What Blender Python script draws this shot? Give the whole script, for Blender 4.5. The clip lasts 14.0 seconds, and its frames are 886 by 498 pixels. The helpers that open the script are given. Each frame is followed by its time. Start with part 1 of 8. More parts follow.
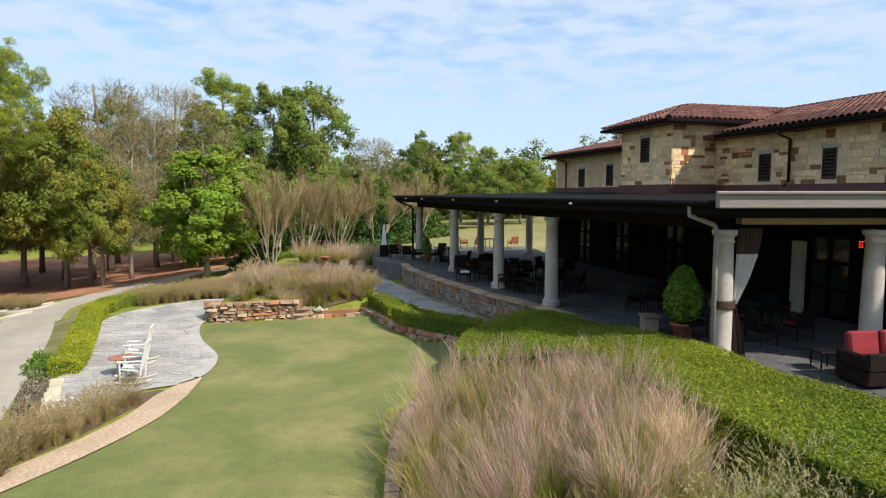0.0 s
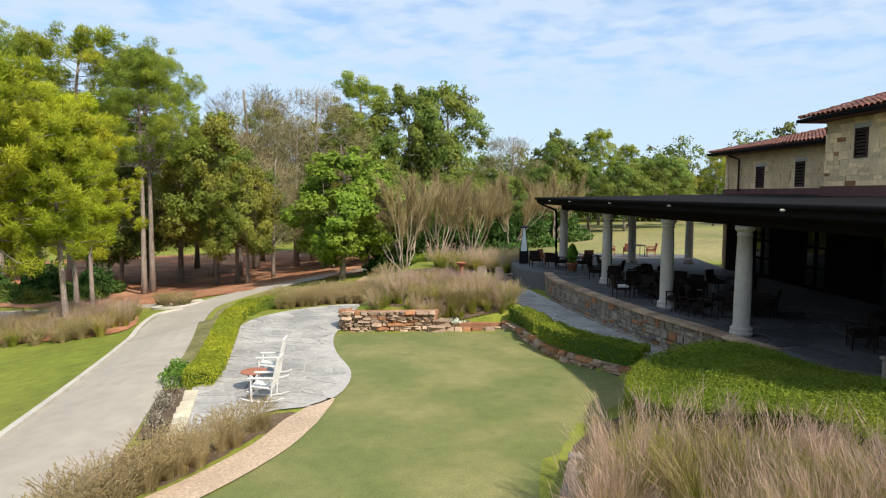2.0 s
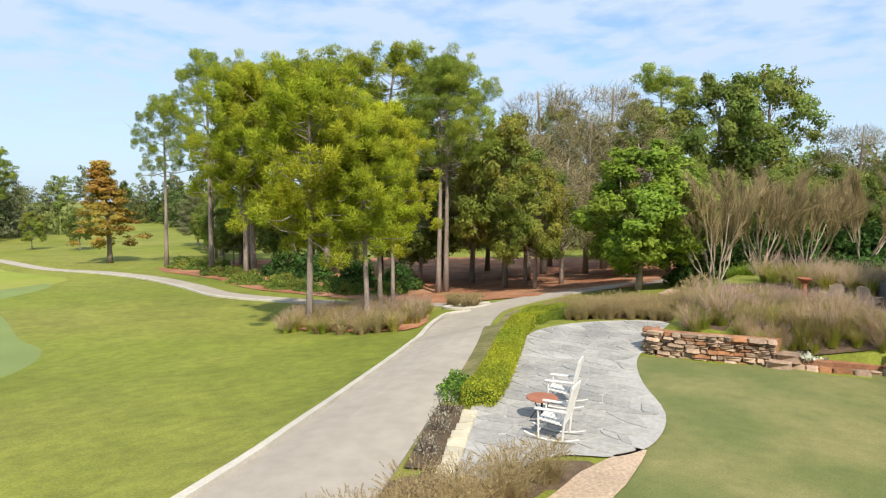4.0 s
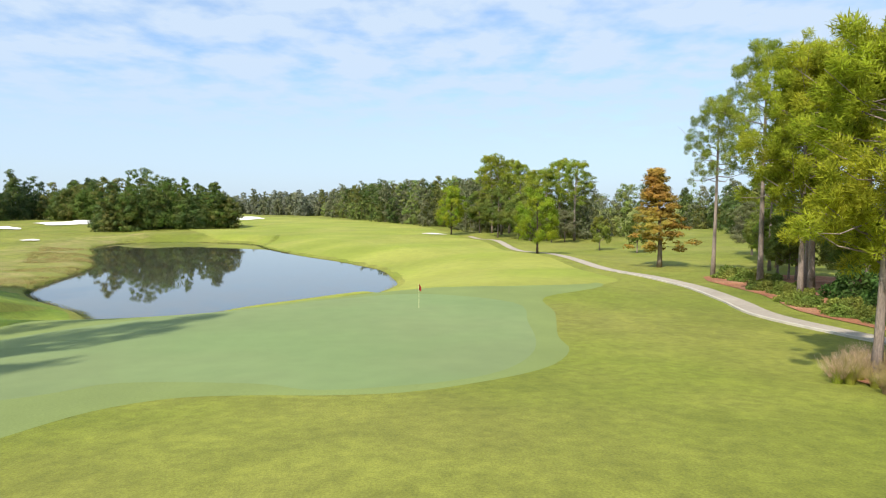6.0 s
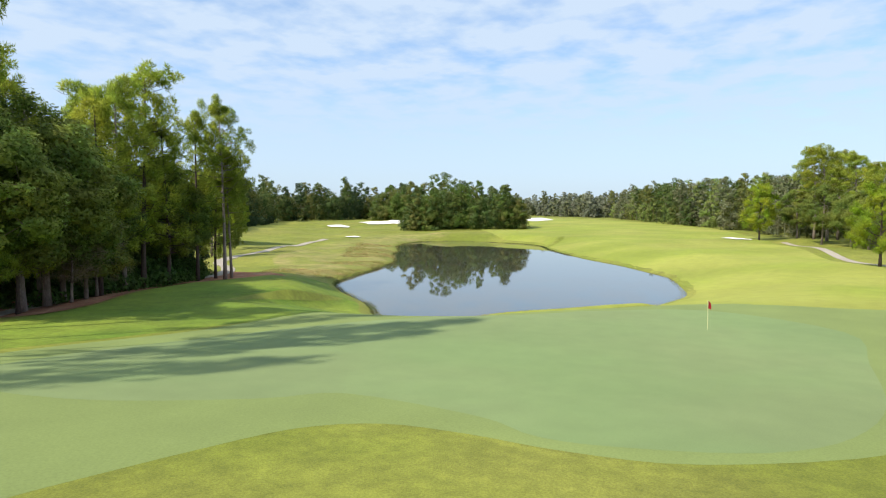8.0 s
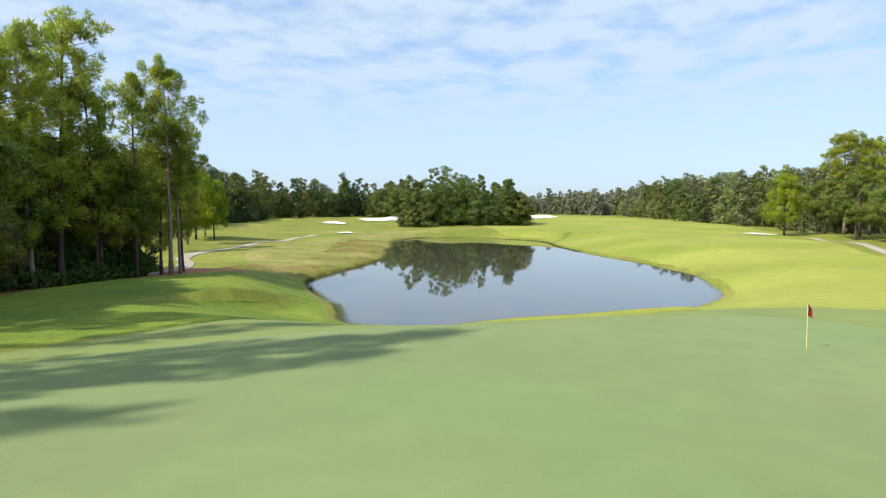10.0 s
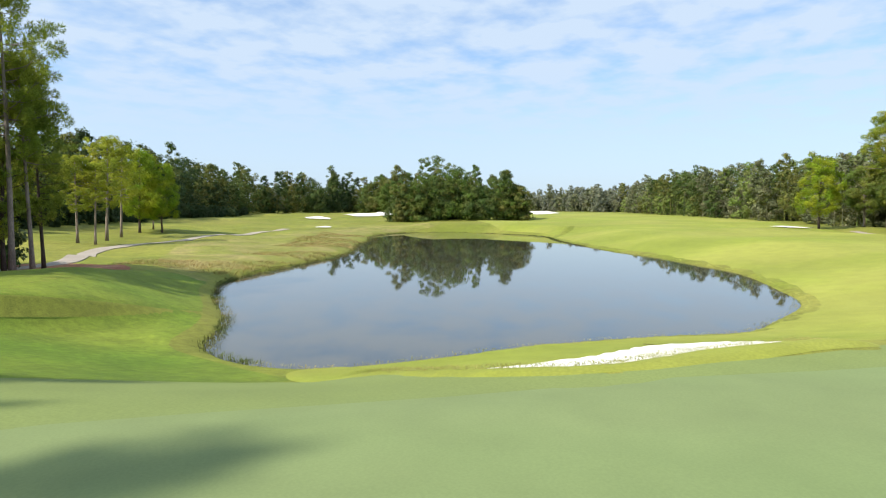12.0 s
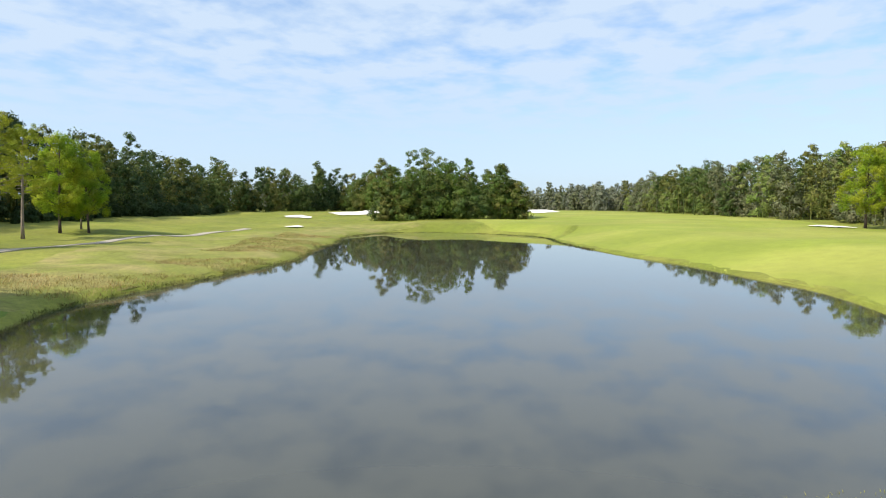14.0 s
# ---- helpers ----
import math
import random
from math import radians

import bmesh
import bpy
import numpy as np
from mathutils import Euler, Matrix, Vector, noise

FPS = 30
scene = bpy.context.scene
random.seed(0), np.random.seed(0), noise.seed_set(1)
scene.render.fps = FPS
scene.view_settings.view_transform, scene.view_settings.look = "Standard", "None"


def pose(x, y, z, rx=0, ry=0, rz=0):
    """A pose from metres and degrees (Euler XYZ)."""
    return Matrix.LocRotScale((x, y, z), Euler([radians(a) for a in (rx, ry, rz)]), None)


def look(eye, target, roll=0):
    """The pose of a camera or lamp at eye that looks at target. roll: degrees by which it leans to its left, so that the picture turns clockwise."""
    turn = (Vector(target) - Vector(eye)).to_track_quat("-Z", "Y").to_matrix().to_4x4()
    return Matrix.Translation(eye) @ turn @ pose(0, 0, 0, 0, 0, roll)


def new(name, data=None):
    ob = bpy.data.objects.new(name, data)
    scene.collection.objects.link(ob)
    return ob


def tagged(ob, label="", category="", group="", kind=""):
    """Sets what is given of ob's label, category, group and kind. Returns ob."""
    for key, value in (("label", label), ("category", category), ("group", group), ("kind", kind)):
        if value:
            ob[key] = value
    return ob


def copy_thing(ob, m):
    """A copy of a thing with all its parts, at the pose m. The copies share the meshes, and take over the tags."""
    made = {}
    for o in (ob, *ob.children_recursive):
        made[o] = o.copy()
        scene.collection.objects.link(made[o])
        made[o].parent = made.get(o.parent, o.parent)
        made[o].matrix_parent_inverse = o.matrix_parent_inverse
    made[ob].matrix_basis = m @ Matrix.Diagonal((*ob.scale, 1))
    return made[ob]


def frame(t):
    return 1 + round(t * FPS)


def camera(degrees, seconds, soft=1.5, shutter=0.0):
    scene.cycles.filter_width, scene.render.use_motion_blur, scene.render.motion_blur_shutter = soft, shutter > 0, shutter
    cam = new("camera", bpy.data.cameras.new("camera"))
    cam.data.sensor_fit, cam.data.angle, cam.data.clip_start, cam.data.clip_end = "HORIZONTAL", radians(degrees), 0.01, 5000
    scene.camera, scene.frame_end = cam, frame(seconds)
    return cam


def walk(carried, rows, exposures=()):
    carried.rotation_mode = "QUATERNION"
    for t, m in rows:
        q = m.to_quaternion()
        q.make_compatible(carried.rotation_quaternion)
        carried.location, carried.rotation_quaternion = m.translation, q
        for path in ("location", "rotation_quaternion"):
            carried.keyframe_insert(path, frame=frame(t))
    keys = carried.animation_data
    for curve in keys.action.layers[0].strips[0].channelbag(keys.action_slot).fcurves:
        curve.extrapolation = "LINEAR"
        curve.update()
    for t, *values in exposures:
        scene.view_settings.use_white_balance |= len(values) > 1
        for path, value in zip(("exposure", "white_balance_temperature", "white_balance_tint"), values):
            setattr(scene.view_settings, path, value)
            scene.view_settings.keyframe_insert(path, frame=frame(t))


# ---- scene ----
cam = camera(71.1, 14.0, soft=1.15)
# seconds, eye x y z, yaw, pitch
ROWS = [
    (0, -0.45, -0.26, 4.77, -1.45, -5.17), (0.5, -0.65, 0.50, 4.75, 0.15, -5.12),
    (1, -0.87, 1.23, 4.76, 3.12, -5.11), (1.5, -1.11, 1.91, 4.82, 6.67, -5.16),
    (2, -1.42, 2.62, 4.86, 10.32, -5.15), (2.5, -1.81, 3.42, 4.80, 14.9, -4.96),
    (3, -2.31, 4.33, 4.64, 20.7, -4.77), (3.5, -2.90, 5.32, 4.43, 27.8, -4.57),
    (4, -3.56, 6.35, 4.25, 36.3, -4.37), (4.5, -4.27, 7.38, 4.16, 46.29, -4.19),
    (5, -5.06, 8.38, 4.17, 57.32, -4.06), (5.5, -5.96, 9.34, 4.22, 70.41, -3.94),
    (6, -7.04, 10.22, 4.28, 85.00, -3.84), (6.5, -8.31, 10.93, 4.31, 98.19, -3.77),
    (7, -9.80, 11.37, 4.29, 108.35, -3.69), (7.5, -11.55, 11.47, 4.21, 110.85, -3.65),
    (8, -13.69, 11.22, 4.03, 111.35, -3.67), (8.5, -16.35, 10.68, 3.73, 111.60, -3.69),
    (9, -19.69, 9.86, 3.29, 111.71, -3.70), (9.5, -23.83, 8.79, 2.68, 111.75, -3.71),
    (10, -28.81, 7.55, 1.92, 111.74, -3.69), (10.5, -34.38, 6.23, 1.10, 111.75, -3.69),
    (11, -40.24, 4.95, 0.35, 111.75, -3.70), (11.5, -46.17, 3.80, -0.25, 111.77, -3.70),
    (12, -52.10, 2.70, -0.70, 111.81, -3.74), (12.5, -58.03, 1.55, -1.01, 111.82, -3.75),
    (13, -63.95, 0.25, -1.21, 111.79, -3.71), (13.5, -69.86, -1.16, -1.33, 111.77, -3.75),
    (14, -75.77, -2.62, -1.42, 111.74, -3.79),
]
walk(cam, [(t, pose(x, y, z, 90 + pitch, 0, yaw)) for t, x, y, z, yaw, pitch in ROWS],
     exposures=[(0, 0.45), (14, 0.45)])

# ---------------------------------------------------------------- world and sun
SUN_AZ, SUN_EL = (0.81, -0.586), 46.0          # way towards the sun on the plan, height in degrees
world = bpy.data.worlds.new("sky")
scene.world = world
world.use_nodes = True
wn, wl = world.node_tree.nodes, world.node_tree.links
wn.clear()
w_out, w_bg = wn.new("ShaderNodeOutputWorld"), wn.new("ShaderNodeBackground")
sky = wn.new("ShaderNodeTexSky")
sky.sky_type, sky.sun_disc = "NISHITA", False
sky.sun_elevation, sky.sun_rotation = radians(SUN_EL), math.atan2(SUN_AZ[0], SUN_AZ[1])
sky.air_density, sky.dust_density, sky.ozone_density = 1.0, 1.2, 1.5
w_bg.inputs["Strength"].default_value = 0.09
tc = wn.new("ShaderNodeTexCoord")
sep = wn.new("ShaderNodeSeparateXYZ")
wl.new(tc.outputs["Generated"], sep.inputs[0])


def wmath(op, a, b):
    n = wn.new("ShaderNodeMath")
    n.operation = op
    for k, v in enumerate((a, b)):
        if isinstance(v, (int, float)):
            n.inputs[k].default_value = v
        else:
            wl.new(v, n.inputs[k])
    return n.outputs[0]


# thin cloud sheet high over the land, seen in perspective
lift = wmath("ADD", wmath("MAXIMUM", sep.outputs[2], 0.0), 0.09)
flat = wn.new("ShaderNodeCombineXYZ")
wl.new(wmath("DIVIDE", sep.outputs[0], lift), flat.inputs[0])
wl.new(wmath("DIVIDE", sep.outputs[1], lift), flat.inputs[1])
c_noise = wn.new("ShaderNodeTexNoise")
c_noise.inputs["Scale"].default_value, c_noise.inputs["Detail"].default_value = 3.6, 8.0
c_noise.inputs["Roughness"].default_value, c_noise.inputs["Distortion"].default_value = 0.52, 0.1
wl.new(flat.outputs[0], c_noise.inputs["Vector"])
c_ramp = wn.new("ShaderNodeValToRGB")
c_ramp.color_ramp.elements[0].position, c_ramp.color_ramp.elements[1].position = 0.33, 0.56
c_ramp.color_ramp.elements[0].color, c_ramp.color_ramp.elements[1].color = (0.25,) * 3 + (1,), (0.96,) * 3 + (1,)
wl.new(c_noise.outputs["Fac"], c_ramp.inputs[0])
c_mix = wn.new("ShaderNodeMix")
c_mix.data_type = "RGBA"
c_mix.inputs["B"].default_value = (5.4, 6.55, 8.05, 1)
# the puffs melt into an even pale veil towards the horizon
veil = wn.new("ShaderNodeMapRange")
veil.interpolation_type = "SMOOTHSTEP"
veil.inputs["From Min"].default_value, veil.inputs["From Max"].default_value = 0.07, 0.24
wl.new(sep.outputs[2], veil.inputs["Value"])
c_fade = wn.new("ShaderNodeMix")
c_fade.data_type = "FLOAT"
c_fade.inputs["A"].default_value = 0.72
wl.new(veil.outputs[0], c_fade.inputs["Factor"])
wl.new(c_ramp.outputs[0], c_fade.inputs["B"])
wl.new(c_fade.outputs["Result"], c_mix.inputs["Factor"])
c_blue = wn.new("ShaderNodeVectorMath")
c_blue.operation = "MULTIPLY"
c_blue.inputs[1].default_value = (1.25, 1.52, 1.75)
wl.new(sky.outputs[0], c_blue.inputs[0])
wl.new(c_blue.outputs[0], c_mix.inputs["A"])
wl.new(c_mix.outputs["Result"], w_bg.inputs["Color"])
wl.new(w_bg.outputs[0], w_out.inputs[0])

sun_data = bpy.data.lights.new("sun", "SUN")
sun_data.energy, sun_data.angle, sun_data.color = 4.5, radians(1.3), (1.0, 0.93, 0.82)
sun = new("sun", sun_data)
sun.matrix_world = look((SUN_AZ[0] * 100, SUN_AZ[1] * 100, 100 * math.tan(radians(SUN_EL))), (0, 0, 0))

# ---------------------------------------------------------------- materials
def material(name, base, rough=0.85, metal=0.0, spots=((3.0, 0.25),), bump=0.0, bump_scale=30.0, island=0.0, by_object=0.0,
             tint=None, tint_scale=0.4, translucent=0.0, spec=0.3, stretch=None, tint_cut=(0.42, 0.62)):
    """base: colour. spots: (scale per metre, strength) of light and dark variation. island, by_object: random variation of a piece.
    tint: a second colour that comes in by a broad noise."""
    m = bpy.data.materials.new(name)
    m.use_nodes = True
    nt = m.node_tree
    nodes, links = nt.nodes, nt.links
    bs = nodes["Principled BSDF"]
    bs.inputs["Roughness"].default_value, bs.inputs["Metallic"].default_value = rough, metal
    bs.inputs["Specular IOR Level"].default_value = spec
    geo = nodes.new("ShaderNodeNewGeometry")
    place = geo.outputs["Position"]
    if stretch:
        mp = nodes.new("ShaderNodeMapping")
        mp.inputs["Scale"].default_value = stretch
        links.new(place, mp.inputs[0])
        place = mp.outputs[0]
    rgb = nodes.new("ShaderNodeRGB")
    rgb.outputs[0].default_value = (*base, 1)
    colour = rgb.outputs[0]

    def noise_at(scale, detail=4.0):
        n = nodes.new("ShaderNodeTexNoise")
        n.inputs["Scale"].default_value, n.inputs["Detail"].default_value = scale, detail
        links.new(place, n.inputs["Vector"])
        return n.outputs["Fac"]

    def scaled(fac, lo, hi):
        r = nodes.new("ShaderNodeMapRange")
        r.inputs["From Min"].default_value, r.inputs["From Max"].default_value = 0.3, 0.7
        r.inputs["To Min"].default_value, r.inputs["To Max"].default_value = lo, hi
        links.new(fac, r.inputs["Value"])
        return r.outputs[0]

    def times(col, value):
        x = nodes.new("ShaderNodeVectorMath")
        x.operation = "SCALE"
        links.new(col, x.inputs[0])
        links.new(value, x.inputs["Scale"])
        return x.outputs[0]

    if tint:
        mx = nodes.new("ShaderNodeMix")
        mx.data_type = "RGBA"
        r = nodes.new("ShaderNodeMapRange")
        r.inputs["From Min"].default_value, r.inputs["From Max"].default_value = tint_cut
        links.new(noise_at(tint_scale, 5.0), r.inputs["Value"])
        links.new(r.outputs[0], mx.inputs["Factor"])
        links.new(colour, mx.inputs["A"])
        mx.inputs["B"].default_value = (*tint, 1)
        colour = mx.outputs["Result"]
    for scale, strength in spots:
        colour = times(colour, scaled(noise_at(scale), 1 - strength, 1 + strength))
    for amount, source in ((island, geo.outputs["Random Per Island"]), (by_object, None)):
        if amount:
            if source is None:
                source = nodes.new("ShaderNodeObjectInfo").outputs["Random"]
            r = nodes.new("ShaderNodeMapRange")
            r.inputs["To Min"].default_value, r.inputs["To Max"].default_value = 1 - amount, 1 + amount
            links.new(source, r.inputs["Value"])
            colour = times(colour, r.outputs[0])
    links.new(colour, bs.inputs["Base Color"])
    if bump:
        b = nodes.new("ShaderNodeBump")
        b.inputs["Strength"].default_value, b.inputs["Distance"].default_value = min(1.0, bump), 0.03
        links.new(noise_at(bump_scale, 6.0), b.inputs["Height"])
        links.new(b.outputs[0], bs.inputs["Normal"])
    if translucent:
        tr = nodes.new("ShaderNodeBsdfTranslucent")
        links.new(colour, tr.inputs["Color"])
        mix = nodes.new("ShaderNodeMixShader")
        mix.inputs[0].default_value = translucent
        links.new(bs.outputs[0], mix.inputs[1])
        links.new(tr.outputs[0], mix.inputs[2])
        links.new(mix.outputs[0], nodes["Material Output"].inputs["Surface"])
    return m


M = {}
M["rough"] = material("rough_grass", (0.152, 0.180, 0.017), 0.9, spots=((0.07, 0.13), (0.4, 0.13), (1.8, 0.17), (14, 0.22)), tint=(0.212, 0.212, 0.036), tint_scale=0.055, tint_cut=(0.34, 0.68), bump=0.5, bump_scale=25)
M["lush"] = material("lush_rough_grass", (0.105, 0.175, 0.012), 0.9, spots=((0.06, 0.16), (0.5, 0.16), (2.5, 0.17), (15, 0.2)), tint=(0.165, 0.212, 0.02), tint_scale=0.09, tint_cut=(0.36, 0.66), bump=0.5, bump_scale=22)
M["meadow"] = material("tawny_meadow_grass", (0.185, 0.195, 0.035), 0.95, spots=((0.07, 0.14), (0.5, 0.2), (3, 0.2), (16, 0.2)), tint=(0.27, 0.225, 0.08), tint_scale=0.12, tint_cut=(0.46, 0.68), bump=0.6, bump_scale=18)
M["lawn"] = material("clipped_lawn", (0.138, 0.155, 0.045), 0.9, spots=((0.35, 0.1), (2.5, 0.1), (22, 0.16)), tint=(0.195, 0.18, 0.066), tint_scale=0.35, bump=0.4, bump_scale=40)
M["putting"] = material("putting_green_turf", (0.178, 0.226, 0.088), 0.85, spots=((0.06, 0.07), (0.6, 0.05), (18, 0.06)), tint=(0.17, 0.235, 0.085), tint_scale=0.05)
M["collar"] = material("green_collar_turf", (0.18, 0.225, 0.066), 0.88, spots=((0.2, 0.08), (12, 0.1)))
M["fairway"] = material("fairway_grass", (0.222, 0.258, 0.031), 0.9, spots=((0.05, 0.12), (0.6, 0.08), (9, 0.12)), tint=(0.275, 0.285, 0.05), tint_scale=0.04, bump=0.3, bump_scale=25)
M["verge"] = material("dry_verge_grass", (0.155, 0.145, 0.05), 0.95, spots=((0.5, 0.2), (4, 0.2), (25, 0.2)), tint=(0.21, 0.175, 0.085), tint_scale=0.5, bump=0.6, bump_scale=30)
M["straw"] = material("pine_straw", (0.30, 0.125, 0.062), 0.95, spots=((0.25, 0.3), (3, 0.25), (30, 0.3)), bump=0.8, bump_scale=20, tint=(0.36, 0.185, 0.10), tint_scale=0.3)
M["mulch"] = material("bark_mulch", (0.11, 0.075, 0.045), 0.95, spots=((0.5, 0.2), (5, 0.25), (40, 0.3)), bump=0.8, bump_scale=30)
M["path"] = material("path_concrete", (0.36, 0.313, 0.255), 0.9, spots=((0.25, 0.1), (2, 0.07), (40, 0.06)), bump=0.15, bump_scale=60)
M["kerb"] = material("kerb_concrete", (0.50, 0.455, 0.38), 0.9, spots=((1, 0.12), (15, 0.1)), bump=0.2)
M["sand"] = material("bunker_sand", (0.80, 0.77, 0.70), 0.95, spots=((0.4, 0.05), (6, 0.05)), bump=0.3, bump_scale=8)
M["flag"] = material("flagstone", (0.355, 0.335, 0.30), 0.8, spots=((0.6, 0.15), (7, 0.14)), by_object=0.09, bump=0.3, bump_scale=12, tint=(0.285, 0.272, 0.25), tint_scale=0.7)
# terrace paving and its joints, darkened so the colour holds the porch shade
M["porch_flag"] = material("dimmed_terrace_stone", (0.085, 0.083, 0.082), 0.75, spots=((0.7, 0.2), (7, 0.16)), by_object=0.25, bump=0.3, bump_scale=12)
M["porch_joint"] = material("dimmed_terrace_mortar", (0.11, 0.107, 0.105), 0.95, spots=((1, 0.12), (9, 0.12)))
M["joint"] = material("patio_mortar", (0.37, 0.35, 0.32), 0.95, spots=((1, 0.12), (9, 0.12)))
M["limestone"] = material("wall_limestone", (0.74, 0.54, 0.31), 0.85, spots=((1.3, 0.14), (9, 0.14)), by_object=0.24, bump=0.5, bump_scale=16)
M["wall_joint"] = material("pale_wall_joint", (0.52, 0.46, 0.38), 0.95, spots=((2, 0.1), (12, 0.1)))
M["dormant"] = material("dormant_tan_grass", (0.25, 0.215, 0.085), 0.95, spots=((0.1, 0.2), (1.2, 0.15), (20, 0.15)), tint=(0.17, 0.18, 0.055), tint_scale=0.06, bump=0.4, bump_scale=30)
M["mortar"] = material("wall_mortar", (0.70, 0.52, 0.31), 0.95, spots=((2, 0.1), (12, 0.1)))
M["redstone"] = material("ruddy_stone", (0.30, 0.14, 0.065), 0.85, spots=((2, 0.2), (9, 0.15)), by_object=0.3, bump=0.5, bump_scale=16)
M["rock"] = material("stacked_sandstone", (0.36, 0.25, 0.17), 0.9, spots=((2, 0.2), (11, 0.2)), by_object=0.3, bump=0.7, bump_scale=12)
M["greystone"] = material("terrace_rubble_stone", (0.23, 0.185, 0.145), 0.9, spots=((2, 0.2), (11, 0.18)), by_object=0.35, bump=0.6, bump_scale=14)
M["column"] = material("cast_stone", (0.43, 0.385, 0.335), 0.8, spots=((0.8, 0.12), (8, 0.08)), bump=0.2)
M["tile"] = material("terracotta_roof_tile", (0.15, 0.062, 0.045), 0.8, spots=((0.7, 0.2), (6, 0.2)), by_object=0.3, island=0.3, bump=0.3, bump_scale=20)
M["dark"] = material("dark_bronze_metal", (0.009, 0.008, 0.008), 0.85, spec=0.05, spots=((2, 0.2), (12, 0.1)))
# boards and beams coloured near-black to carry the dark under the porch roof
M["soffit"] = material("shade_black_boards", (0.008, 0.006, 0.005), 0.8, spec=0.05, spots=((2, 0.2), (12, 0.2)))
M["band"] = material("painted_flashing", (0.12, 0.05, 0.045), 0.6, spots=((1, 0.15), (8, 0.1)))
M["fascia"] = material("weathered_fascia", (0.25, 0.22, 0.20), 0.75, spots=((0.7, 0.15), (6, 0.12)), stretch=(0.5, 0.5, 4))
M["beam"] = material("tan_timber_beam", (0.33, 0.225, 0.12), 0.75, spots=((2, 0.15), (14, 0.15)), stretch=(0.4, 0.4, 6))
M["louver"] = material("brown_louver", (0.055, 0.033, 0.025), 0.6, spots=((3, 0.2), (20, 0.1)))
# the deep shade of the porch is put into this near-black wall colour
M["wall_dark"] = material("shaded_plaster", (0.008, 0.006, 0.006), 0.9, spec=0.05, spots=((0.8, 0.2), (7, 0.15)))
M["bark"] = material("pine_bark", (0.25, 0.20, 0.165), 0.95, spots=((1.5, 0.25), (8, 0.3)), bump=1.0, bump_scale=9, stretch=(2, 2, 0.5))
M["bark_pale"] = material("pale_smooth_bark", (0.33, 0.265, 0.205), 0.85, spots=((1.5, 0.25), (10, 0.2)), bump=0.4, bump_scale=14)
M["bark_dark"] = material("dark_furrowed_bark", (0.085, 0.062, 0.05), 0.95, spots=((1.5, 0.25), (8, 0.3)), bump=1.0, bump_scale=9, stretch=(2, 2, 0.5))


def leaf(name, col, tint=None, isl=0.35, obj=0.16, tr=0.42):
    M[name] = material(name, col, 0.7, spots=((0.35, 0.22),), island=isl, by_object=obj, tint=tint, tint_scale=0.25, translucent=tr, spec=0.25)


leaf("pine_needles", (0.265, 0.32, 0.033), (0.37, 0.375, 0.038), tr=0.5)
leaf("pine_needles_dark", (0.25, 0.33, 0.048), (0.36, 0.40, 0.05), tr=0.55)
leaf("young_needles", (0.35, 0.415, 0.03), (0.45, 0.45, 0.035), tr=0.6)
leaf("oak_leaves", (0.14, 0.205, 0.036), (0.215, 0.232, 0.042))
leaf("oak_autumn", (0.19, 0.235, 0.036), (0.27, 0.245, 0.04))
leaf("grove_leaves", (0.275, 0.36, 0.042), (0.38, 0.40, 0.046), tr=0.55)
leaf("oak_grey", (0.18, 0.175, 0.09), (0.165, 0.185, 0.07))
leaf("maple_leaves", (0.19, 0.29, 0.03), (0.25, 0.32, 0.035))
leaf("lofty_leaves", (0.20, 0.30, 0.018), (0.33, 0.36, 0.024), tr=0.5)
leaf("cypress_rust", (0.46, 0.26, 0.05), (0.40, 0.33, 0.055))
leaf("grey_twigs", (0.25, 0.20, 0.105), (0.20, 0.185, 0.075), tr=0.1)
leaf("myrtle_twigs", (0.32, 0.24, 0.125), (0.27, 0.21, 0.10), tr=0.1)
leaf("far_leaves", (0.062, 0.108, 0.022), (0.098, 0.122, 0.029), isl=0.3, obj=0.0, tr=0.2)
# deepest green of the woods; in the low belts it also stands for shade
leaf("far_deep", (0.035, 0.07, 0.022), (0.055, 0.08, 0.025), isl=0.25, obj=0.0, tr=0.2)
leaf("far_olive", (0.12, 0.14, 0.028), (0.155, 0.15, 0.035), isl=0.25, obj=0.0, tr=0.2)
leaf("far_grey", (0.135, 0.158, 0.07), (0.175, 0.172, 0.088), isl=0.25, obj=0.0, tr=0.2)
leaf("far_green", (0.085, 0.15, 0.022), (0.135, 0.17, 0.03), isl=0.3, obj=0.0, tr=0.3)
# aerial haze is mixed into this paler, greyer leaf colour
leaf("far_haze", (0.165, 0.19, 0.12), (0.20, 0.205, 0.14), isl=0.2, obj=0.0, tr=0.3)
leaf("far_leaves_warm", (0.19, 0.27, 0.055), (0.23, 0.25, 0.075), isl=0.3, obj=0.0, tr=0.3)
leaf("hedge_leaves", (0.18, 0.24, 0.022), (0.25, 0.285, 0.028), isl=0.35, obj=0.05)
leaf("hedge_yellow", (0.40, 0.41, 0.03), (0.28, 0.33, 0.03), isl=0.35, obj=0.05)
leaf("muhly_plume", (0.54, 0.375, 0.30), (0.58, 0.44, 0.29), isl=0.3, obj=0.28, tr=0.55)
leaf("muhly_tan", (0.41, 0.335, 0.12), (0.45, 0.33, 0.19), isl=0.3, obj=0.28, tr=0.5)
leaf("seed_heads", (0.40, 0.36, 0.20), (0.33, 0.31, 0.14), isl=0.25, obj=0.1, tr=0.3)
leaf("grass_blade", (0.26, 0.31, 0.035), (0.40, 0.36, 0.07), isl=0.35, obj=0.1, tr=0.45)
leaf("tan_grass", (0.45, 0.345, 0.18), (0.36, 0.295, 0.13), isl=0.3, obj=0.1, tr=0.4)
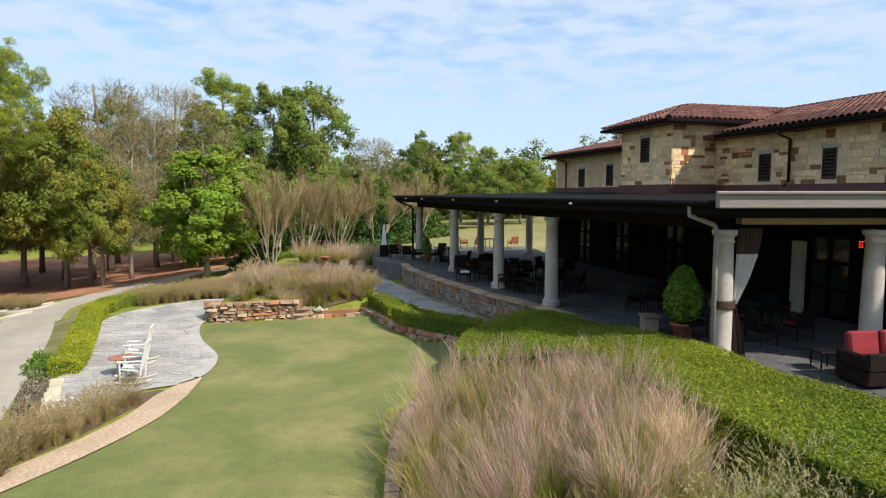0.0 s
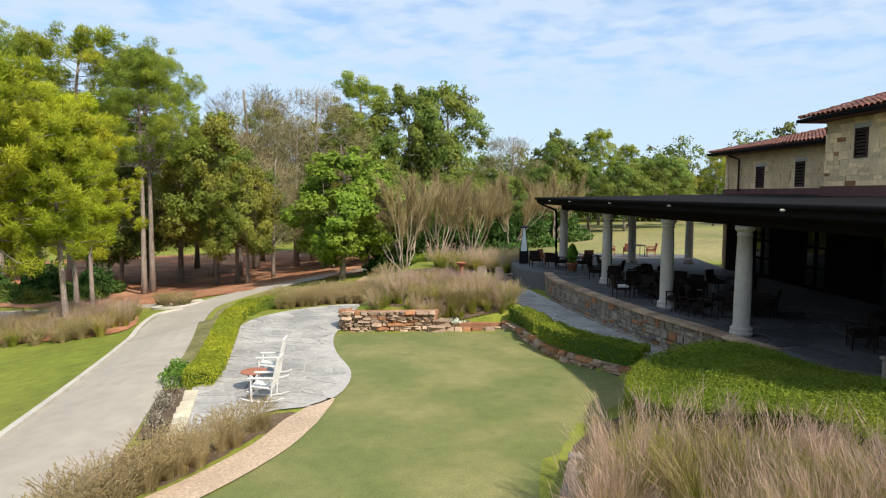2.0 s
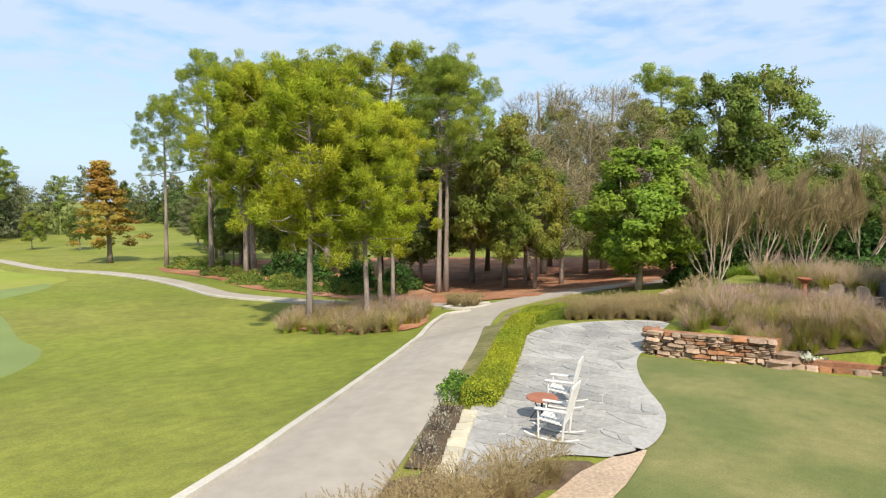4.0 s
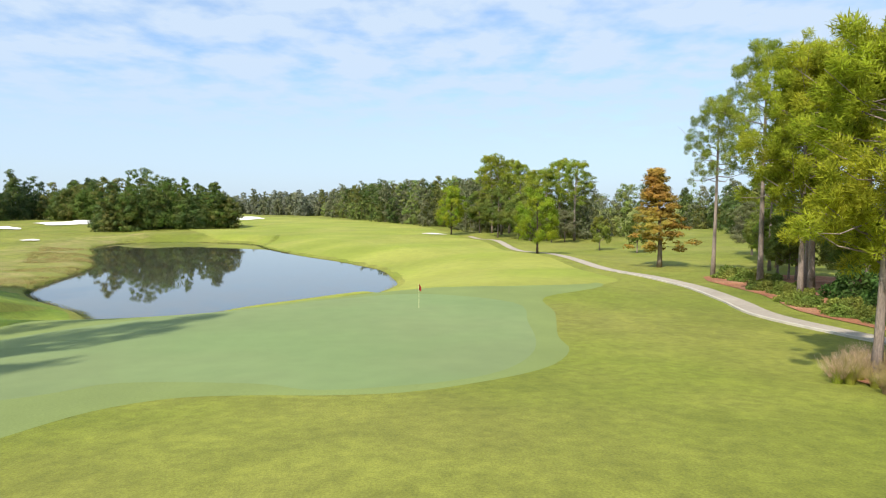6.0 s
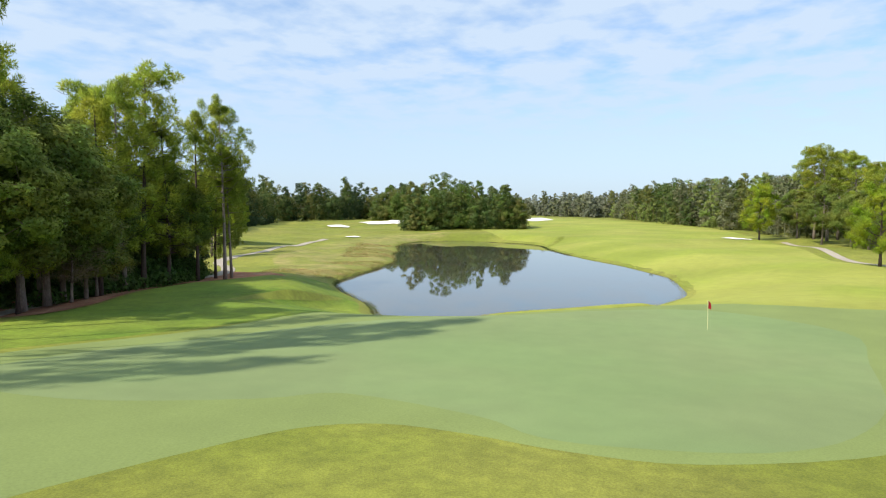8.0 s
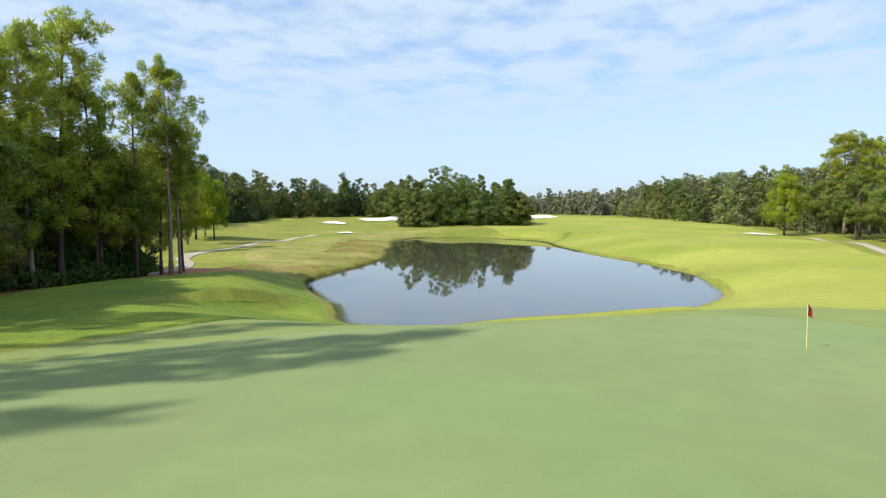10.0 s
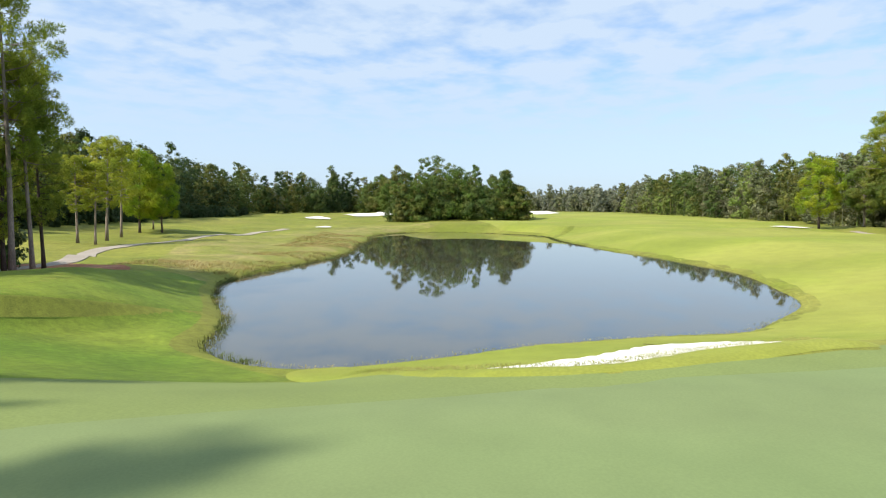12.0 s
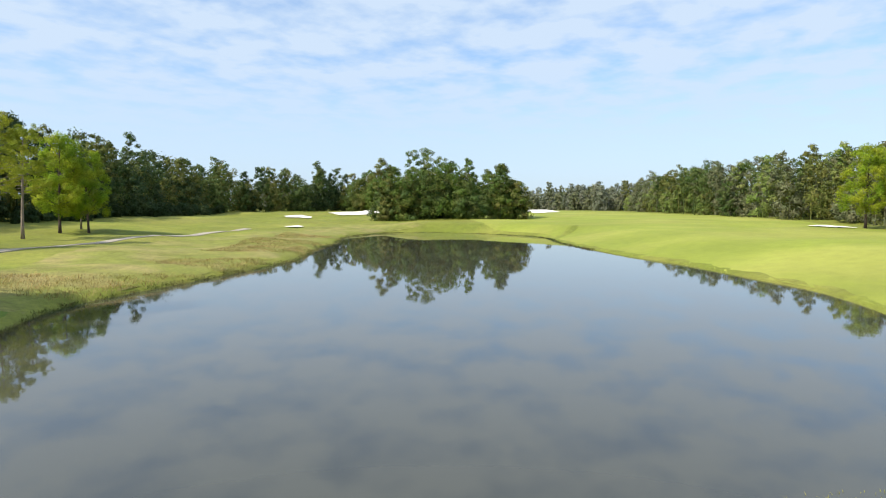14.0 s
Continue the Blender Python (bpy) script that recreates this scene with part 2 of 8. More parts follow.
leaf("reed", (0.38, 0.29, 0.12), (0.26, 0.24, 0.07), isl=0.35, obj=0.0, tr=0.3)
leaf("topiary_leaves", (0.15, 0.29, 0.04), (0.21, 0.34, 0.045), isl=0.45, obj=0.1)
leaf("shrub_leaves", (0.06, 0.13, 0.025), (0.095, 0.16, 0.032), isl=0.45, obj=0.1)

water = bpy.data.materials.new("pond_water")
water.use_nodes = True
wb = water.node_tree.nodes["Principled BSDF"]
wb.inputs["Base Color"].default_value = (0.058, 0.058, 0.043, 1)
wb.inputs["Roughness"].default_value, wb.inputs["IOR"].default_value = 0.02, 1.5
_g = water.node_tree.nodes.new("ShaderNodeNewGeometry")
_n = water.node_tree.nodes.new("ShaderNodeTexNoise")
_n.inputs["Scale"].default_value, _n.inputs["Detail"].default_value = 1.6, 3.0
_b = water.node_tree.nodes.new("ShaderNodeBump")
_b.inputs["Strength"].default_value, _b.inputs["Distance"].default_value = 0.06, 0.02
water.node_tree.links.new(_g.outputs["Position"], _n.inputs["Vector"])
water.node_tree.links.new(_n.outputs["Fac"], _b.inputs["Height"])
water.node_tree.links.new(_b.outputs[0], wb.inputs["Normal"])
M["water"] = water
import mathutils


# ---------------------------------------------------------------- mesh helpers
def fast_mesh(name, verts, faces, mat, smooth=False, normals=None):
    """A mesh from vertices and faces that all have the same number of corners; normals: soft shading, one row a vertex."""
    verts, faces = np.asarray(verts, dtype=np.float32), np.asarray(faces, dtype=np.int32)
    me = bpy.data.meshes.new(name)
    me.vertices.add(len(verts))
    me.vertices.foreach_set("co", verts.ravel())
    k = faces.shape[1]
    me.loops.add(faces.size)
    me.loops.foreach_set("vertex_index", faces.ravel())
    me.polygons.add(len(faces))
    me.polygons.foreach_set("loop_start", np.arange(0, faces.size, k, dtype=np.int32))
    me.polygons.foreach_set("use_smooth", np.full(len(faces), smooth or normals is not None))
    me.update(calc_edges=True)
    for one in mat if isinstance(mat, (list, tuple)) else (mat,):
        me.materials.append(one)
    if normals is not None:
        me.attributes.new("custom_normal", "FLOAT_VECTOR", "POINT").data.foreach_set("vector", np.asarray(normals, dtype=np.float32).ravel())
    return me


class Shape:
    """Collects vertices and faces of one mesh."""

    def __init__(self):
        self.v, self.f = [], []

    def add(self, verts, faces):
        o = len(self.v)
        self.v += [tuple(p) for p in verts]
        self.f += [tuple(i + o for i in f) for f in faces]
        return self

    def box(self, x0, y0, z0, x1, y1, z1, m=None, b=0.0):
        """A box, with its upright and level edges cut by b."""
        if b <= 0:
            vs = [(x, y, z) for z in (z0, z1) for x, y in ((x0, y0), (x1, y0), (x1, y1), (x0, y1))]
            fs = [(3, 2, 1, 0), (4, 5, 6, 7), (0, 1, 5, 4), (1, 2, 6, 5), (2, 3, 7, 6), (3, 0, 4, 7)]
        else:
            ring = lambda i, z: [(x0 + i, y0 + b, z), (x0 + b, y0 + i, z), (x1 - b, y0 + i, z), (x1 - i, y0 + b, z),
                                 (x1 - i, y1 - b, z), (x1 - b, y1 - i, z), (x0 + b, y1 - i, z), (x0 + i, y1 - b, z)]
            inner = lambda z: [(x0 + b, y0 + 1.6 * b, z), (x0 + 1.6 * b, y0 + b, z), (x1 - 1.6 * b, y0 + b, z), (x1 - b, y0 + 1.6 * b, z),
                               (x1 - b, y1 - 1.6 * b, z), (x1 - 1.6 * b, y1 - b, z), (x0 + 1.6 * b, y1 - b, z), (x0 + b, y1 - 1.6 * b, z)]
            vs = inner(z0) + ring(0, z0 + b) + ring(0, z1 - b) + inner(z1)
            fs = [tuple(range(7, -1, -1)), tuple(range(24, 32))]
            for r in range(3):
                fs += [(8 * r + i, 8 * r + (i + 1) % 8, 8 * r + 8 + (i + 1) % 8, 8 * r + 8 + i) for i in range(8)]
        if m is not None:
            vs = [m @ Vector(p) for p in vs]
        return self.add(vs, fs)

    def tube(self, path, radii, n=7, cap=True):
        path = [Vector(p) for p in path]
        vs, fs = [], []
        for i, p in enumerate(path):
            d = (path[min(i + 1, len(path) - 1)] - path[max(i - 1, 0)]).normalized()
            a = d.cross(Vector((0, 0, 1)) if abs(d.z) < 0.9 else Vector((1, 0, 0))).normalized()
            c = d.cross(a)
            r = float(radii[i] if hasattr(radii, "__len__") else radii)
            vs += [p + r * (math.cos(2 * math.pi * k / n) * a + math.sin(2 * math.pi * k / n) * c) for k in range(n)]
        for i in range(len(path) - 1):
            fs += [(i * n + k, i * n + (k + 1) % n, (i + 1) * n + (k + 1) % n, (i + 1) * n + k) for k in range(n)]
        if cap:
            fs += [tuple(range(n - 1, -1, -1)), tuple(range((len(path) - 1) * n, len(path) * n))]
        return self.add(vs, fs)

    def turned(self, profile, n=20, at=(0, 0, 0)):
        """A solid of revolution: rows of (radius, height)."""
        vs = [(at[0] + r * math.cos(2 * math.pi * k / n), at[1] + r * math.sin(2 * math.pi * k / n), at[2] + z) for r, z in profile for k in range(n)]
        fs = [(i * n + k, i * n + (k + 1) % n, (i + 1) * n + (k + 1) % n, (i + 1) * n + k) for i in range(len(profile) - 1) for k in range(n)]
        fs += [tuple(range(n - 1, -1, -1)), tuple(range((len(profile) - 1) * n, len(profile) * n))]
        return self.add(vs, fs)

    def prism(self, outline, z0, z1):
        n = len(outline)
        zz0 = z0 if hasattr(z0, "__len__") else [z0] * n
        zz1 = z1 if hasattr(z1, "__len__") else [z1] * n
        vs = [(x, y, z) for (x, y), z in zip(outline, zz0)] + [(x, y, z) for (x, y), z in zip(outline, zz1)]
        fs = [tuple(range(n - 1, -1, -1)), tuple(range(n, 2 * n))] + [(i, (i + 1) % n, n + (i + 1) % n, n + i) for i in range(n)]
        return self.add(vs, fs)

    def mesh(self, name, mat, smooth=False):
        me = bpy.data.meshes.new(name)
        me.from_pydata(self.v, [], self.f)
        me.polygons.foreach_set("use_smooth", [smooth] * len(me.polygons))
        me.materials.append(mat)
        me.update()
        return me


def thing(name, m, label, category, group="", kind=""):
    """An empty at the base of a thing, under which its parts stand."""
    ob = new(name)
    ob.matrix_basis = m
    ob.empty_display_size = 0.1
    return tagged(ob, label, category, group, kind)


def part(name, shape, mat, parent, label="", smooth=False, m=None, kind=""):
    """One mesh object under a thing or a part, in its parent's own axes."""
    me = shape.mesh(name, mat, smooth) if isinstance(shape, Shape) else shape
    ob = new(name, me)
    ob.parent = parent
    if m is not None:
        ob.matrix_basis = m
    return tagged(ob, label, kind=kind)


def solo(name, shape, mat, label, category, kind="", group="", smooth=False, m=None):
    me = shape.mesh(name, mat, smooth) if isinstance(shape, Shape) else shape
    ob = new(name, me)
    if m is not None:
        ob.matrix_basis = m
    return tagged(ob, label, category, group, kind)


def leaf_cards(rng, centres, size, long=1.5, droop=0.0, normals=None, tangle=1.0):
    """Small folded leaves, one round each centre: vertices and four-cornered faces."""
    n = len(centres)
    d = rng.normal(size=(n, 3))
    if normals is not None:
        d = d * tangle + normals
    d /= np.linalg.norm(d, axis=1)[:, None] + 1e-9
    a = np.cross(d, rng.normal(size=(n, 3)))
    a[:, 2] -= droop
    a /= np.linalg.norm(a, axis=1)[:, None] + 1e-9
    b = np.cross(d, a)
    s = (size * rng.uniform(0.6, 1.35, n))[:, None]
    c = np.asarray(centres)
    v = np.stack([c - a * s * long * 0.5, c + b * s * 0.42 + d * s * 0.12, c + a * s * long * 0.5, c - b * s * 0.42 + d * s * 0.12], 1).reshape(-1, 3)
    return v, np.arange(4 * n).reshape(-1, 4)


def in_poly(x, y, poly):
    x, y = np.asarray(x, float), np.asarray(y, float)
    inside = np.zeros(x.shape, bool)
    for (x0, y0), (x1, y1) in zip(poly, poly[1:] + poly[:1]):
        cross = ((y0 > y) != (y1 > y)) & (x < (x1 - x0) * (y - y0) / ((y1 - y0) or 1e-9) + x0)
        inside ^= cross
    return inside


def poly_distance(x, y, poly, closed=True):
    """Distance to the outline, minus inside a closed one."""
    x, y = np.asarray(x, float), np.asarray(y, float)
    best = np.full(x.shape, 1e9)
    pairs = list(zip(poly, poly[1:] + poly[:1])) if closed else list(zip(poly, poly[1:]))
    for (x0, y0), (x1, y1) in pairs:
        dx, dy = x1 - x0, y1 - y0
        t = np.clip(((x - x0) * dx + (y - y0) * dy) / (dx * dx + dy * dy + 1e-9), 0, 1)
        best = np.minimum(best, np.hypot(x - x0 - t * dx, y - y0 - t * dy))
    return np.where(in_poly(x, y, poly), -best, best) if closed else best


def rounded(points, n=5, closed=True):
    """A smooth line through the points (Catmull-Rom)."""
    k, out = len(points), []
    for i in range(k if closed else k - 1):
        p = [points[(i + j) % k] if closed else points[min(max(i + j, 0), k - 1)] for j in (-1, 0, 1, 2)]
        for s in range(n):
            t = s / n
            out.append(tuple(0.5 * (2 * p[1][c] + (p[2][c] - p[0][c]) * t + (2 * p[0][c] - 5 * p[1][c] + 4 * p[2][c] - p[3][c]) * t * t
                                    + (3 * p[1][c] - p[0][c] - 3 * p[2][c] + p[3][c]) * t ** 3) for c in range(len(points[0]))))
    if not closed:
        out.append(tuple(points[-1]))
    return out


def smooth01(t):
    t = np.clip(t, 0, 1)
    return t * t * (3 - 2 * t)

# ---------------------------------------------------------------- the lie of the land
WATER_Z, TERRACE_Z, LAWN_Z, WALK_Z = -8.85, 0.6, -1.25, -0.5
POND = rounded([(-240, -86), (-213, -84), (-190, -73), (-172, -66), (-152, -56), (-138, -52), (-122, -49), (-108, -46), (-98, -39), (-90, -31),
                (-85, -27), (-80, -23.5), (-77.8, -19), (-78, -15), (-80.5, -11.5), (-85.3, -7.5), (-89, -4), (-93, 1), (-96.5, 6), (-103, 8.8),
                (-112, 11.6), (-121, 11), (-137, 8.5), (-148, 3.5), (-163, -4), (-178, -13.5), (-205, -27), (-232, -38), (-246, -58), (-250, -76)], 4)
LAWN = rounded([(-8.3, 20.2), (-8.8, 22.2), (-10.1, 24.6), (-11.0, 27.2), (-10.7, 28.5), (-8.6, 29.0), (-6.4, 29.5), (-5.2, 29.6), (-3.4, 30.2), (-2.4, 28.2),
                (-1.3, 25.6), (0.4, 23.9), (1.3, 22.2), (0.2, 19.8), (-1.0, 17.4), (-1.3, 13.5), (-1.2, 9), (-1.5, 3), (-3, -6), (-16, -6), (-13, 6), (-9.6, 12.0), (-8.4, 15.2), (-8.1, 18.0)], 4)
PATIO = rounded([(-7.8, 20.3), (-8.2, 22.4), (-9.6, 24.8), (-10.6, 27.2), (-10.9, 29.2), (-10.9, 32.0), (-11.7, 34.6), (-13.2, 34.4), (-15.2, 32.0), (-15.7, 29.0),
                 (-14.3, 25.2), (-12.7, 21.4), (-12.55, 20.0), (-12.2, 19.2), (-10.75, 16.0), (-9.9, 16.2), (-9.3, 18.2), (-8.2, 19.0)], 4)
PLATEAU = [(-7.5, 30), (-3.4, 30.2), (-1.3, 25.6), (1.3, 22.2), (0.2, 19.8), (-1.2, 14), (-1.4, 4), (-3, -8), (-14, -8), (-12.2, 6), (-12, 15), (-13.3, 20), (-16.6, 29.5), (-15, 33.5), (-11.2, 35.4), (-10.8, 29)]
GREEN = rounded([(-44.8, 19.4), (-54.2, 21.0), (-66.2, 22.2), (-74.2, 13.3), (-68.7, 2.3), (-62.0, -6.7), (-54.0, -13.5), (-45.5, -17.6), (-38.4, -20.1), (-30.8, -18.8), (-30.3, -11.0), (-33.8, -4.8), (-36.4, -2.2), (-35.5, 4.0), (-33.8, 6.8), (-34.0, 9.9), (-35.5, 13.9), (-38.8, 16.9)], 4)
COLLAR = rounded([(-48.5, 21.8), (-59.5, 24.6), (-70.3, 26.5), (-80.0, 36.0), (-92.0, 38.5), (-104.0, 36.0), (-106.0, 26.0), (-98.0, 17.0), (-86.0, 12.5), (-76.0, 8.4), (-71.6, 3.6), (-69.4, 1.5), (-68.4, -1.0), (-68.8, -4.4), (-70.9, -7.2), (-72.3, -11.2), (-70.6, -13.7), (-68.4, -15.5), (-62.0, -18.0), (-56.0, -19.4), (-48.0, -20.5), (-38.0, -23.5), (-28.0, -22.0), (-21.0, -16.0), (-19.0, -5.0), (-21.5, -3.6), (-24.5, -2.9), (-27.4, -2.2), (-31.0, -1.0), (-33.0, 1.3), (-33.2, 4.5), (-32.8, 7.9), (-33.4, 11.9), (-37.5, 17.8), (-43.0, 21.0)], 4)
NEAR_BUNKER = rounded([(-71.9, -6.6), (-73.5, -6.2), (-74.6, -5.4), (-76.4, -4.0), (-77.9, -2.6), (-78.6, -1.1), (-81.0, -0.3), (-84.1, 1.2), (-84.4, 3.7), (-81.6, 5.5), (-78.4, 6.4), (-76.3, 6.0), (-75.2, 4.9), (-73.5, 2.7), (-71.6, 1.7), (-70.0, 0.4), (-69.7, -1.5), (-69.9, -3.6), (-70.8, -5.6)], 4)
FAR_BUNKERS = ((-314, -169, 6, 5, 1.2), (-350, -164, 6, 9, 0.4), (-358, -155, 7, 6, 0.4), (-232, -113, 3.4, 2.2, 0.9), (-470, -95, 14, 12, 0.4), (-238, 27, 4, 2.4, 1.2))
FALL_X = [-4000, -900, -520, -250, -160, -120, -80, -60, -45, -36, -28, -20, -14, -8, 0, 10, 40, 4000]
FALL_Z = [-2.0, -2.5, -4.2, -6.1, -6.2, -6.0, -5.3, -4.85, -4.45, -3.9, -3.1, -2.35, -1.6, -0.9, -0.35, 0.2, 0.5, 2.0]


def land(x, y):
    """The height of the ground."""
    x, y = np.asarray(x, float), np.asarray(y, float)
    z = np.interp(x, FALL_X, FALL_Z)
    z = sum(np.interp(x + k, FALL_X, FALL_Z) for k in (-6, -3, 0, 3, 6)) / 5
    # the wood north of the path lies in a slight hollow, the shore south of the pond rolls
    far = smooth01((-x - 85) / 30)
    z = z + far * 0.45 * np.sin(x * 0.11 + 1.3 * np.sin(y * 0.06)) * np.sin(y * 0.09 + 0.7) * smooth01((np.abs(y + 20) - 10) / 30)
    z = z - 0.7 * np.exp(-(((x + 40) / 12) ** 2 + ((y - 62) / 14) ** 2))
    # plateau of lawn and patio, with planted banks round it
    d = poly_distance(x, y, PLATEAU)
    north = smooth01((y - 28.2) / 1.2) * smooth01((x + 13) / 2)
    east = smooth01((x + 2.2) / 1.4) * (1 - north) * smooth01((26.5 - y) / 2)
    upper = z * (1 - north) * (1 - east) + north * (-0.42 + 0.035 * np.clip(y - 30, 0, 10)) + east * np.clip(0.1 + 0.0 * y, 0.1, 0.42) + 0.25 * smooth01((x - 2.6) / 1.5)
    wide = 6 * (1 - north) * (1 - east) + 0.45 * north + 4.2 * east
    k = smooth01(d / np.maximum(wide, 0.3))
    band = smooth01((d - 14) / 10)
    z = np.where(d < 0, LAWN_Z, LAWN_Z * (1 - k) + k * (upper * (1 - band) + z * band))
    # footpath along the terrace
    walk_d = poly_distance(x, y, [(-4.6, 39), (-3.0, 34.6), (-1.2, 30.2), (0.6, 27.0), (2.0, 24.6)], closed=False)
    k = smooth01((walk_d - 1.1) / 0.6)
    z = np.where(y > 23.6, z * k + WALK_Z * (1 - k), z)
    # the low ground of the grove
    z = z - 1.3 * (1 - smooth01(poly_distance(x, y, [(-48, -48), (-62, -54), (-75, -56), (-95, -53), (-105, -62), (-95, -75), (-60, -72), (-42, -60)]) / 11))
    # the pond
    d = poly_distance(x, y, POND)
    edge = np.where(y < -30, 11.0, 19.5)
    k = smooth01(d / edge) * 0.75 + 0.25 * np.clip(d / edge, 0, 1)
    shore = WATER_Z + 0.34 * (1 - np.exp(-np.maximum(d, 0) / 0.5)) + (z - WATER_Z - 0.34) * k
    z = np.where(d < 0, WATER_Z - np.clip(-0.45 * d, 0, 1.6), np.where(d < edge, np.minimum(shore, np.maximum(z, WATER_Z + 0.3)), z))
    # low rolling shore south of the pond, rising to the woods
    south = smooth01((-x - 95) / 22) * smooth01((0.42 * (x + 90) - 10 - y) / 20)
    flat = np.interp(d, [0, 0.6, 3, 8, 15, 30, 60, 100, 125, 150, 400], [WATER_Z, -8.35, -8.0, -7.75, -7.5, -7.1, -6.6, -6.2, -5.2, -3.8, -2.5])
    flat = flat + 1.8 * smooth01((d - 35) / 50) * smooth01((x + 300) / 60)
    flat = flat + smooth01(d / 12) * (0.4 * np.sin(x * 0.17 + 0.8 * np.sin(y * 0.11)) * np.sin(y * 0.15 + 0.5) + 0.12 * np.sin(x * 0.45) * np.sin(y * 0.5))
    z = np.where(d > 0, z * (1 - south) + flat * south, z)
    # turf banks that carry the sand of the far bunkers
    for bx, by, ra, rb, _ in FAR_BUNKERS:
        z = z + 0.11 * ra * np.exp(-((x - bx + 0.9 * ra) ** 2 + (y - by + 0.36 * ra) ** 2) / (1.5 * max(ra, rb)) ** 2)
    # the shallow pan of the near bunker under its turf lip
    d = poly_distance(x, y, NEAR_BUNKER)
    crest = poly_distance(x, y, [(-71.9, -7.9), (-70.2, -6.0), (-69.2, -3.7), (-69.0, -1.5), (-69.3, 0.9), (-71.1, 2.4), (-73.0, 3.5), (-74.6, 5.6), (-75.8, 7.2)], closed=False)
    return z + np.where(d < 0, -0.16 * smooth01(-d / 0.9), 0.30 * np.exp(-(crest / 1.3) ** 2))


def steps(marks):
    """Coordinates with a given pitch in each stretch: rows of (from, pitch), and a last mark."""
    out = []
    for (a, p), (b, _) in zip(marks, marks[1:]):
        out += list(np.linspace(a, b, max(1, int(round((b - a) / p))), endpoint=False))
    return np.array(out + [marks[-1][0]])


GX = steps([(-4000, 500), (-1500, 90), (-600, 16), (-390, 4.5), (-270, 2.6), (-132, 1.0), (-88, 0.55), (-66, 1.0), (-30, 0.7), (9, 2.0), (40, 14), (180, 120), (1200, 700), (4000, 0)])
GY = steps([(-4000, 600), (-1000, 90), (-380, 16), (-210, 4.5), (-120, 2.2), (-62, 1.0), (-19, 0.55), (9, 0.7), (40, 1.0), (80, 4), (140, 20), (400, 90), (1200, 700), (4000, 0)])
gx, gy = np.meshgrid(GX, GY)
GZ = land(gx, gy)
nx, ny = len(GX), len(GY)
quads = (np.arange(ny - 1)[:, None] * nx + np.arange(nx - 1)[None, :]).ravel()
ground = solo("ground", fast_mesh("ground", np.stack([gx, gy, GZ], -1).reshape(-1, 3), np.stack([quads, quads + 1, quads + nx + 1, quads + nx], 1), M["rough"], True),
              None, "mown golf course grass, yellow-green, falling to the pond", "ground", "structure")


def sheet(x, y):
    """The height of the ground's own sheet, between its corners."""
    x, y = np.atleast_1d(np.asarray(x, float)), np.atleast_1d(np.asarray(y, float))
    i, j = np.clip(np.searchsorted(GX, x) - 1, 0, nx - 2), np.clip(np.searchsorted(GY, y) - 1, 0, ny - 2)
    s, t = (x - GX[i]) / (GX[i + 1] - GX[i]), (y - GY[j]) / (GY[j + 1] - GY[j])
    return (GZ[j, i] * (1 - s) + GZ[j, i + 1] * s) * (1 - t) + (GZ[j + 1, i] * (1 - s) + GZ[j + 1, i + 1] * s) * t


def ground_z(x, y):
    return float(sheet(x, y)[0])


def drape(name, outline, mat, step, lift, label, category, z=None, rim=0.0, kind="structure"):
    """A sheet with that outline laid on the ground."""
    xs, ys = [p[0] for p in outline], [p[1] for p in outline]
    ax, ay = np.meshgrid(np.arange(min(xs), max(xs), step), np.arange(min(ys), max(ys), step))
    ax, ay = ax.ravel(), ay.ravel()
    keep = poly_distance(ax, ay, outline) < -0.45 * step
    pts = list(outline) + list(zip(ax[keep], ay[keep]))
    vs, _, fs, *_ = mathutils.geometry.delaunay_2d_cdt([Vector(p) for p in pts], [], [list(range(len(outline)))], 1, 1e-4)
    vx, vy = np.array([v.x for v in vs]), np.array([v.y for v in vs])
    vz = (sheet(vx, vy) if z is None else np.full(len(vx), z)) + lift
    if rim:
        vz = np.where(np.abs(poly_distance(vx, vy, outline)) < 1e-3, vz - rim, vz)
    me = bpy.data.meshes.new(name)
    me.from_pydata(list(zip(vx, vy, vz)), [], [list(f) for f in fs])
    me.polygons.foreach_set("use_smooth", [True] * len(me.polygons))
    me.materials.append(mat)
    me.update()
    return tagged(new(name, me), label, category, kind=kind)


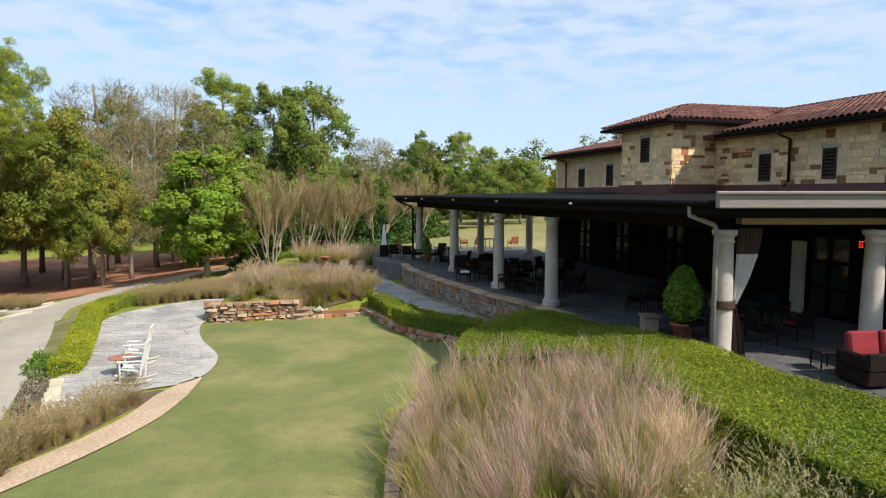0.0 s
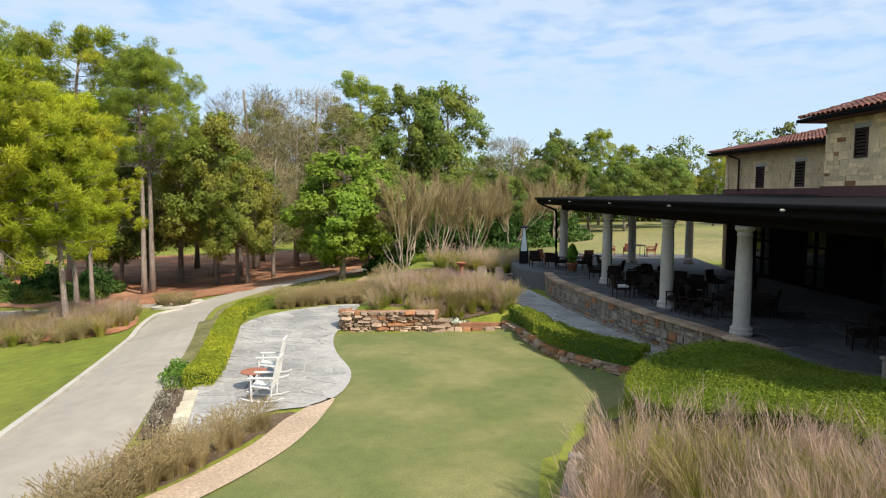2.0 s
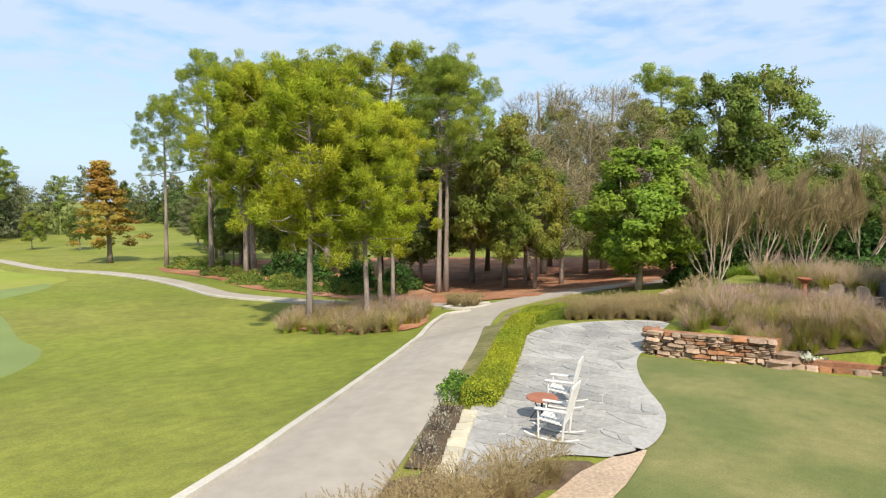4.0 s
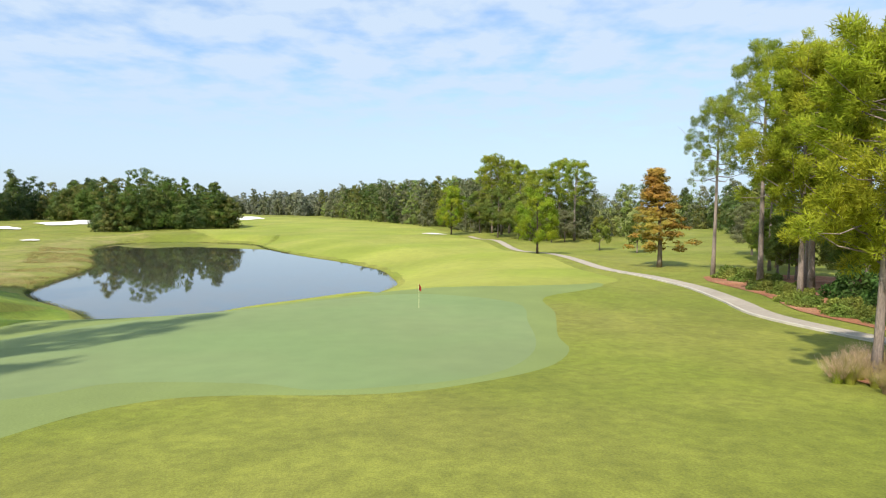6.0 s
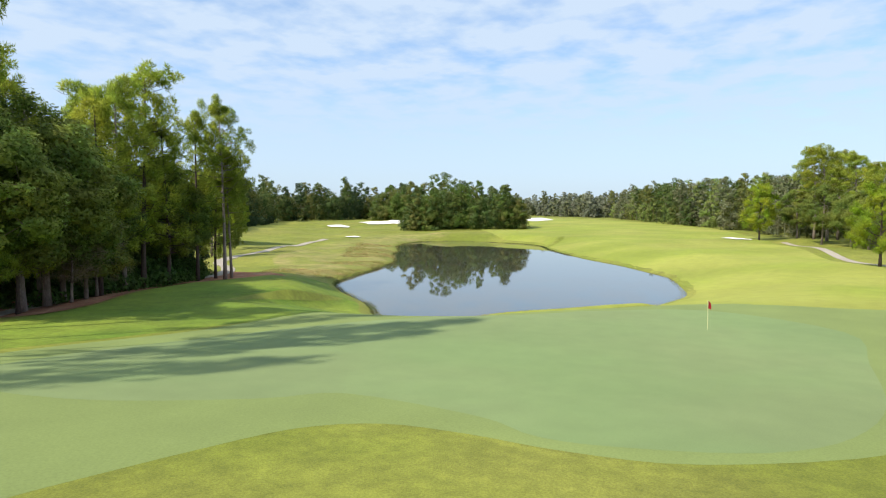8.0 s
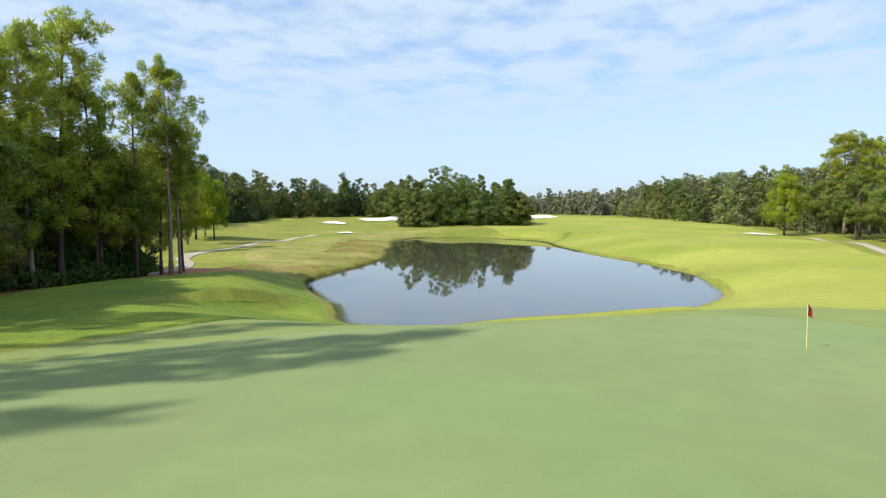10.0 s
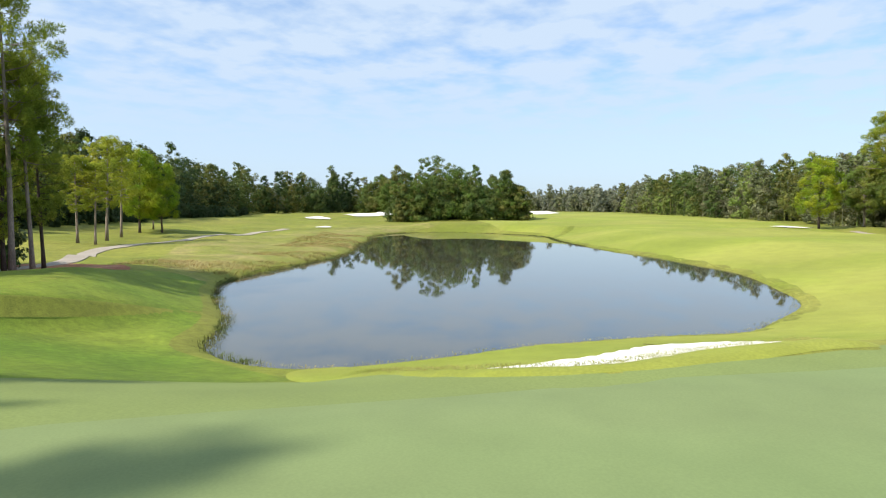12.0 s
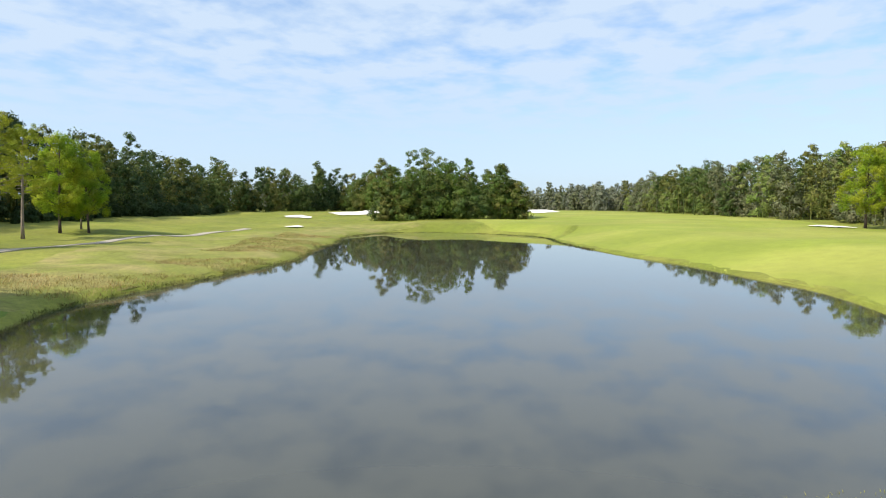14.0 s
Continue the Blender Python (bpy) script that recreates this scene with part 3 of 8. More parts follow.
def ribbon(name, line, width, mat, lift, label, category, parts=5, thick=0.0, kind="structure"):
    """A strip along a line on the plan."""
    line = rounded(line, 8, closed=False)
    vs = []
    for i, (x, y) in enumerate(line):
        x0, y0 = line[max(i - 1, 0)]
        x1, y1 = line[min(i + 1, len(line) - 1)]
        k = math.hypot(x1 - x0, y1 - y0) or 1
        px, py = -(y1 - y0) / k, (x1 - x0) / k
        w = width if not callable(width) else width(i / (len(line) - 1))
        for c in range(parts + 1):
            o = w * (c / parts - 0.5)
            vs.append((x + px * o, y + py * o, 0))
    v = np.array(vs)
    v[:, 2] = sheet(v[:, 0], v[:, 1]) + lift
    k = parts + 1
    q = (np.arange(len(line) - 1)[:, None] * k + np.arange(parts)[None, :]).ravel()
    f = np.stack([q, q + k, q + k + 1, q + 1], 1)
    if thick:
        n = len(v)
        v = np.vstack([v, v - [0, 0, thick]])
        e = []
        for i in range(len(line) - 1):
            a, b = i * k, (i + 1) * k
            e += [(a, a + n, b + n, b), (a + parts, b + parts, b + parts + n, a + parts + n)]
        e += [(0, parts, parts + n, n), ((len(line) - 1) * k + parts, (len(line) - 1) * k, (len(line) - 1) * k + n, (len(line) - 1) * k + parts + n)]
        f = np.vstack([f, e])
    return tagged(new(name, fast_mesh(name, v, f, mat, False)), label, category, kind=kind)


pond_out = [(x, y) for x, y in POND]
cx, cy = -145.0, -35.0
solo("water", Shape().add([(cx + (x - cx) * 1.04 + 0, cy + (y - cy) * 1.10, WATER_Z) for x, y in pond_out], [tuple(range(len(pond_out)))]), M["water"],
     "still dark pond water mirroring sky and trees", "water", "structure")
drape("lawn", LAWN, M["lawn"], 1.0, 0.03, "short clipped lawn with straw-coloured patches", "lawn", rim=0.05)
FAIRWAY = rounded([(-79, 11), (-83, 37.5), (-98, 41.5), (-128, 42.5), (-162, 39.5), (-196, 38.5), (-236, 36), (-290, 32), (-350, 22), (-430, -8), (-540, -70), (-600, -150), (-470, -170), (-330, -96), (-258, -62), (-235, -37.6), (-205, -26.4), (-178, -13.0), (-163, -3.5), (-148, 4.0), (-137, 9.0), (-121, 11.5), (-112, 12.1), (-102.8, 9.3), (-96.2, 6.4), (-92.7, 1.4), (-88.7, -3.6), (-86.9, -5.2), (-86.6, -2.0), (-86.3, 4.9), (-82.6, 7.8), (-79, 9.6)], 4)
drape("fairway", FAIRWAY, M["fairway"], 2.6, 0.12, "sunlit mown yellow-green fairway beside the pond", "golf fairway", rim=0.117)
drape("bank_turf", rounded([(-87.0, -5.0), (-85, -6.4), (-80.2, -10.6), (-78.0, -13.2), (-76.6, -14.6), (-74.6, -13.8), (-72.1, -11.2), (-70.7, -7.2), (-68.6, -4.4), (-68.2, -1.0), (-69.2, 1.7), (-71.4, 3.8), (-74.0, 6.4), (-76, 8.6), (-79.5, 8.6), (-83, 7.6), (-86.4, 5), (-87, 0)], 3), M["fairway"], 0.55, 0.10, "mown yellow-green turf between the bunker and the pond", "golf fairway", rim=0.09)
drape("bank_rough", rounded([(-62, -17.4), (-68.4, -15.0), (-71, -13.4), (-73.6, -12.6), (-76.2, -18.5), (-78.4, -24.5), (-84.4, -28.2), (-89.4, -32.2), (-97.4, -40.2), (-104, -45.6), (-100, -49.5), (-88, -47.5), (-78, -48), (-68, -46), (-60, -42), (-54, -38.6), (-46, -37), (-38, -30), (-30, -26), (-38, -24.6), (-48, -21.6), (-57, -18.3)], 4), M["lush"], 1.2, 0.035, "lush dark green rough between the grove and the pond", "grass", rim=0.033)
drape("shore_meadow", rounded([(-101.5, -43.4), (-108, -46.6), (-122, -49.6), (-138, -52.6), (-152, -56.6), (-172, -66.6), (-190, -73.6), (-213, -84.8), (-240, -87), (-262, -80), (-276, -92), (-262, -110), (-225, -108), (-190, -98), (-158, -88), (-134, -78), (-118, -66), (-106, -54)], 4), M["meadow"], 1.5, 0.05, "unmown olive and tawny grass along the pond", "grass", rim=0.045)
drape("collar", COLLAR, M["collar"], 0.9, 0.05, "paler mown collar round the putting green", "golf green", rim=0.047)
drape("putting_green", GREEN, M["putting"], 1.3, 0.085, "smooth grey-green putting surface", "golf green", rim=0.033)
drape("bunker", NEAR_BUNKER, M["sand"], 0.5, 0.16, "white sand bunker beside the pond", "bunker", rim=0.11)
for bx, by, ra, rb, turn in FAR_BUNKERS:
    blob = [(bx + (ra * math.cos(a) * math.cos(turn) - rb * math.sin(a) * math.sin(turn)) * (1 + 0.25 * math.sin(3 * a + bx)),
             by + (ra * math.cos(a) * math.sin(turn) + rb * math.sin(a) * math.cos(turn)) * (1 + 0.25 * math.sin(2 * a + by))) for a in np.linspace(0, 2 * math.pi, 28, endpoint=False)]
    drape("bunker", blob, M["sand"], 4.0, 0.35, "white sand bunker set in the fairway", "bunker")
drape("pine_straw_bed", rounded([(-23, 50), (-27.5, 46.5), (-33, 43), (-42, 45.5), (-50, 46), (-58, 46), (-70, 50), (-90, 54), (-90, 70), (-60, 90), (-30, 95), (-8, 90), (-14, 66), (-17, 56)], 3), M["straw"], 2.5, 0.06,
      "rust-brown pine straw under the trees", "mulch")
drape("pine_straw_bed", rounded([(-46, -38), (-54, -39), (-60, -42.5), (-68, -46.5), (-78, -48.5), (-88, -47.5), (-97, -48.5), (-102, -58), (-95, -68), (-70, -73), (-48, -64), (-43, -48)], 3), M["straw"], 2.0, 0.06,
      "rust-brown pine straw under the trees", "mulch")
drape("dormant_lawn", rounded([(-9, 54), (2, 47.5), (40, 50), (70, 60), (64, 112), (30, 116), (4, 112), (-10, 82), (-11, 66)], 3), M["dormant"], 2.5, 0.04, "dry tan lawn beyond the terrace", "lawn", rim=0.05)
drape("grass_bed_mulch", rounded([(-25.2, 32.2), (-33.0, 31.2), (-35.7, 34.4), (-35.2, 39.2), (-31, 39.8), (-27.6, 37.6)], 4), M["straw"], 1.0, 0.05, "bark mulch under ornamental grasses", "mulch")
CART = [(-9.5, 5), (-12.0, 12), (-14.6, 18), (-17.6, 24.5), (-20.5, 30), (-23.6, 36), (-25.2, 41), (-24.6, 48), (-21.5, 54), (-15, 60), (-7, 66)]
ribbon("cart_path", [(-1.0, -40), (-3.8, -24), (-6.6, -8), (-9.47, 4.9)], 3.7, M["path"], 0.058, "pale concrete cart path with a low kerb", "path", thick=0.2)
ribbon("kerb", [(-3.0, -40), (-5.7, -24), (-8.5, -8), (-11.38, 3.9)], 0.28, M["kerb"], 0.168, "worn concrete kerb", "kerb", parts=1, thick=0.35)
ribbon("cart_path", CART, lambda s: 3.7 - 0.8 * s, M["path"], 0.06, "pale concrete cart path with a low kerb", "path", thick=0.2)
ribbon("cart_path", [(-25.5, 42.6), (-31, 42.9), (-38.5, 43.4), (-47, 42.5), (-56, 42.0), (-66, 44.5), (-80, 47), (-100, 47), (-125, 46), (-160, 43), (-195, 42.5), (-232, 40)], 1.9, M["path"], 0.07,
       "pale concrete cart path winding past the wood", "path", thick=0.2)
ribbon("cart_path", [(-50, -47.5), (-60, -52.3), (-70, -57.2), (-82, -59.4), (-95, -60.5), (-104, -66), (-113, -75), (-124, -84), (-160, -96), (-210, -112)], 2.4, M["path"], 0.10, "pale concrete cart path among trees", "path", thick=0.2)
ribbon("kerb", [(-11.4, 4), (-13.9, 12), (-16.4, 17.8), (-19.4, 24.2), (-22.2, 29.6), (-24.6, 33.8), (-26.2, 37.2), (-26.4, 38.6), (-25.8, 39.6)], 0.28, M["kerb"], 0.17, "worn concrete kerb", "kerb", parts=1, thick=0.35)

# ---------------------------------------------------------------- trees
def unit(v):
    return v / (np.linalg.norm(v, axis=-1, keepdims=True) + 1e-9)


def foliage(rng, centres, out, length, width, needles=False, soft=0.75):
    """Three-cornered leaves or needle sprays round the centres: vertices, faces, shading normals. out: away from the clump."""
    n = len(centres)
    out = unit(out + (0, 0, 0.25))
    if needles:
        d = unit(out + 0.6 * rng.normal(size=(n, 3)))
        s = unit(np.cross(d, rng.normal(size=(n, 3))))
    else:
        g = unit(out + 0.75 * unit(rng.normal(size=(n, 3))))
        d = unit(np.cross(g, rng.normal(size=(n, 3))))
        s = np.cross(g, d)
    k = rng.uniform(0.65, 1.35, n)[:, None]
    a, b, c = centres - s * width * 0.5 * k, centres + s * width * 0.5 * k, centres + d * length * k
    face = np.cross(b - a, c - a)
    turn = (face * out).sum(1) < 0
    a[turn], b[turn] = b[turn].copy(), a[turn].copy()
    face[turn] *= -1
    shade = unit(out * soft + unit(face) * (1 - soft))
    return np.stack([a, b, c], 1).reshape(-1, 3), np.arange(3 * n).reshape(-1, 3), np.repeat(shade, 3, 0)


def clump_points(rng, clumps, per, flat=0.7):
    """Leaf places in clumps, rows of (x, y, z, radius, away x, y, z): places and the way out of the clump."""
    clumps = np.asarray(clumps, float)
    n = np.maximum(4, (per * (clumps[:, 3] / clumps[:, 3].mean()) ** 2)).astype(int)
    c = np.repeat(clumps, n, 0)
    d = unit(rng.normal(size=(len(c), 3)))
    place = c[:, :3] + d * (1, 1, flat) * (c[:, 3] * rng.uniform(0.2, 1.0, len(c)) ** 0.6)[:, None]
    return place, unit(d + 0.9 * c[:, 4:7])


def limb(shape, a, b, r0, r1, rng, sag=0.15, n=6, k=4, bend=0.035):
    a, b = Vector(a), Vector(b)
    span = (b - a).length
    path = []
    for i in range(k + 1):
        t = i / k
        p = a.lerp(b, t)
        p.z += sag * span * (math.sin(t * math.pi) * -0.5)
        if 0 < i < k:
            p += Vector(rng.normal(size=3)) * span * bend
        path.append(p)
    shape.tube(path, [r0 + (r1 - r0) * i / k for i in range(k + 1)], n, cap=False)


def lobes(rng, height, n, low, wide, small):
    """Rounded boughs of a broad crown: rows of (centre, radius, way out of the crown)."""
    out = []
    for i in range(n):
        t = (i + 0.5) / n
        up = low + (0.93 - low) * t
        reach = wide * height * math.sin(math.pi * min(0.93, 0.22 + 0.68 * t)) * rng.uniform(0.45, 1.0)
        a = i * 2.4 + rng.uniform(-0.5, 0.5)
        r = small * height * rng.uniform(0.75, 1.25) * (1.1 - 0.35 * t)
        away = np.array([math.cos(a) * reach, math.sin(a) * reach, (up - 0.5) * height * 0.6])
        out.append((np.array([math.cos(a) * reach, math.sin(a) * reach, min(up * height, height - r * 0.8)]), r, unit(away)))
    return out


def lobe_clumps(rng, boughs, per, share):
    """Leaf clumps over the outside of each bough."""
    rows = []
    for c, r, away in boughs:
        d = unit(rng.normal(size=(per, 3)) + 0.5 * away + (0, 0, 0.35))
        p = c + d * (1, 1, 0.8) * (r * rng.uniform(0.55, 1.05, per))[:, None]
        rows.append(np.hstack([p, (r * share * rng.uniform(0.6, 1.3, per))[:, None], unit(d + 0.6 * away)]))
    return np.vstack(rows)


def make_tree(name, seed, height, kind, needles, bark, label, category, group="", fine=1.0, low=0.45):
    """One tree of its kind: trunk with limbs, and a crown of leaves in uneven clumps."""
    rng = np.random.default_rng(seed)
    wood, clumps = Shape(), []
    tree = thing(name, pose(0, 0, -200), label, category, group)
    lean = rng.normal(size=2) * 0.02 * height
    r_base = height * (0.0125 if kind in ("pine", "grove", "puff") else 0.016)
    axis = lambda t: Vector((lean[0] * t * t + 0.010 * height * math.sin(3 * t + seed), lean[1] * t * t + 0.010 * height * math.sin(2.3 * t + 2 * seed), height * t))
    top = 0.97 if kind != "broad" else 0.8
    ts = np.linspace(0, top, 9)
    wood.tube([axis(t) - Vector((0, 0, 0.3 if t == 0 else 0)) for t in ts], [r_base * (1.3 if t == 0 else 1) * (1 - 0.85 * t) + 0.02 for t in ts], 8)
    if kind in ("pine", "grove", "puff"):
        low = low + rng.uniform(-0.05, 0.05)
        count = int({"pine": 44, "grove": 46, "puff": 54}[kind] * (1 - low) / 0.55)
        for w in range(count):
            q = (w + rng.uniform(-0.4, 0.4)) / count
            q = min(max(q, 0.0), 0.985)
            t = low + (0.975 - low) * q
            if kind == "pine":
                reach = height * 0.235 * math.sin(math.pi * (0.30 + 0.62 * q)) ** 0.8 * rng.uniform(0.55, 1.1)
            elif kind == "puff":
                reach = height * 0.26 * math.sin(math.pi * (0.20 + 0.70 * q)) ** 0.7 * rng.uniform(0.35, 1.1)
            else:
                reach = height * 0.215 * math.sin(math.pi * (0.26 + 0.58 * q)) * rng.uniform(0.3, 1.2)
            a = w * 2.399 + rng.uniform(-0.6, 0.6)
            rise = rng.uniform(-0.12, 0.45) + 0.4 * q if kind == "pine" else rng.uniform(-0.15, 0.4) + 0.3 * q
            if kind == "puff":
                rise = rng.uniform(-0.35, 0.75) + 0.35 * q
            tip = axis(t) + Vector((math.cos(a) * reach, math.sin(a) * reach, reach * rise))
            tip.z = min(tip.z, height * 1.0)
            limb(wood, axis(t), tip, 0.028 + 0.04 * (1 - q), 0.012, rng, n=4, k=3)
            out = Vector((math.cos(a), math.sin(a), 0))
            side = Vector((-math.sin(a), math.cos(a), 0))
            for c in range(int(rng.integers(4, 7))):
                f = rng.uniform(0.42, 1.04)
                p = axis(t).lerp(tip, f) + side * rng.normal() * 0.20 * reach + Vector((0, 0, rng.normal() * (0.034 if kind == "puff" else 0.022) * height + 0.1))
                clumps.append((p.x, p.y, p.z, rng.uniform(0.45, 1.0) * {"pine": 0.031, "grove": 0.028, "puff": 0.037}[kind] * height, *(out * 0.75 + Vector((0, 0, 0.22)))))
        for c in range(9 if kind == "puff" else 7):
            p = axis(0.985) + Vector(rng.normal(size=3) * (0.5, 0.5, 0.45))
            clumps.append((p.x, p.y, p.z, 0.03 * height, 0, 0, 0.8))
        size, thick, per, flat = 0.40, 0.085, {"pine": 84, "grove": 62, "puff": 80}[kind], 1.0 if kind == "puff" else 0.85
    elif kind == "broad":
        boughs = lobes(rng, height, 28, low - 0.12, 0.30, 0.115)
        for c, r, away in boughs:
            limb(wood, axis(max(0.27, min(0.72, c[2] / height - 0.15))), c, 0.009 * height * (1.15 - c[2] / height), 0.012, rng, n=5, k=3)
            for j in range(4):
                limb(wood, c, c + Vector(rng.normal(size=3)) * r * 0.55, 0.02, 0.006, rng, n=4, k=2)
        clumps = lobe_clumps(rng, boughs, 10, 0.46)
        size, thick, per, flat = 0.28, 0.2, 62, 0.85
    elif kind == "cone":
        for w in range(170):
            t = rng.uniform(0.13, 1.0) ** 0.85
            reach = height * 0.25 * (1.03 - t) ** 0.85 * rng.uniform(0.3, 1.08)
            a = rng.uniform(0, 2 * math.pi)
            p = axis(min(t, 0.99)) + Vector((math.cos(a) * reach, math.sin(a) * reach, -0.05 * reach))
            if w % 3 == 0:
                limb(wood, axis(min(t, 0.97)), p, 0.03, 0.01, rng, n=4, k=2)
            clumps.append((p.x, p.y, p.z, rng.uniform(0.45, 0.9) * height / 16, math.cos(a), math.sin(a), 0.2))
        size, thick, per, flat = 0.30, 0.16, 75, 0.6
    elif kind == "bare":
        boughs = lobes(rng, height, 16, low - 0.1, 0.27, 0.14)
        for c, r, away in boughs:
            limb(wood, axis(max(0.27, min(0.72, c[2] / height - 0.15))), c, 0.008 * height * (1.15 - c[2] / height), 0.012, rng, n=5, k=3)
            for j in range(7):
                limb(wood, c, c + Vector(rng.normal(size=3)) * r * 0.7, 0.02, 0.006, rng, n=4, k=2)
        clumps = lobe_clumps(rng, boughs, 8, 0.5)
        size, thick, per, flat = 0.62, 0.028, 60, 0.85
    part("trunk", wood, bark, tree, smooth=True)
    size, thick, per = size / fine, thick / fine, int(per * fine ** 1.7)
    pts, out = clump_points(rng, clumps, per, flat)
    v, f, nrm = foliage(rng, pts, out, size, thick, needles=kind in ("pine", "grove", "puff", "bare"), soft=0.62)
    part("crown", fast_mesh("crown", v, f, needles, normals=nrm), None, tree)
    return tree


def make_vase(name, seed, height, twig, bark, label, category, group):
    """A leafless vase-shaped tree: several pale stems that fork again and again into a haze of twigs."""
    rng = np.random.default_rng(seed)
    tree = thing(name, pose(0, 0, -200), label, category, group)
    tips, spray = [], Shape()
    for s in range(5):
        wood = Shape()
        a = 2 * math.pi * s / 5 + rng.uniform(-0.3, 0.3)
        base = Vector((math.cos(a) * 0.06, math.sin(a) * 0.06, -0.2))

        def fork(start, a, tilt, length, r, level):
            end = start + Vector((math.cos(a) * math.sin(tilt), math.sin(a) * math.sin(tilt), math.cos(tilt))) * length
            limb(wood if level < 2 else spray, start, end, r, r * 0.62, rng, sag=0.05, n=6 if level < 2 else 4, k=3, bend=0.018)
            if level == 3:
                tips.append((start, end, a, tilt))
                return
            for k in range(3):
                fork(start.lerp(end, (0.5, 0.78, 1.0)[k] + rng.uniform(-0.12, 0)), a + rng.normal() * 0.6, max(0.04, tilt * 0.92 + rng.normal() * 0.15), length * rng.uniform(0.66, 0.84), r * 0.58, level + 1)

        fork(base, a, (0.10, 0.34, 0.52, 0.62, 0.44)[s] + rng.uniform(-0.05, 0.05), height * 0.335, 0.062, 0)
        part("stem", wood, bark, tree, smooth=True)
    part("branch_spray", spray, twig, tree, smooth=True, kind="stuff")
    rows = []
    for start, end, a, tilt in tips:
        for c in range(44):
            o = start.lerp(end, rng.uniform(0.0, 1.0))
            d = Vector((math.cos(a) * math.sin(tilt), math.sin(a) * math.sin(tilt), math.cos(tilt))) + Vector(rng.normal(size=3)) * 0.28
            rows.append((o, o + d.normalized() * height * rng.uniform(0.05, 0.15)))
    o, e = np.array([t[0] for t in rows]), np.array([t[1] for t in rows])
    side = unit(np.cross(e - o, rng.normal(size=o.shape)))
    v = np.stack([o - side * 0.010, o + side * 0.010, e], 1).reshape(-1, 3)
    part("twig_spray", fast_mesh("twig_spray", v, np.arange(len(v)).reshape(-1, 3), twig), None, tree)
    return tree


PINES = [make_tree("pine_tree", 11 + i, 22, "pine", M["pine_needles" if i == 2 else "pine_needles_dark"], M["bark"],
                   "tall loblolly pine with a bare trunk and loose green crown", "pine tree", fine=1.3, low=0.5) for i in range(4)]
FINE = [make_tree("pine_tree", 15 + i, 22, "pine", M["pine_needles_dark" if i in (1, 3) else "pine_needles"], M["bark"],
                  "tall loblolly pine with a bare trunk and loose yellow-green crown", "pine tree", fine=1.9, low=(0.40, 0.58, 0.42, 0.56)[i]) for i in range(4)]
YOUNG = [make_tree("pine_tree", 35 + i, 15, "puff", M["young_needles"], M["bark"],
                   "young pine with a full rounded yellow-green crown", "pine tree", fine=1.45, low=(0.30, 0.36)[i]) for i in range(2)]
BROADS = [make_tree("oak_tree", 31 + i, 14, "broad", M[("oak_leaves", "oak_autumn", "oak_leaves", "oak_grey")[i]], M["bark"],
                    ("leafy green hardwood tree", "hardwood tree turning brown and yellow", "leafy green hardwood tree", "grey-brown thinning hardwood tree")[i] + " at the edge of the wood", "tree", fine=1.65 if i == 3 else 1.25, low=0.42) for i in range(4)]
GROVE = [make_tree("pine_tree", 24 + i, 22, "grove", M["pine_needles_dark" if i else "grove_leaves"], M["bark_dark"],
                   "tall feathery evergreen with branches down to the ground", "tree", low=(0.2, 0.3, 0.24)[i]) for i in range(3)]
MAPLE = make_tree("maple_tree", 41, 10, "broad", M["maple_leaves"], M["bark_pale"], "bright green young maple with a pale trunk", "tree", fine=1.3, low=0.34)
CYPRESS = make_tree("bald_cypress", 51, 15, "cone", M["cypress_rust"], M["bark"], "cone-shaped bald cypress turned rusty orange", "tree")
LOFTY = [make_tree("maple_tree", 43 + i, 16, "broad", M["lofty_leaves"], M["bark_dark"], "bright green tree with a clear dark trunk", "tree", fine=1.35, low=0.36) for i in range(2)]
VASE = make_vase("crape_myrtle", 61, 7.6, M["myrtle_twigs"], M["bark_pale"], "leafless crape myrtle with pale multiple stems", "tree", "crape myrtles by the terrace")
GREYTREE = make_tree("bare_tree", 63, 12, "bare", M["grey_twigs"], M["bark"], "bare grey-brown tree in the wood", "tree", fine=1.3, low=0.4)
ORIGINALS = {"y": YOUNG, "p": PINES, "f": FINE, "b": BROADS, "m": [MAPLE], "l": LOFTY, "c": [CYPRESS], "e": GROVE, "v": [VASE], "g": [GREYTREE]}
HEIGHT = {"y": 15, "p": 22, "f": 22, "b": 14, "m": 10, "l": 16, "c": 15, "e": 22, "v": 7.6, "g": 12}
tree_rng = random.Random(5)


def plant(kind, which, x, y, height, wide=1.0):
    src = ORIGINALS[kind][which % len(ORIGINALS[kind])]
    k = height / HEIGHT[kind]
    src.scale = (k * wide, k * wide, k)
    made = copy_thing(src, pose(x, y, ground_z(x, y), 0, 0, tree_rng.uniform(0, 360)))
    return made


# front pines by the path bend, and the pair behind
for kind, which, x, y, h, w in (
        ("y", 0, -33.0, 32.2, 15.2, 1.05), ("y", 1, -30.2, 34.4, 12.2, 1.15), ("f", 1, -39.0, 53.6, 21.6, 0.95), ("f", 3, -38.7, 55.1, 21.9, 0.95),
        ("y", 1, -37.6, 43.8, 15.5, 0.95), ("y", 0, -36.7, 44.4, 14, 1.0), ("f", 1, -76.0, 53.6, 28, 0.9), ("y", 0, -64.7, 50.9, 23, 0.95),
        ("f", 2, -67.4, 53.8, 25, 1.1), ("f", 3, -65.4, 58.3, 26, 1.1), ("f", 1, -92.9, 56.9, 25, 0.9), ("f", 3, -74.3, 58.4, 23, 1.1)):
    plant(kind, which, x, y, h, w)
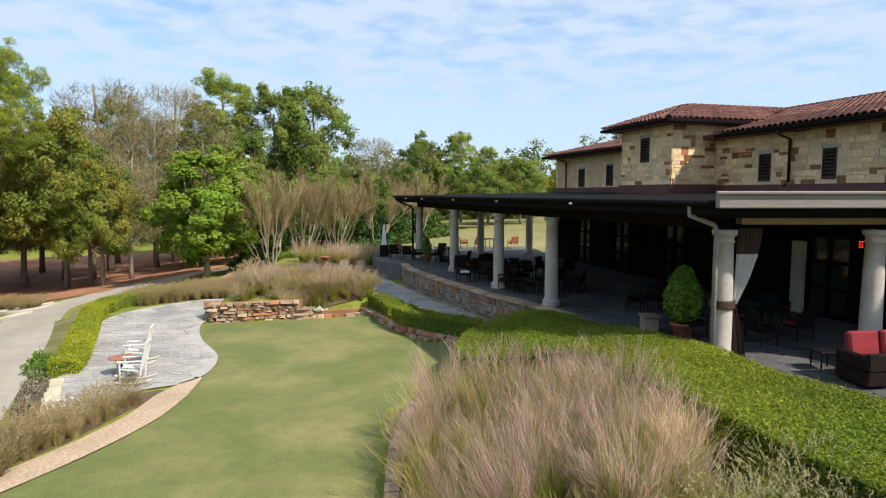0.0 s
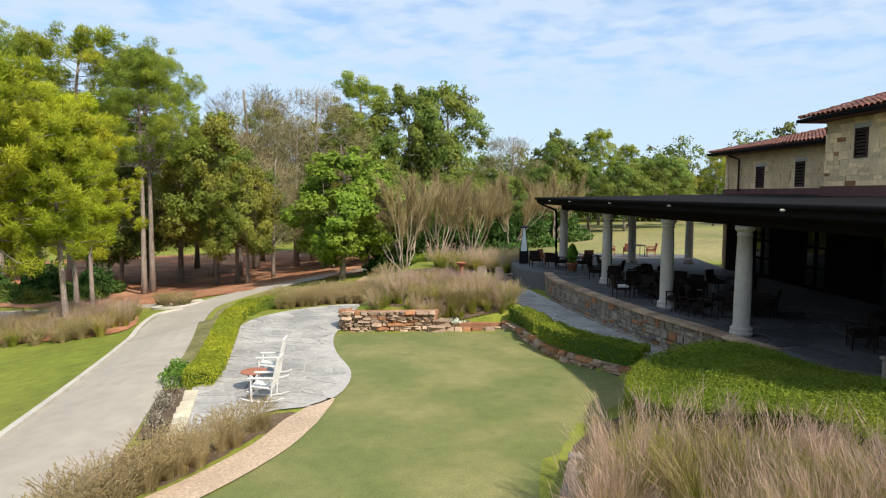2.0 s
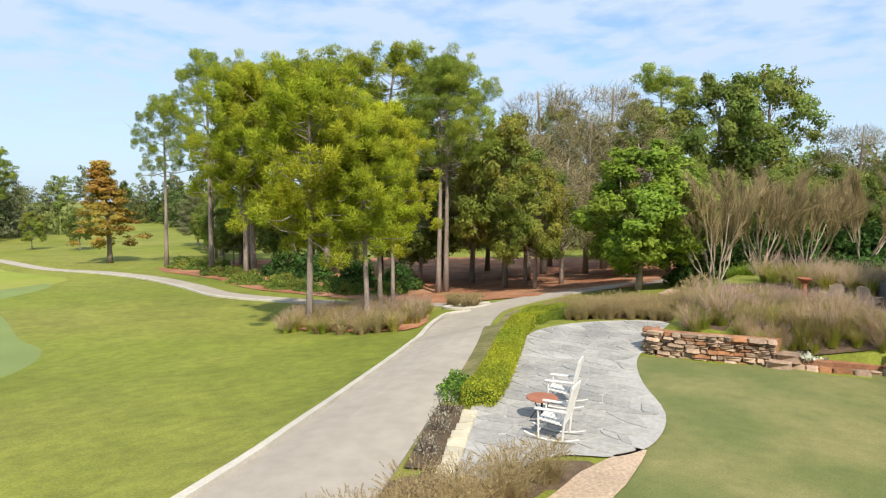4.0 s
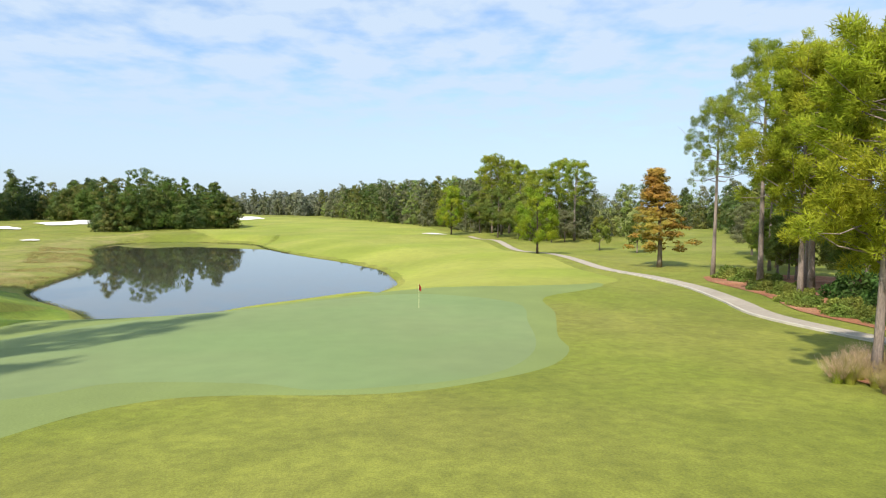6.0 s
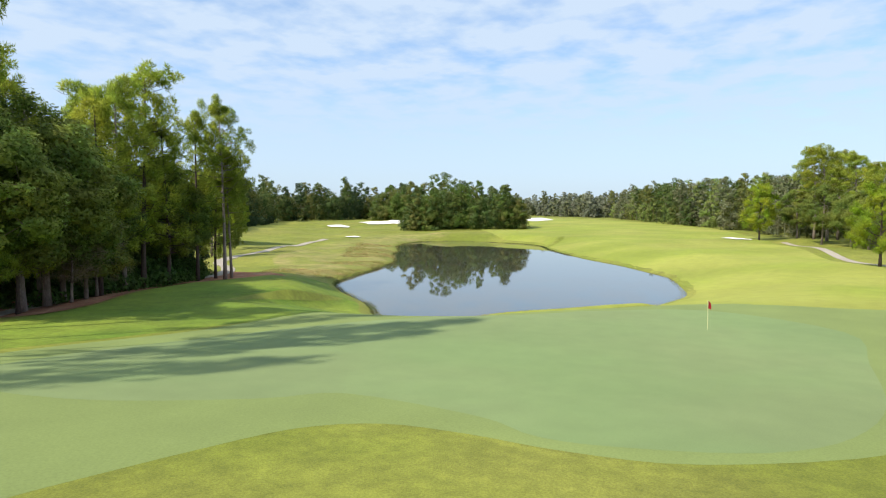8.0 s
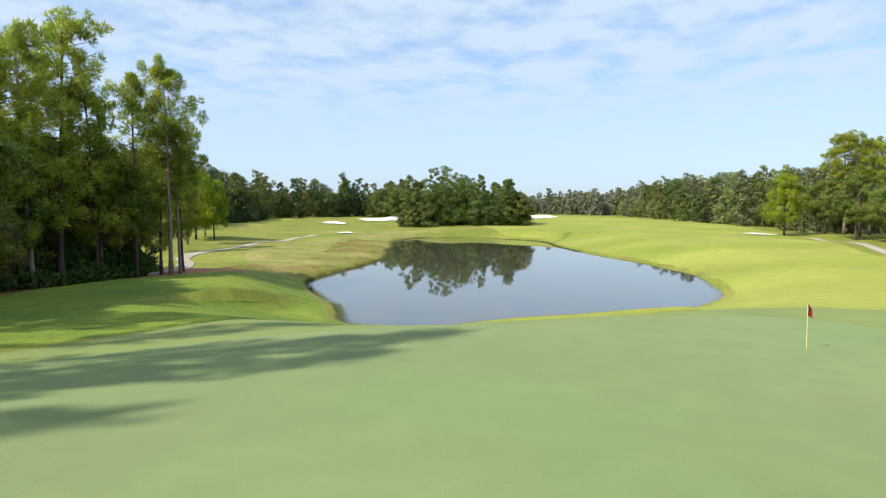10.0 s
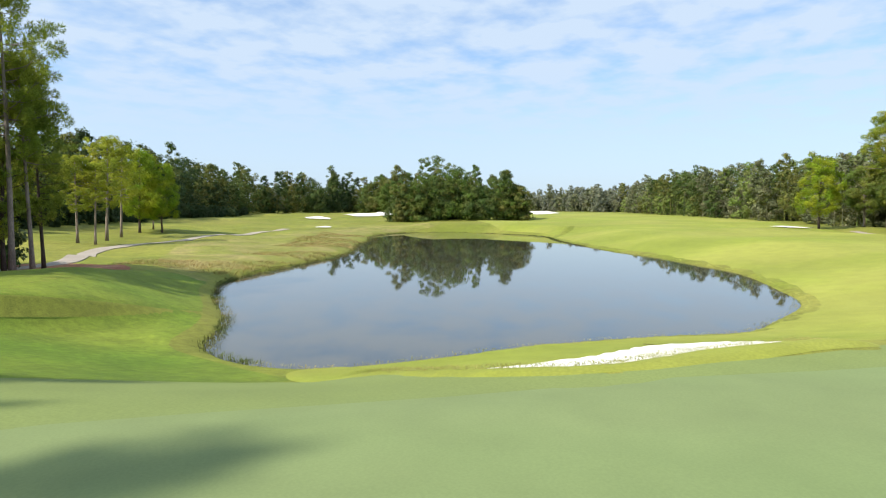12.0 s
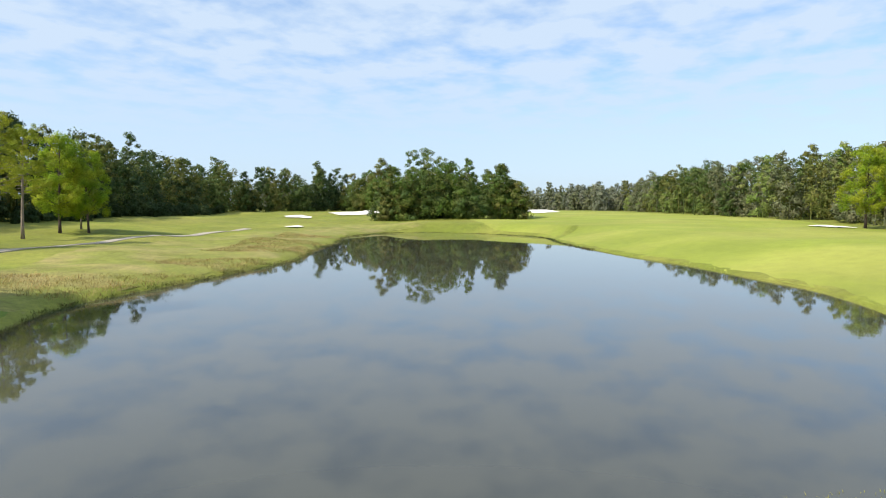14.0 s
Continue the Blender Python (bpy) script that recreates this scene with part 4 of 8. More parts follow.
for kind, which, x, y, h, w in (
        ("p", 0, -57, 56, 25, 1.1), ("p", 2, -52, 60, 26, 1.1), ("p", 1, -60, 64, 26, 1.1), ("p", 3, -47, 66, 25, 1.1), ("b", 0, -46, 60, 13, 1.1),
        ("p", 0, -70, 66, 26, 1), ("p", 2, -84, 64, 25, 1),
        ("b", 1, -34.6, 58.6, 17, 0.9), ("b", 0, -32.2, 58.7, 13, 0.9), ("b", 1, -29.0, 54.6, 11, 0.9), ("g", 0, -28.8, 59.3, 12, 1.0)):
    plant(kind, which, x, y, h, w)
# low trees behind the pines
for kind, which, x, y, h, w in (
        ("b", 0, -50, 63, 8, 1.2), ("b", 2, -55, 66, 9, 1.2), ("b", 0, -61, 62, 8, 1.2), ("b", 2, -66, 66, 9, 1.2), ("b", 0, -72, 63, 8.5, 1.2), ("b", 2, -79, 66, 9, 1.2), ("b", 0, -86, 64, 8, 1.2), ("b", 2, -93, 67, 9, 1.1)):
    plant(kind, which, x, y, h, w)
# the wood behind the straw bed
for kind, which, x, y, h, w in (
        ("g", 0, -42, 64, 18, 1.0), ("g", 0, -37, 72, 22, 1.0), ("g", 0, -31, 75, 21, 1.0), ("b", 2, -26, 79, 17, 1.0), ("g", 0, -49, 68, 18, 1.0), ("b", 1, -40, 68, 17, 1.0), ("g", 0, -36, 66, 16, 1.0), ("g", 0, -31, 70, 17, 1.0), ("b", 0, -46, 74, 18, 1.0), ("p", 1, -40, 80, 20, 1.1),
        ("b", 2, -33, 80, 17, 1.0), ("p", 3, -30, 82, 19, 1.3), ("p", 0, -27.5, 84, 22.5, 1.3), ("b", 2, -21, 84, 22, 0.85), ("b", 0, -16, 86, 21.5, 0.9),
        ("g", 0, -26, 74, 14, 1.1), ("g", 0, -7, 82, 13, 1.0), ("b", 2, -1.5, 88, 13, 1.0)):
    plant(kind, which, x, y, h, w)
for kind, which, x, y, h, w in (
        ("m", 0, -18.6, 50.7, 10.5, 1.3), ("b", 2, -23.5, 62, 8.5, 0.9), ("b", 0, -21, 66, 9.5, 1.0), ("b", 1, -26, 66, 11, 0.9), ("b", 2, -15, 70, 8, 1.2),
        ("b", 0, -10, 74, 8, 1.2), ("b", 0, -4, 82, 8.5, 1.2), ("b", 2, 3, 90, 9, 1.2), ("b", 0, 9, 96, 9, 1.2), ("b", 2, 2, 112, 11, 1.2),
        ("p", 3, 11, 120, 13, 1.2), ("b", 1, 17, 108, 10, 1.2), ("b", 0, 26, 114, 10, 1.2), ("p", 0, 34, 120, 10, 1.2)):
    plant(kind, which, x, y, h, w)
for kind, which, x, y, h, w in (("b", 0, -12, 64, 8.5, 1.2), ("b", 2, -7.5, 69, 8.5, 1.2), ("b", 0, -3, 74.5, 8.5, 1.2), ("b", 2, -16, 61, 9, 1.1), ("b", 2, 7, 84, 9, 1.1), ("b", 0, 13, 90, 10, 1.1), ("p", 2, 20, 94, 10, 1.1), ("b", 2, 28, 96, 10, 1.2), ("p", 0, 5, 100, 14, 1.0), ("b", 0, 36, 98, 11, 1.1)):
    plant(kind, which, x, y, h, w)
for x, y, h in ((-13.1, 50.1, 9.0), (-11.4, 54.5, 8.8), (-9.0, 57.7, 8.6), (-5.8, 62, 8.8), (-1.6, 68.5, 8.6)):
    plant("v", 0, x, y, h, 1.05)
plant("c", 0, -108.4, 55.7, 16.5, 1.55)
for kind, which, x, y, h, w in (
        ("b", 1, -154, 61.4, 8.5, 0.9), ("b", 2, -142, 66, 9, 0.9), ("l", 1, -138.6, 42.2, 14.5, 1.0), ("b", 3, -186, 58, 8, 1.1), ("l", 0, -239, 33.8, 19, 0.9),
        ("b", 0, -124, 84, 10, 1.1), ("b", 2, -113, 80, 12, 1.1), ("m", 0, -104, 74, 11, 1.0), ("p", 0, -98, 69, 18, 1.0), ("b", 3, -134, 88, 12, 1.1),
        ("p", 2, -236, 52, 28, 1.15), ("p", 0, -245, 50, 29, 1.15), ("p", 1, -230, 58, 26, 1.2), ("p", 3, -252, 58, 28, 1.1), ("b", 0, -225, 49, 18, 1.0), ("b", 2, -250, 46, 17, 1.1),
        ("p", 3, -200, 60, 22, 1.25), ("p", 1, -206, 66, 25, 1.25), ("p", 0, -196, 68, 24, 1.25), ("p", 2, -212, 58, 22, 1.1), ("b", 0, -196, 54, 14, 1.1), ("b", 2, -205, 55, 16, 1.1), ("b", 0, -215, 54, 15, 1.0), ("b", 3, -190, 63, 10, 1.2)):
    plant(kind, which, x, y, h, w)
# the grove by the lower path
for kind, which, x, y, h, w in (
        ("b", 1, -61.5, -49, 11, 1.2), ("e", 0, -66, -52.2, 23, 0.9), ("p", 1, -71.5, -54.6, 25.5, 0.85), ("e", 0, -76, -56, 28.5, 0.95), ("e", 2, -80.5, -56.4, 22, 0.9), ("b", 0, -83, -58.5, 16, 0.9), ("b", 2, -69, -57.5, 17, 1.0), ("e", 1, -86, -56.2, 24, 0.85),
        ("p", 1, -89.5, -54.3, 26.5, 0.8), ("e", 2, -90.6, -56.8, 20, 0.8), ("p", 3, -92, -55.2, 19.5, 0.85), ("e", 1, -94.5, -57.2, 17, 0.85), ("e", 0, -60, -57, 24, 1.0), ("b", 2, -67, -60, 17, 1.1), ("e", 1, -73, -62, 26, 1.0),
        ("b", 0, -78, -63, 17, 1.1), ("b", 2, -84, -63.5, 15, 1.1), ("b", 0, -90, -64.5, 14, 1.1), ("b", 0, -62, -63, 15, 1.1), ("b", 2, -70, -66, 17, 1.1), ("b", 0, -81, -67, 16, 1.1)):
    plant(kind, which, x, y, h, w)
for kind, which, x, y, h, w in (
        ("b", 0, -45, -41.5, 17, 1.2), ("b", 2, -49, -44, 19, 1.2), ("b", 0, -53, -46.5, 20, 1.2), ("b", 2, -57, -49, 19.5, 1.2), ("b", 0, -60.5, -51, 17, 1.1), ("b", 0, -52, -56, 20, 1.3), ("b", 2, -46, -53, 20, 1.3), ("b", 2, -43, -46, 20, 1.2), ("b", 0, -50, -50, 19, 1.3), ("b", 2, -57, -57, 20, 1.3), ("b", 0, -40, -51, 21, 1.3), ("b", 2, -62, -60, 20, 1.2), ("b", 0, -58, -51, 15, 1.1), ("e", 1, -54, -52, 20, 1.0), ("g", 0, -64, -50.2, 8, 1.3), ("g", 0, -58, -46.5, 7.5, 1.2), ("b", 0, -74, -59.8, 9, 1.2), ("b", 2, -88, -68, 12, 1.2), ("b", 2, -56, -61, 17, 1.1)):
    plant(kind, which, x, y, h, w)
# tall narrow pines beside the green, whose shadows reach over it
for kind, which, x, y, h, w in (
        ("p", 1, -17, -27, 30, 0.4), ("p", 3, -23, -29.5, 30, 0.45), ("p", 3, -34, -23, 32, 0.32), ("p", 1, -32, -26.3, 31, 0.3), ("p", 0, -35, -31, 31, 0.34), ("p", 2, -40, -33.5, 30, 0.4), ("p", 3, -29, -23.3, 30, 0.3), ("p", 1, -39, -37, 25, 0.55), ("p", 0, -44, -43, 24, 0.6), ("e", 2, -46, -39.5, 17, 0.7), ("e", 0, -51, -44, 17, 0.8), ("p", 1, -41, -42, 21, 0.6), ("p", 2, -45, -47, 26, 0.8), ("e", 0, -51, -48.5, 24, 0.8), ("p", 3, -37, -46, 23, 0.9)):
    plant(kind, which, x, y, h, w)
for kind, which, x, y, h, w in (
        ("f", 0, -125.7, -93, 14, 1.25), ("f", 2, -127, -90, 13.5, 1.2), ("f", 0, -136, -98, 18.5, 1.15), ("f", 2, -146, -106, 18, 1.1),
        ("l", 0, -161.7, -118.2, 20, 0.85), ("l", 1, -166, -116, 17, 0.8), ("b", 1, -169, -122, 13, 0.9)):
    plant(kind, which, x, y, h, w)
# evergreen shrubs under the trees
def make_shrub(name, seed, r, h, mat, label):
    rng = np.random.default_rng(seed)
    ob = thing(name, pose(0, 0, -200), label, "shrub")
    n = 2200
    d = rng.normal(size=(n, 3))
    d /= np.linalg.norm(d, axis=1)[:, None]
    d[:, 2] = np.abs(d[:, 2])
    k = 1 + 0.22 * np.sin(4 * d[:, 0] + seed) * np.sin(5 * d[:, 1]) + 0.15 * np.sin(9 * d[:, 2])
    p = d * (r, r, h) * (k * rng.uniform(0.7, 1.03, n))[:, None]
    v, f = leaf_cards(rng, p, 0.16, 1.4, normals=d)
    for s in range(6):
        a = s * 1.05
        stem = Shape()
        limb(stem, (0, 0, -0.1), (math.cos(a) * r * 0.6, math.sin(a) * r * 0.6, h * 0.7), 0.035, 0.012, rng, n=5, k=3)
        part("stem", stem, M["bark_dark"], ob)
    part("foliage", fast_mesh("foliage", v, f, mat), None, ob)
    return ob


SHRUB = make_shrub("shrub", 3, 1.4, 1.6, M["shrub_leaves"], "dark evergreen shrub under the trees")
FERNY = make_shrub("shrub", 4, 1.5, 1.0, M["oak_leaves"], "low soft green shrub under the pines")
for src, rows_ in ((FERNY, ((-46, 49, 1.0), (-49, 50, 1.2), (-53, 49, 1.0), (-57, 49.5, 1.2), (-61, 49, 1.0), (-43, 51, 1.1), (-70, 53, 1.2), (-66, 52, 1.0), (-78, 56, 1.4), (-84, 57, 1.5), (-88, 57, 1.4), (-51, 48.3, 0.9), (-55, 47.8, 0.9), (-64, 49.6, 1.0), (-74, 53, 1.1))),
                   (SHRUB, ((-50, 54, 1.7), (-58, 55, 1.8), (-45, 55, 1.5), (-65, 57, 1.9), (-13, 55.5, 1.7), (-10, 60, 1.8), (-7, 63, 1.8), (-4, 67, 1.9), (-1, 72, 2.0), (-15.5, 54, 1.4), (-72, -61, 1.7), (-76, -61.5, 1.8), (-80, -62, 1.7), (-85, -61.6, 1.6), (-67, -58.8, 1.7), (-62, -56.5, 1.6), (-89, -62, 1.5), (-93, -62.8, 1.4), (-64, -55.5, 2.6), (-69.5, -57.5, 2.8), (-74, -58.5, 2.6), (-78.5, -59, 2.8), (-83, -60, 2.4), (-59, -53.5, 2.6), (-87, -59.5, 2.0)))):
    for x, y, k in rows_:
        src.scale = (k, k, k)
        copy_thing(src, pose(x, y, ground_z(x, y) - 0.05, 0, 0, tree_rng.uniform(0, 360)))


# ---------------------------------------------------------------- distant woods
def far_kind(rng, tall, cards):
    """A distant tree of unit height: leaf places, ways out, and whether it is a loose-topped pine."""
    if tall:
        n = 15
        t = np.linspace(0.52, 0.98, n)
        a = np.arange(n) * 2.4 + rng.uniform(-0.5, 0.5, n)
        reach = 0.14 * np.sin(np.pi * (0.3 + 0.6 * (t - 0.52) / 0.46)) * rng.uniform(0.4, 1.15, n)
        clumps = np.stack([np.cos(a) * reach, np.sin(a) * reach, t, rng.uniform(0.04, 0.075, n), np.cos(a) * 0.5, np.sin(a) * 0.5, 0.5 + 0 * a], 1)
        return clump_points(rng, clumps, cards * 0.55 / n, 0.65)
    boughs = lobes(rng, 1.0, 18, 0.06, 0.30, 0.14)
    return clump_points(rng, lobe_clumps(rng, boughs, 6, 0.55), cards / 108, 0.85)


def far_wood(name, seed, spots, mats, label, leaf_size=0.95, cards=1100, tall_share=0.3):
    """Many distant trees in one mesh, tall loose pines among rounded lower trees; spots: rows of (x, y, height); each tree takes one of the colours."""
    rng = np.random.default_rng(seed)
    kinds = [(far_kind(rng, k >= 7, cards), k >= 7) for k in range(11)]
    vs, ns, which = [], [], []
    xs, ys = np.array([p[0] for p in spots]), np.array([p[1] for p in spots])
    zs = sheet(xs, ys)
    crest = max(p[2] for p in spots)
    for (x, y, h), z in zip(spots, zs):
        (pts, out), tall = kinds[int(rng.integers(7, 11)) if rng.random() < tall_share else int(rng.integers(0, 7))]
        h = max(h, crest * 0.85) * rng.uniform(1.0, 1.2) if tall else h * rng.uniform(0.72, 1.0)
        wide = h * rng.uniform(0.85, 1.3)
        a = rng.uniform(0, 2 * math.pi)
        ca, sa = math.cos(a), math.sin(a)
        turn = np.array([[ca, -sa, 0], [sa, ca, 0], [0, 0, 1]])
        v, f, n = foliage(rng, (pts * (wide, wide, h)) @ turn.T + (x, y, z - 0.3), out @ turn.T, leaf_size * 1.1, leaf_size * 0.8, soft=0.85)
        w = h * 0.010
        b, t = np.array([x, y, z - 0.5]), np.array([x, y, z + h * 0.9])
        stem = np.array([b - (w, 0, 0), b + (w, 0, 0), t, b - (0, w, 0), b + (0, w, 0), t])
        vs += [v, stem]
        ns += [n, np.tile([0, 0, 1.0], (6, 1))]
        which.append(np.full(len(f) + 2, int(rng.integers(0, len(mats)))))
    v = np.vstack(vs)
    me = fast_mesh(name, v, np.arange(len(v)).reshape(-1, 3), mats, normals=np.vstack(ns))
    me.polygons.foreach_set("material_index", np.concatenate(which).astype(np.int32))
    return solo(name, me, None, label, "trees", "stuff")


def belt(seed, line, depth, pitch, low, high):
    """Tree places in a belt that lies to the outer side of a line on the plan."""
    rng = np.random.default_rng(seed)
    out = []
    for (x0, y0), (x1, y1) in zip(line, line[1:]):
        ln = math.hypot(x1 - x0, y1 - y0)
        for i in range(max(1, int(ln / pitch))):
            t = (i + rng.uniform(0, 1)) * pitch / ln
            o = depth * rng.random()
            out.append((x0 + (x1 - x0) * t + (y1 - y0) / ln * o, y0 + (y1 - y0) * t - (x1 - x0) / ln * o, rng.uniform(low, high)))
    return out


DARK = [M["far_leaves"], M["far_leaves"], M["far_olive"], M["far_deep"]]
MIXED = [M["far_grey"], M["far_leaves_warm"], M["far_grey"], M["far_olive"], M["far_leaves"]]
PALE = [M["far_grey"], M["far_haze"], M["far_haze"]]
far_wood("far_woods", 71, belt(1, [(-60, -110), (-120, -122), (-150, -136), (-172, -152), (-200, -166), (-255, -192), (-325, -222)], -30, 1.6, 17, 27), DARK,
         "dense dark pine and oak woods across the pond", 0.62, 2000, 0.35)
# added low belt whose dark colour stands in for shade at the woods' foot
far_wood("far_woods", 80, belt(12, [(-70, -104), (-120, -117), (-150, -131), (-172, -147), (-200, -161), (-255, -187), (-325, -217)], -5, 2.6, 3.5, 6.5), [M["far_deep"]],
         "undergrowth added at the edge of the woods, coloured for the shade there", 0.5, 600, 0.0)
far_wood("far_woods", 79, belt(11, [(-325, -222), (-380, -226), (-415, -190), (-432, -150), (-440, -114)], -40, 1.4, 15, 26), DARK,
         "dense dark pine woods behind the far green", 0.75, 1500, 0.4)
clump_rng = random.Random(8)
clump = [(-306, -101, 25), (-303, -106, 23.5), (-309, -96, 23)]
for i in range(56):
    a, b = clump_rng.uniform(-20, 36), clump_rng.uniform(-20, 26)
    clump.append((-312 - 0.37 * a - 0.929 * b, -104 + 0.929 * a - 0.37 * b, clump_rng.uniform(16.5, 20.5) + 4.5 * math.exp(-((a - 3) / 8) ** 2) - (2.0 if a < -10 else 0.0)))
clump += [(-383 - 9 * clump_rng.random() + 0.5 * k, -182 + 1.6 * k, clump_rng.uniform(19, 24)) for k in range(18)]
far_wood("far_woods", 72, clump, [M["far_leaves"], M["far_green"], M["far_green"], M["far_olive"]], "clump of tall green trees standing by the far shore", 0.55, 2700, 0.25)
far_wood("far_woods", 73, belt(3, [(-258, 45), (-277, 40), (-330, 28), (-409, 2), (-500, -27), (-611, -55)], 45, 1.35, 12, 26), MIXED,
         "greyish green woods along the fairway", 0.62, 1800, 0.4)
far_wood("far_woods", 74, belt(4, [(-600, -80), (-760, -180), (-800, -330), (-700, -420), (-560, -330)], 60, 1.7, 15, 24), PALE, "distant woods at the end of the fairway, haze mixed into their colour", 1.5, 450)
far_wood("far_woods", 75, belt(5, [(-196, 72), (-215, 66), (-255, 60)], 30, 1.5, 12, 19), MIXED, "mixed woods behind the lower path", 0.45, 1700, 0.25)
far_wood("far_woods", 76, belt(6, [(-90, 100), (-60, 108), (-30, 106), (0, 104), (40, 112), (90, 122), (160, 116)], -34, 1.6, 10, 17), [M["far_leaves"], M["far_leaves"], M["far_olive"], M["far_leaves_warm"]], "dense woods behind the clubhouse lawn", 0.5, 1500, 0.1)
far_wood("far_woods", 77, belt(7, [(-90, 96), (-130, 112), (-180, 124), (-260, 150), (-340, 160)], 40, 1.9, 13, 21), MIXED, "mixed woods beyond the rough", 0.7, 1000)
# the thicket takes only the darkest leaves, to hold the grove's shade
far_wood("far_woods", 78, belt(8, [(-46, -60), (-60, -62.5), (-75, -64), (-88, -64.5), (-99, -67.5)], -14, 0.7, 6, 10), [M["far_deep"]], "thicket behind the grove by the lower path, shade put into its leaf colour", 0.4, 1100, 0.0)
for src in [*YOUNG, *PINES, *FINE, *GROVE, *BROADS, MAPLE, *LOFTY, CYPRESS, VASE, GREYTREE, SHRUB, FERNY]:
    for o in (*src.children_recursive, src):
        bpy.data.objects.remove(o)

# ---------------------------------------------------------------- stone and tile pieces
LATER = []          # pieces of walls, floors and roofs, laid last


def unit_stone(name, seed, mat, b=0.09, jitter=0.05):
    """A rough block of unit size, its back on the plane y = 0, its face towards -y."""
    rng = random.Random(seed)
    s = Shape().box(-0.5, -1.0, -0.5, 0.5, 0.0, 0.5, b=b)
    s.v = [(x + rng.uniform(-jitter, jitter), y * (1 + rng.uniform(-0.25, 0.2)), z + rng.uniform(-jitter, jitter)) for x, y, z in s.v]
    return s.mesh(name, mat)


def basis(o, x, y, z):
    """A pose from a place and three axes that carry the size."""
    return Matrix(((x.x, y.x, z.x, o.x), (x.y, y.y, z.y, o.y), (x.z, y.z, z.z, o.z), (0, 0, 0, 1)))


def piece(name, me, parent, m):
    ob = new(name, me)
    ob.parent = parent
    ob.matrix_basis = m
    return ob


def joined(name, rows, mat, parent, label=""):
    """Many pieces in one mesh: rows of (mesh, pose)."""
    cache, vs, fs, off = {}, [], [], 0
    for me, m in rows:
        if me.name not in cache:
            cache[me.name] = (np.array([v.co[:] for v in me.vertices]), [tuple(p.vertices) for p in me.polygons])
        v, f = cache[me.name]
        a = np.array(m)
        vs.append(v @ a[:3, :3].T + a[:3, 3])
        fs += [tuple(i + off for i in q) for q in f]
        off += len(v)
    me = bpy.data.meshes.new(name)
    me.from_pydata(np.vstack(vs).tolist(), [], fs)
    me.materials.append(mat)
    ob = new(name, me)
    ob.parent = parent
    return tagged(ob, label, kind="stuff")


def courses(length, height, rng, rise, width):
    """Rectangles of rubble masonry: (centre along, centre up, width, height)."""
    out, z = [], 0.0
    while z < height - 0.05:
        h = min(rng.uniform(*rise), height - z)
        if height - z - h < 0.06:
            h = height - z
        x = -rng.uniform(0, width[1]) * 0.5
        while x < length:
            w = rng.uniform(*width)
            a, b = max(x, 0.0), min(x + w, length)
            if b - a > 0.07:
                if h > 0.2 and rng.random() < 0.3:
                    c = rng.uniform(0.4, 0.6) * h
                    out += [((a + b) / 2, z + c / 2, b - a, c), ((a + b) / 2, z + (c + h) / 2, b - a, h - c)]
                else:
                    out.append(((a + b) / 2, z + h / 2, b - a, h))
            x += w
        z += h
    return out


LIME = [unit_stone("stone", k, M["limestone"], 0.05, 0.02) for k in range(4)]
RUDDY = [unit_stone("stone", k + 10, M["redstone"], 0.05, 0.02) for k in range(2)]
ROCKS = [unit_stone("stone", k + 20, M["rock"], 0.14, 0.09) for k in range(4)] + [unit_stone("stone", 27, M["redstone"], 0.14, 0.09)]
RUBBLE = [unit_stone("stone", k + 30, M["greystone"], 0.07, 0.04) for k in range(9)] + [unit_stone("stone", 36, M["redstone"], 0.07, 0.04)]


def masonry(parent, o, along, out, length, height, seed, holes=(), as_parts=True):
    """Ashlar on an upright face: o is the foot of its start; out points away from the wall."""
    rng = random.Random(seed)
    rows = []
    for a, z, w, h in courses(length, height, rng, (0.14, 0.34), (0.22, 0.7)):
        if any(a + w / 2 > h0 and a - w / 2 < h1 and z + h / 2 > z0 and z - h / 2 < z1 for h0, z0, h1, z1 in holes):
            continue
        me = rng.choice(RUDDY) if w * h < 0.12 and rng.random() < 0.16 else rng.choice(LIME)
        d = rng.uniform(0.012, 0.03)
        rows.append((me, basis(o + along * a + Vector((0, 0, z)), along * (w - 0.016), -out * d, Vector((0, 0, h - 0.016)))))
    if as_parts:
        LATER.extend((lambda me=me, m=m: piece("stone", me, parent, m)) for me, m in rows)
    else:
        joined("stonework", rows, M["limestone"], parent)


# ---------------------------------------------------------------- clubhouse
UN, WE = Vector((-0.2402, 0.9707, 0)), Vector((0.9707, 0.2402, 0))     # along the long wall, and into the house
HOUSE0 = Vector((11.5, 25.4, 0))
HOUSE = Matrix(((WE.x, UN.x, 0, HOUSE0.x), (WE.y, UN.y, 0, HOUSE0.y), (0, 0, 1, 0), (0, 0, 0, 1)))   # local x: inward, local y: along the wall
house = thing("clubhouse", HOUSE, "tan limestone clubhouse with a terracotta tile roof and a dark porch", "building")
X, Y, Z = Vector((1, 0, 0)), Vector((0, 1, 0)), Vector((0, 0, 1))
WIN = [(-2.95, -2.39, 5.21, 6.22), (-5.74, -5.21, 5.24, 6.25), (-8.5, -7.95, 5.24, 6.25), (8.11, 8.76, 5.15, 6.3), (11.28, 11.97, 5.12, 6.2)]


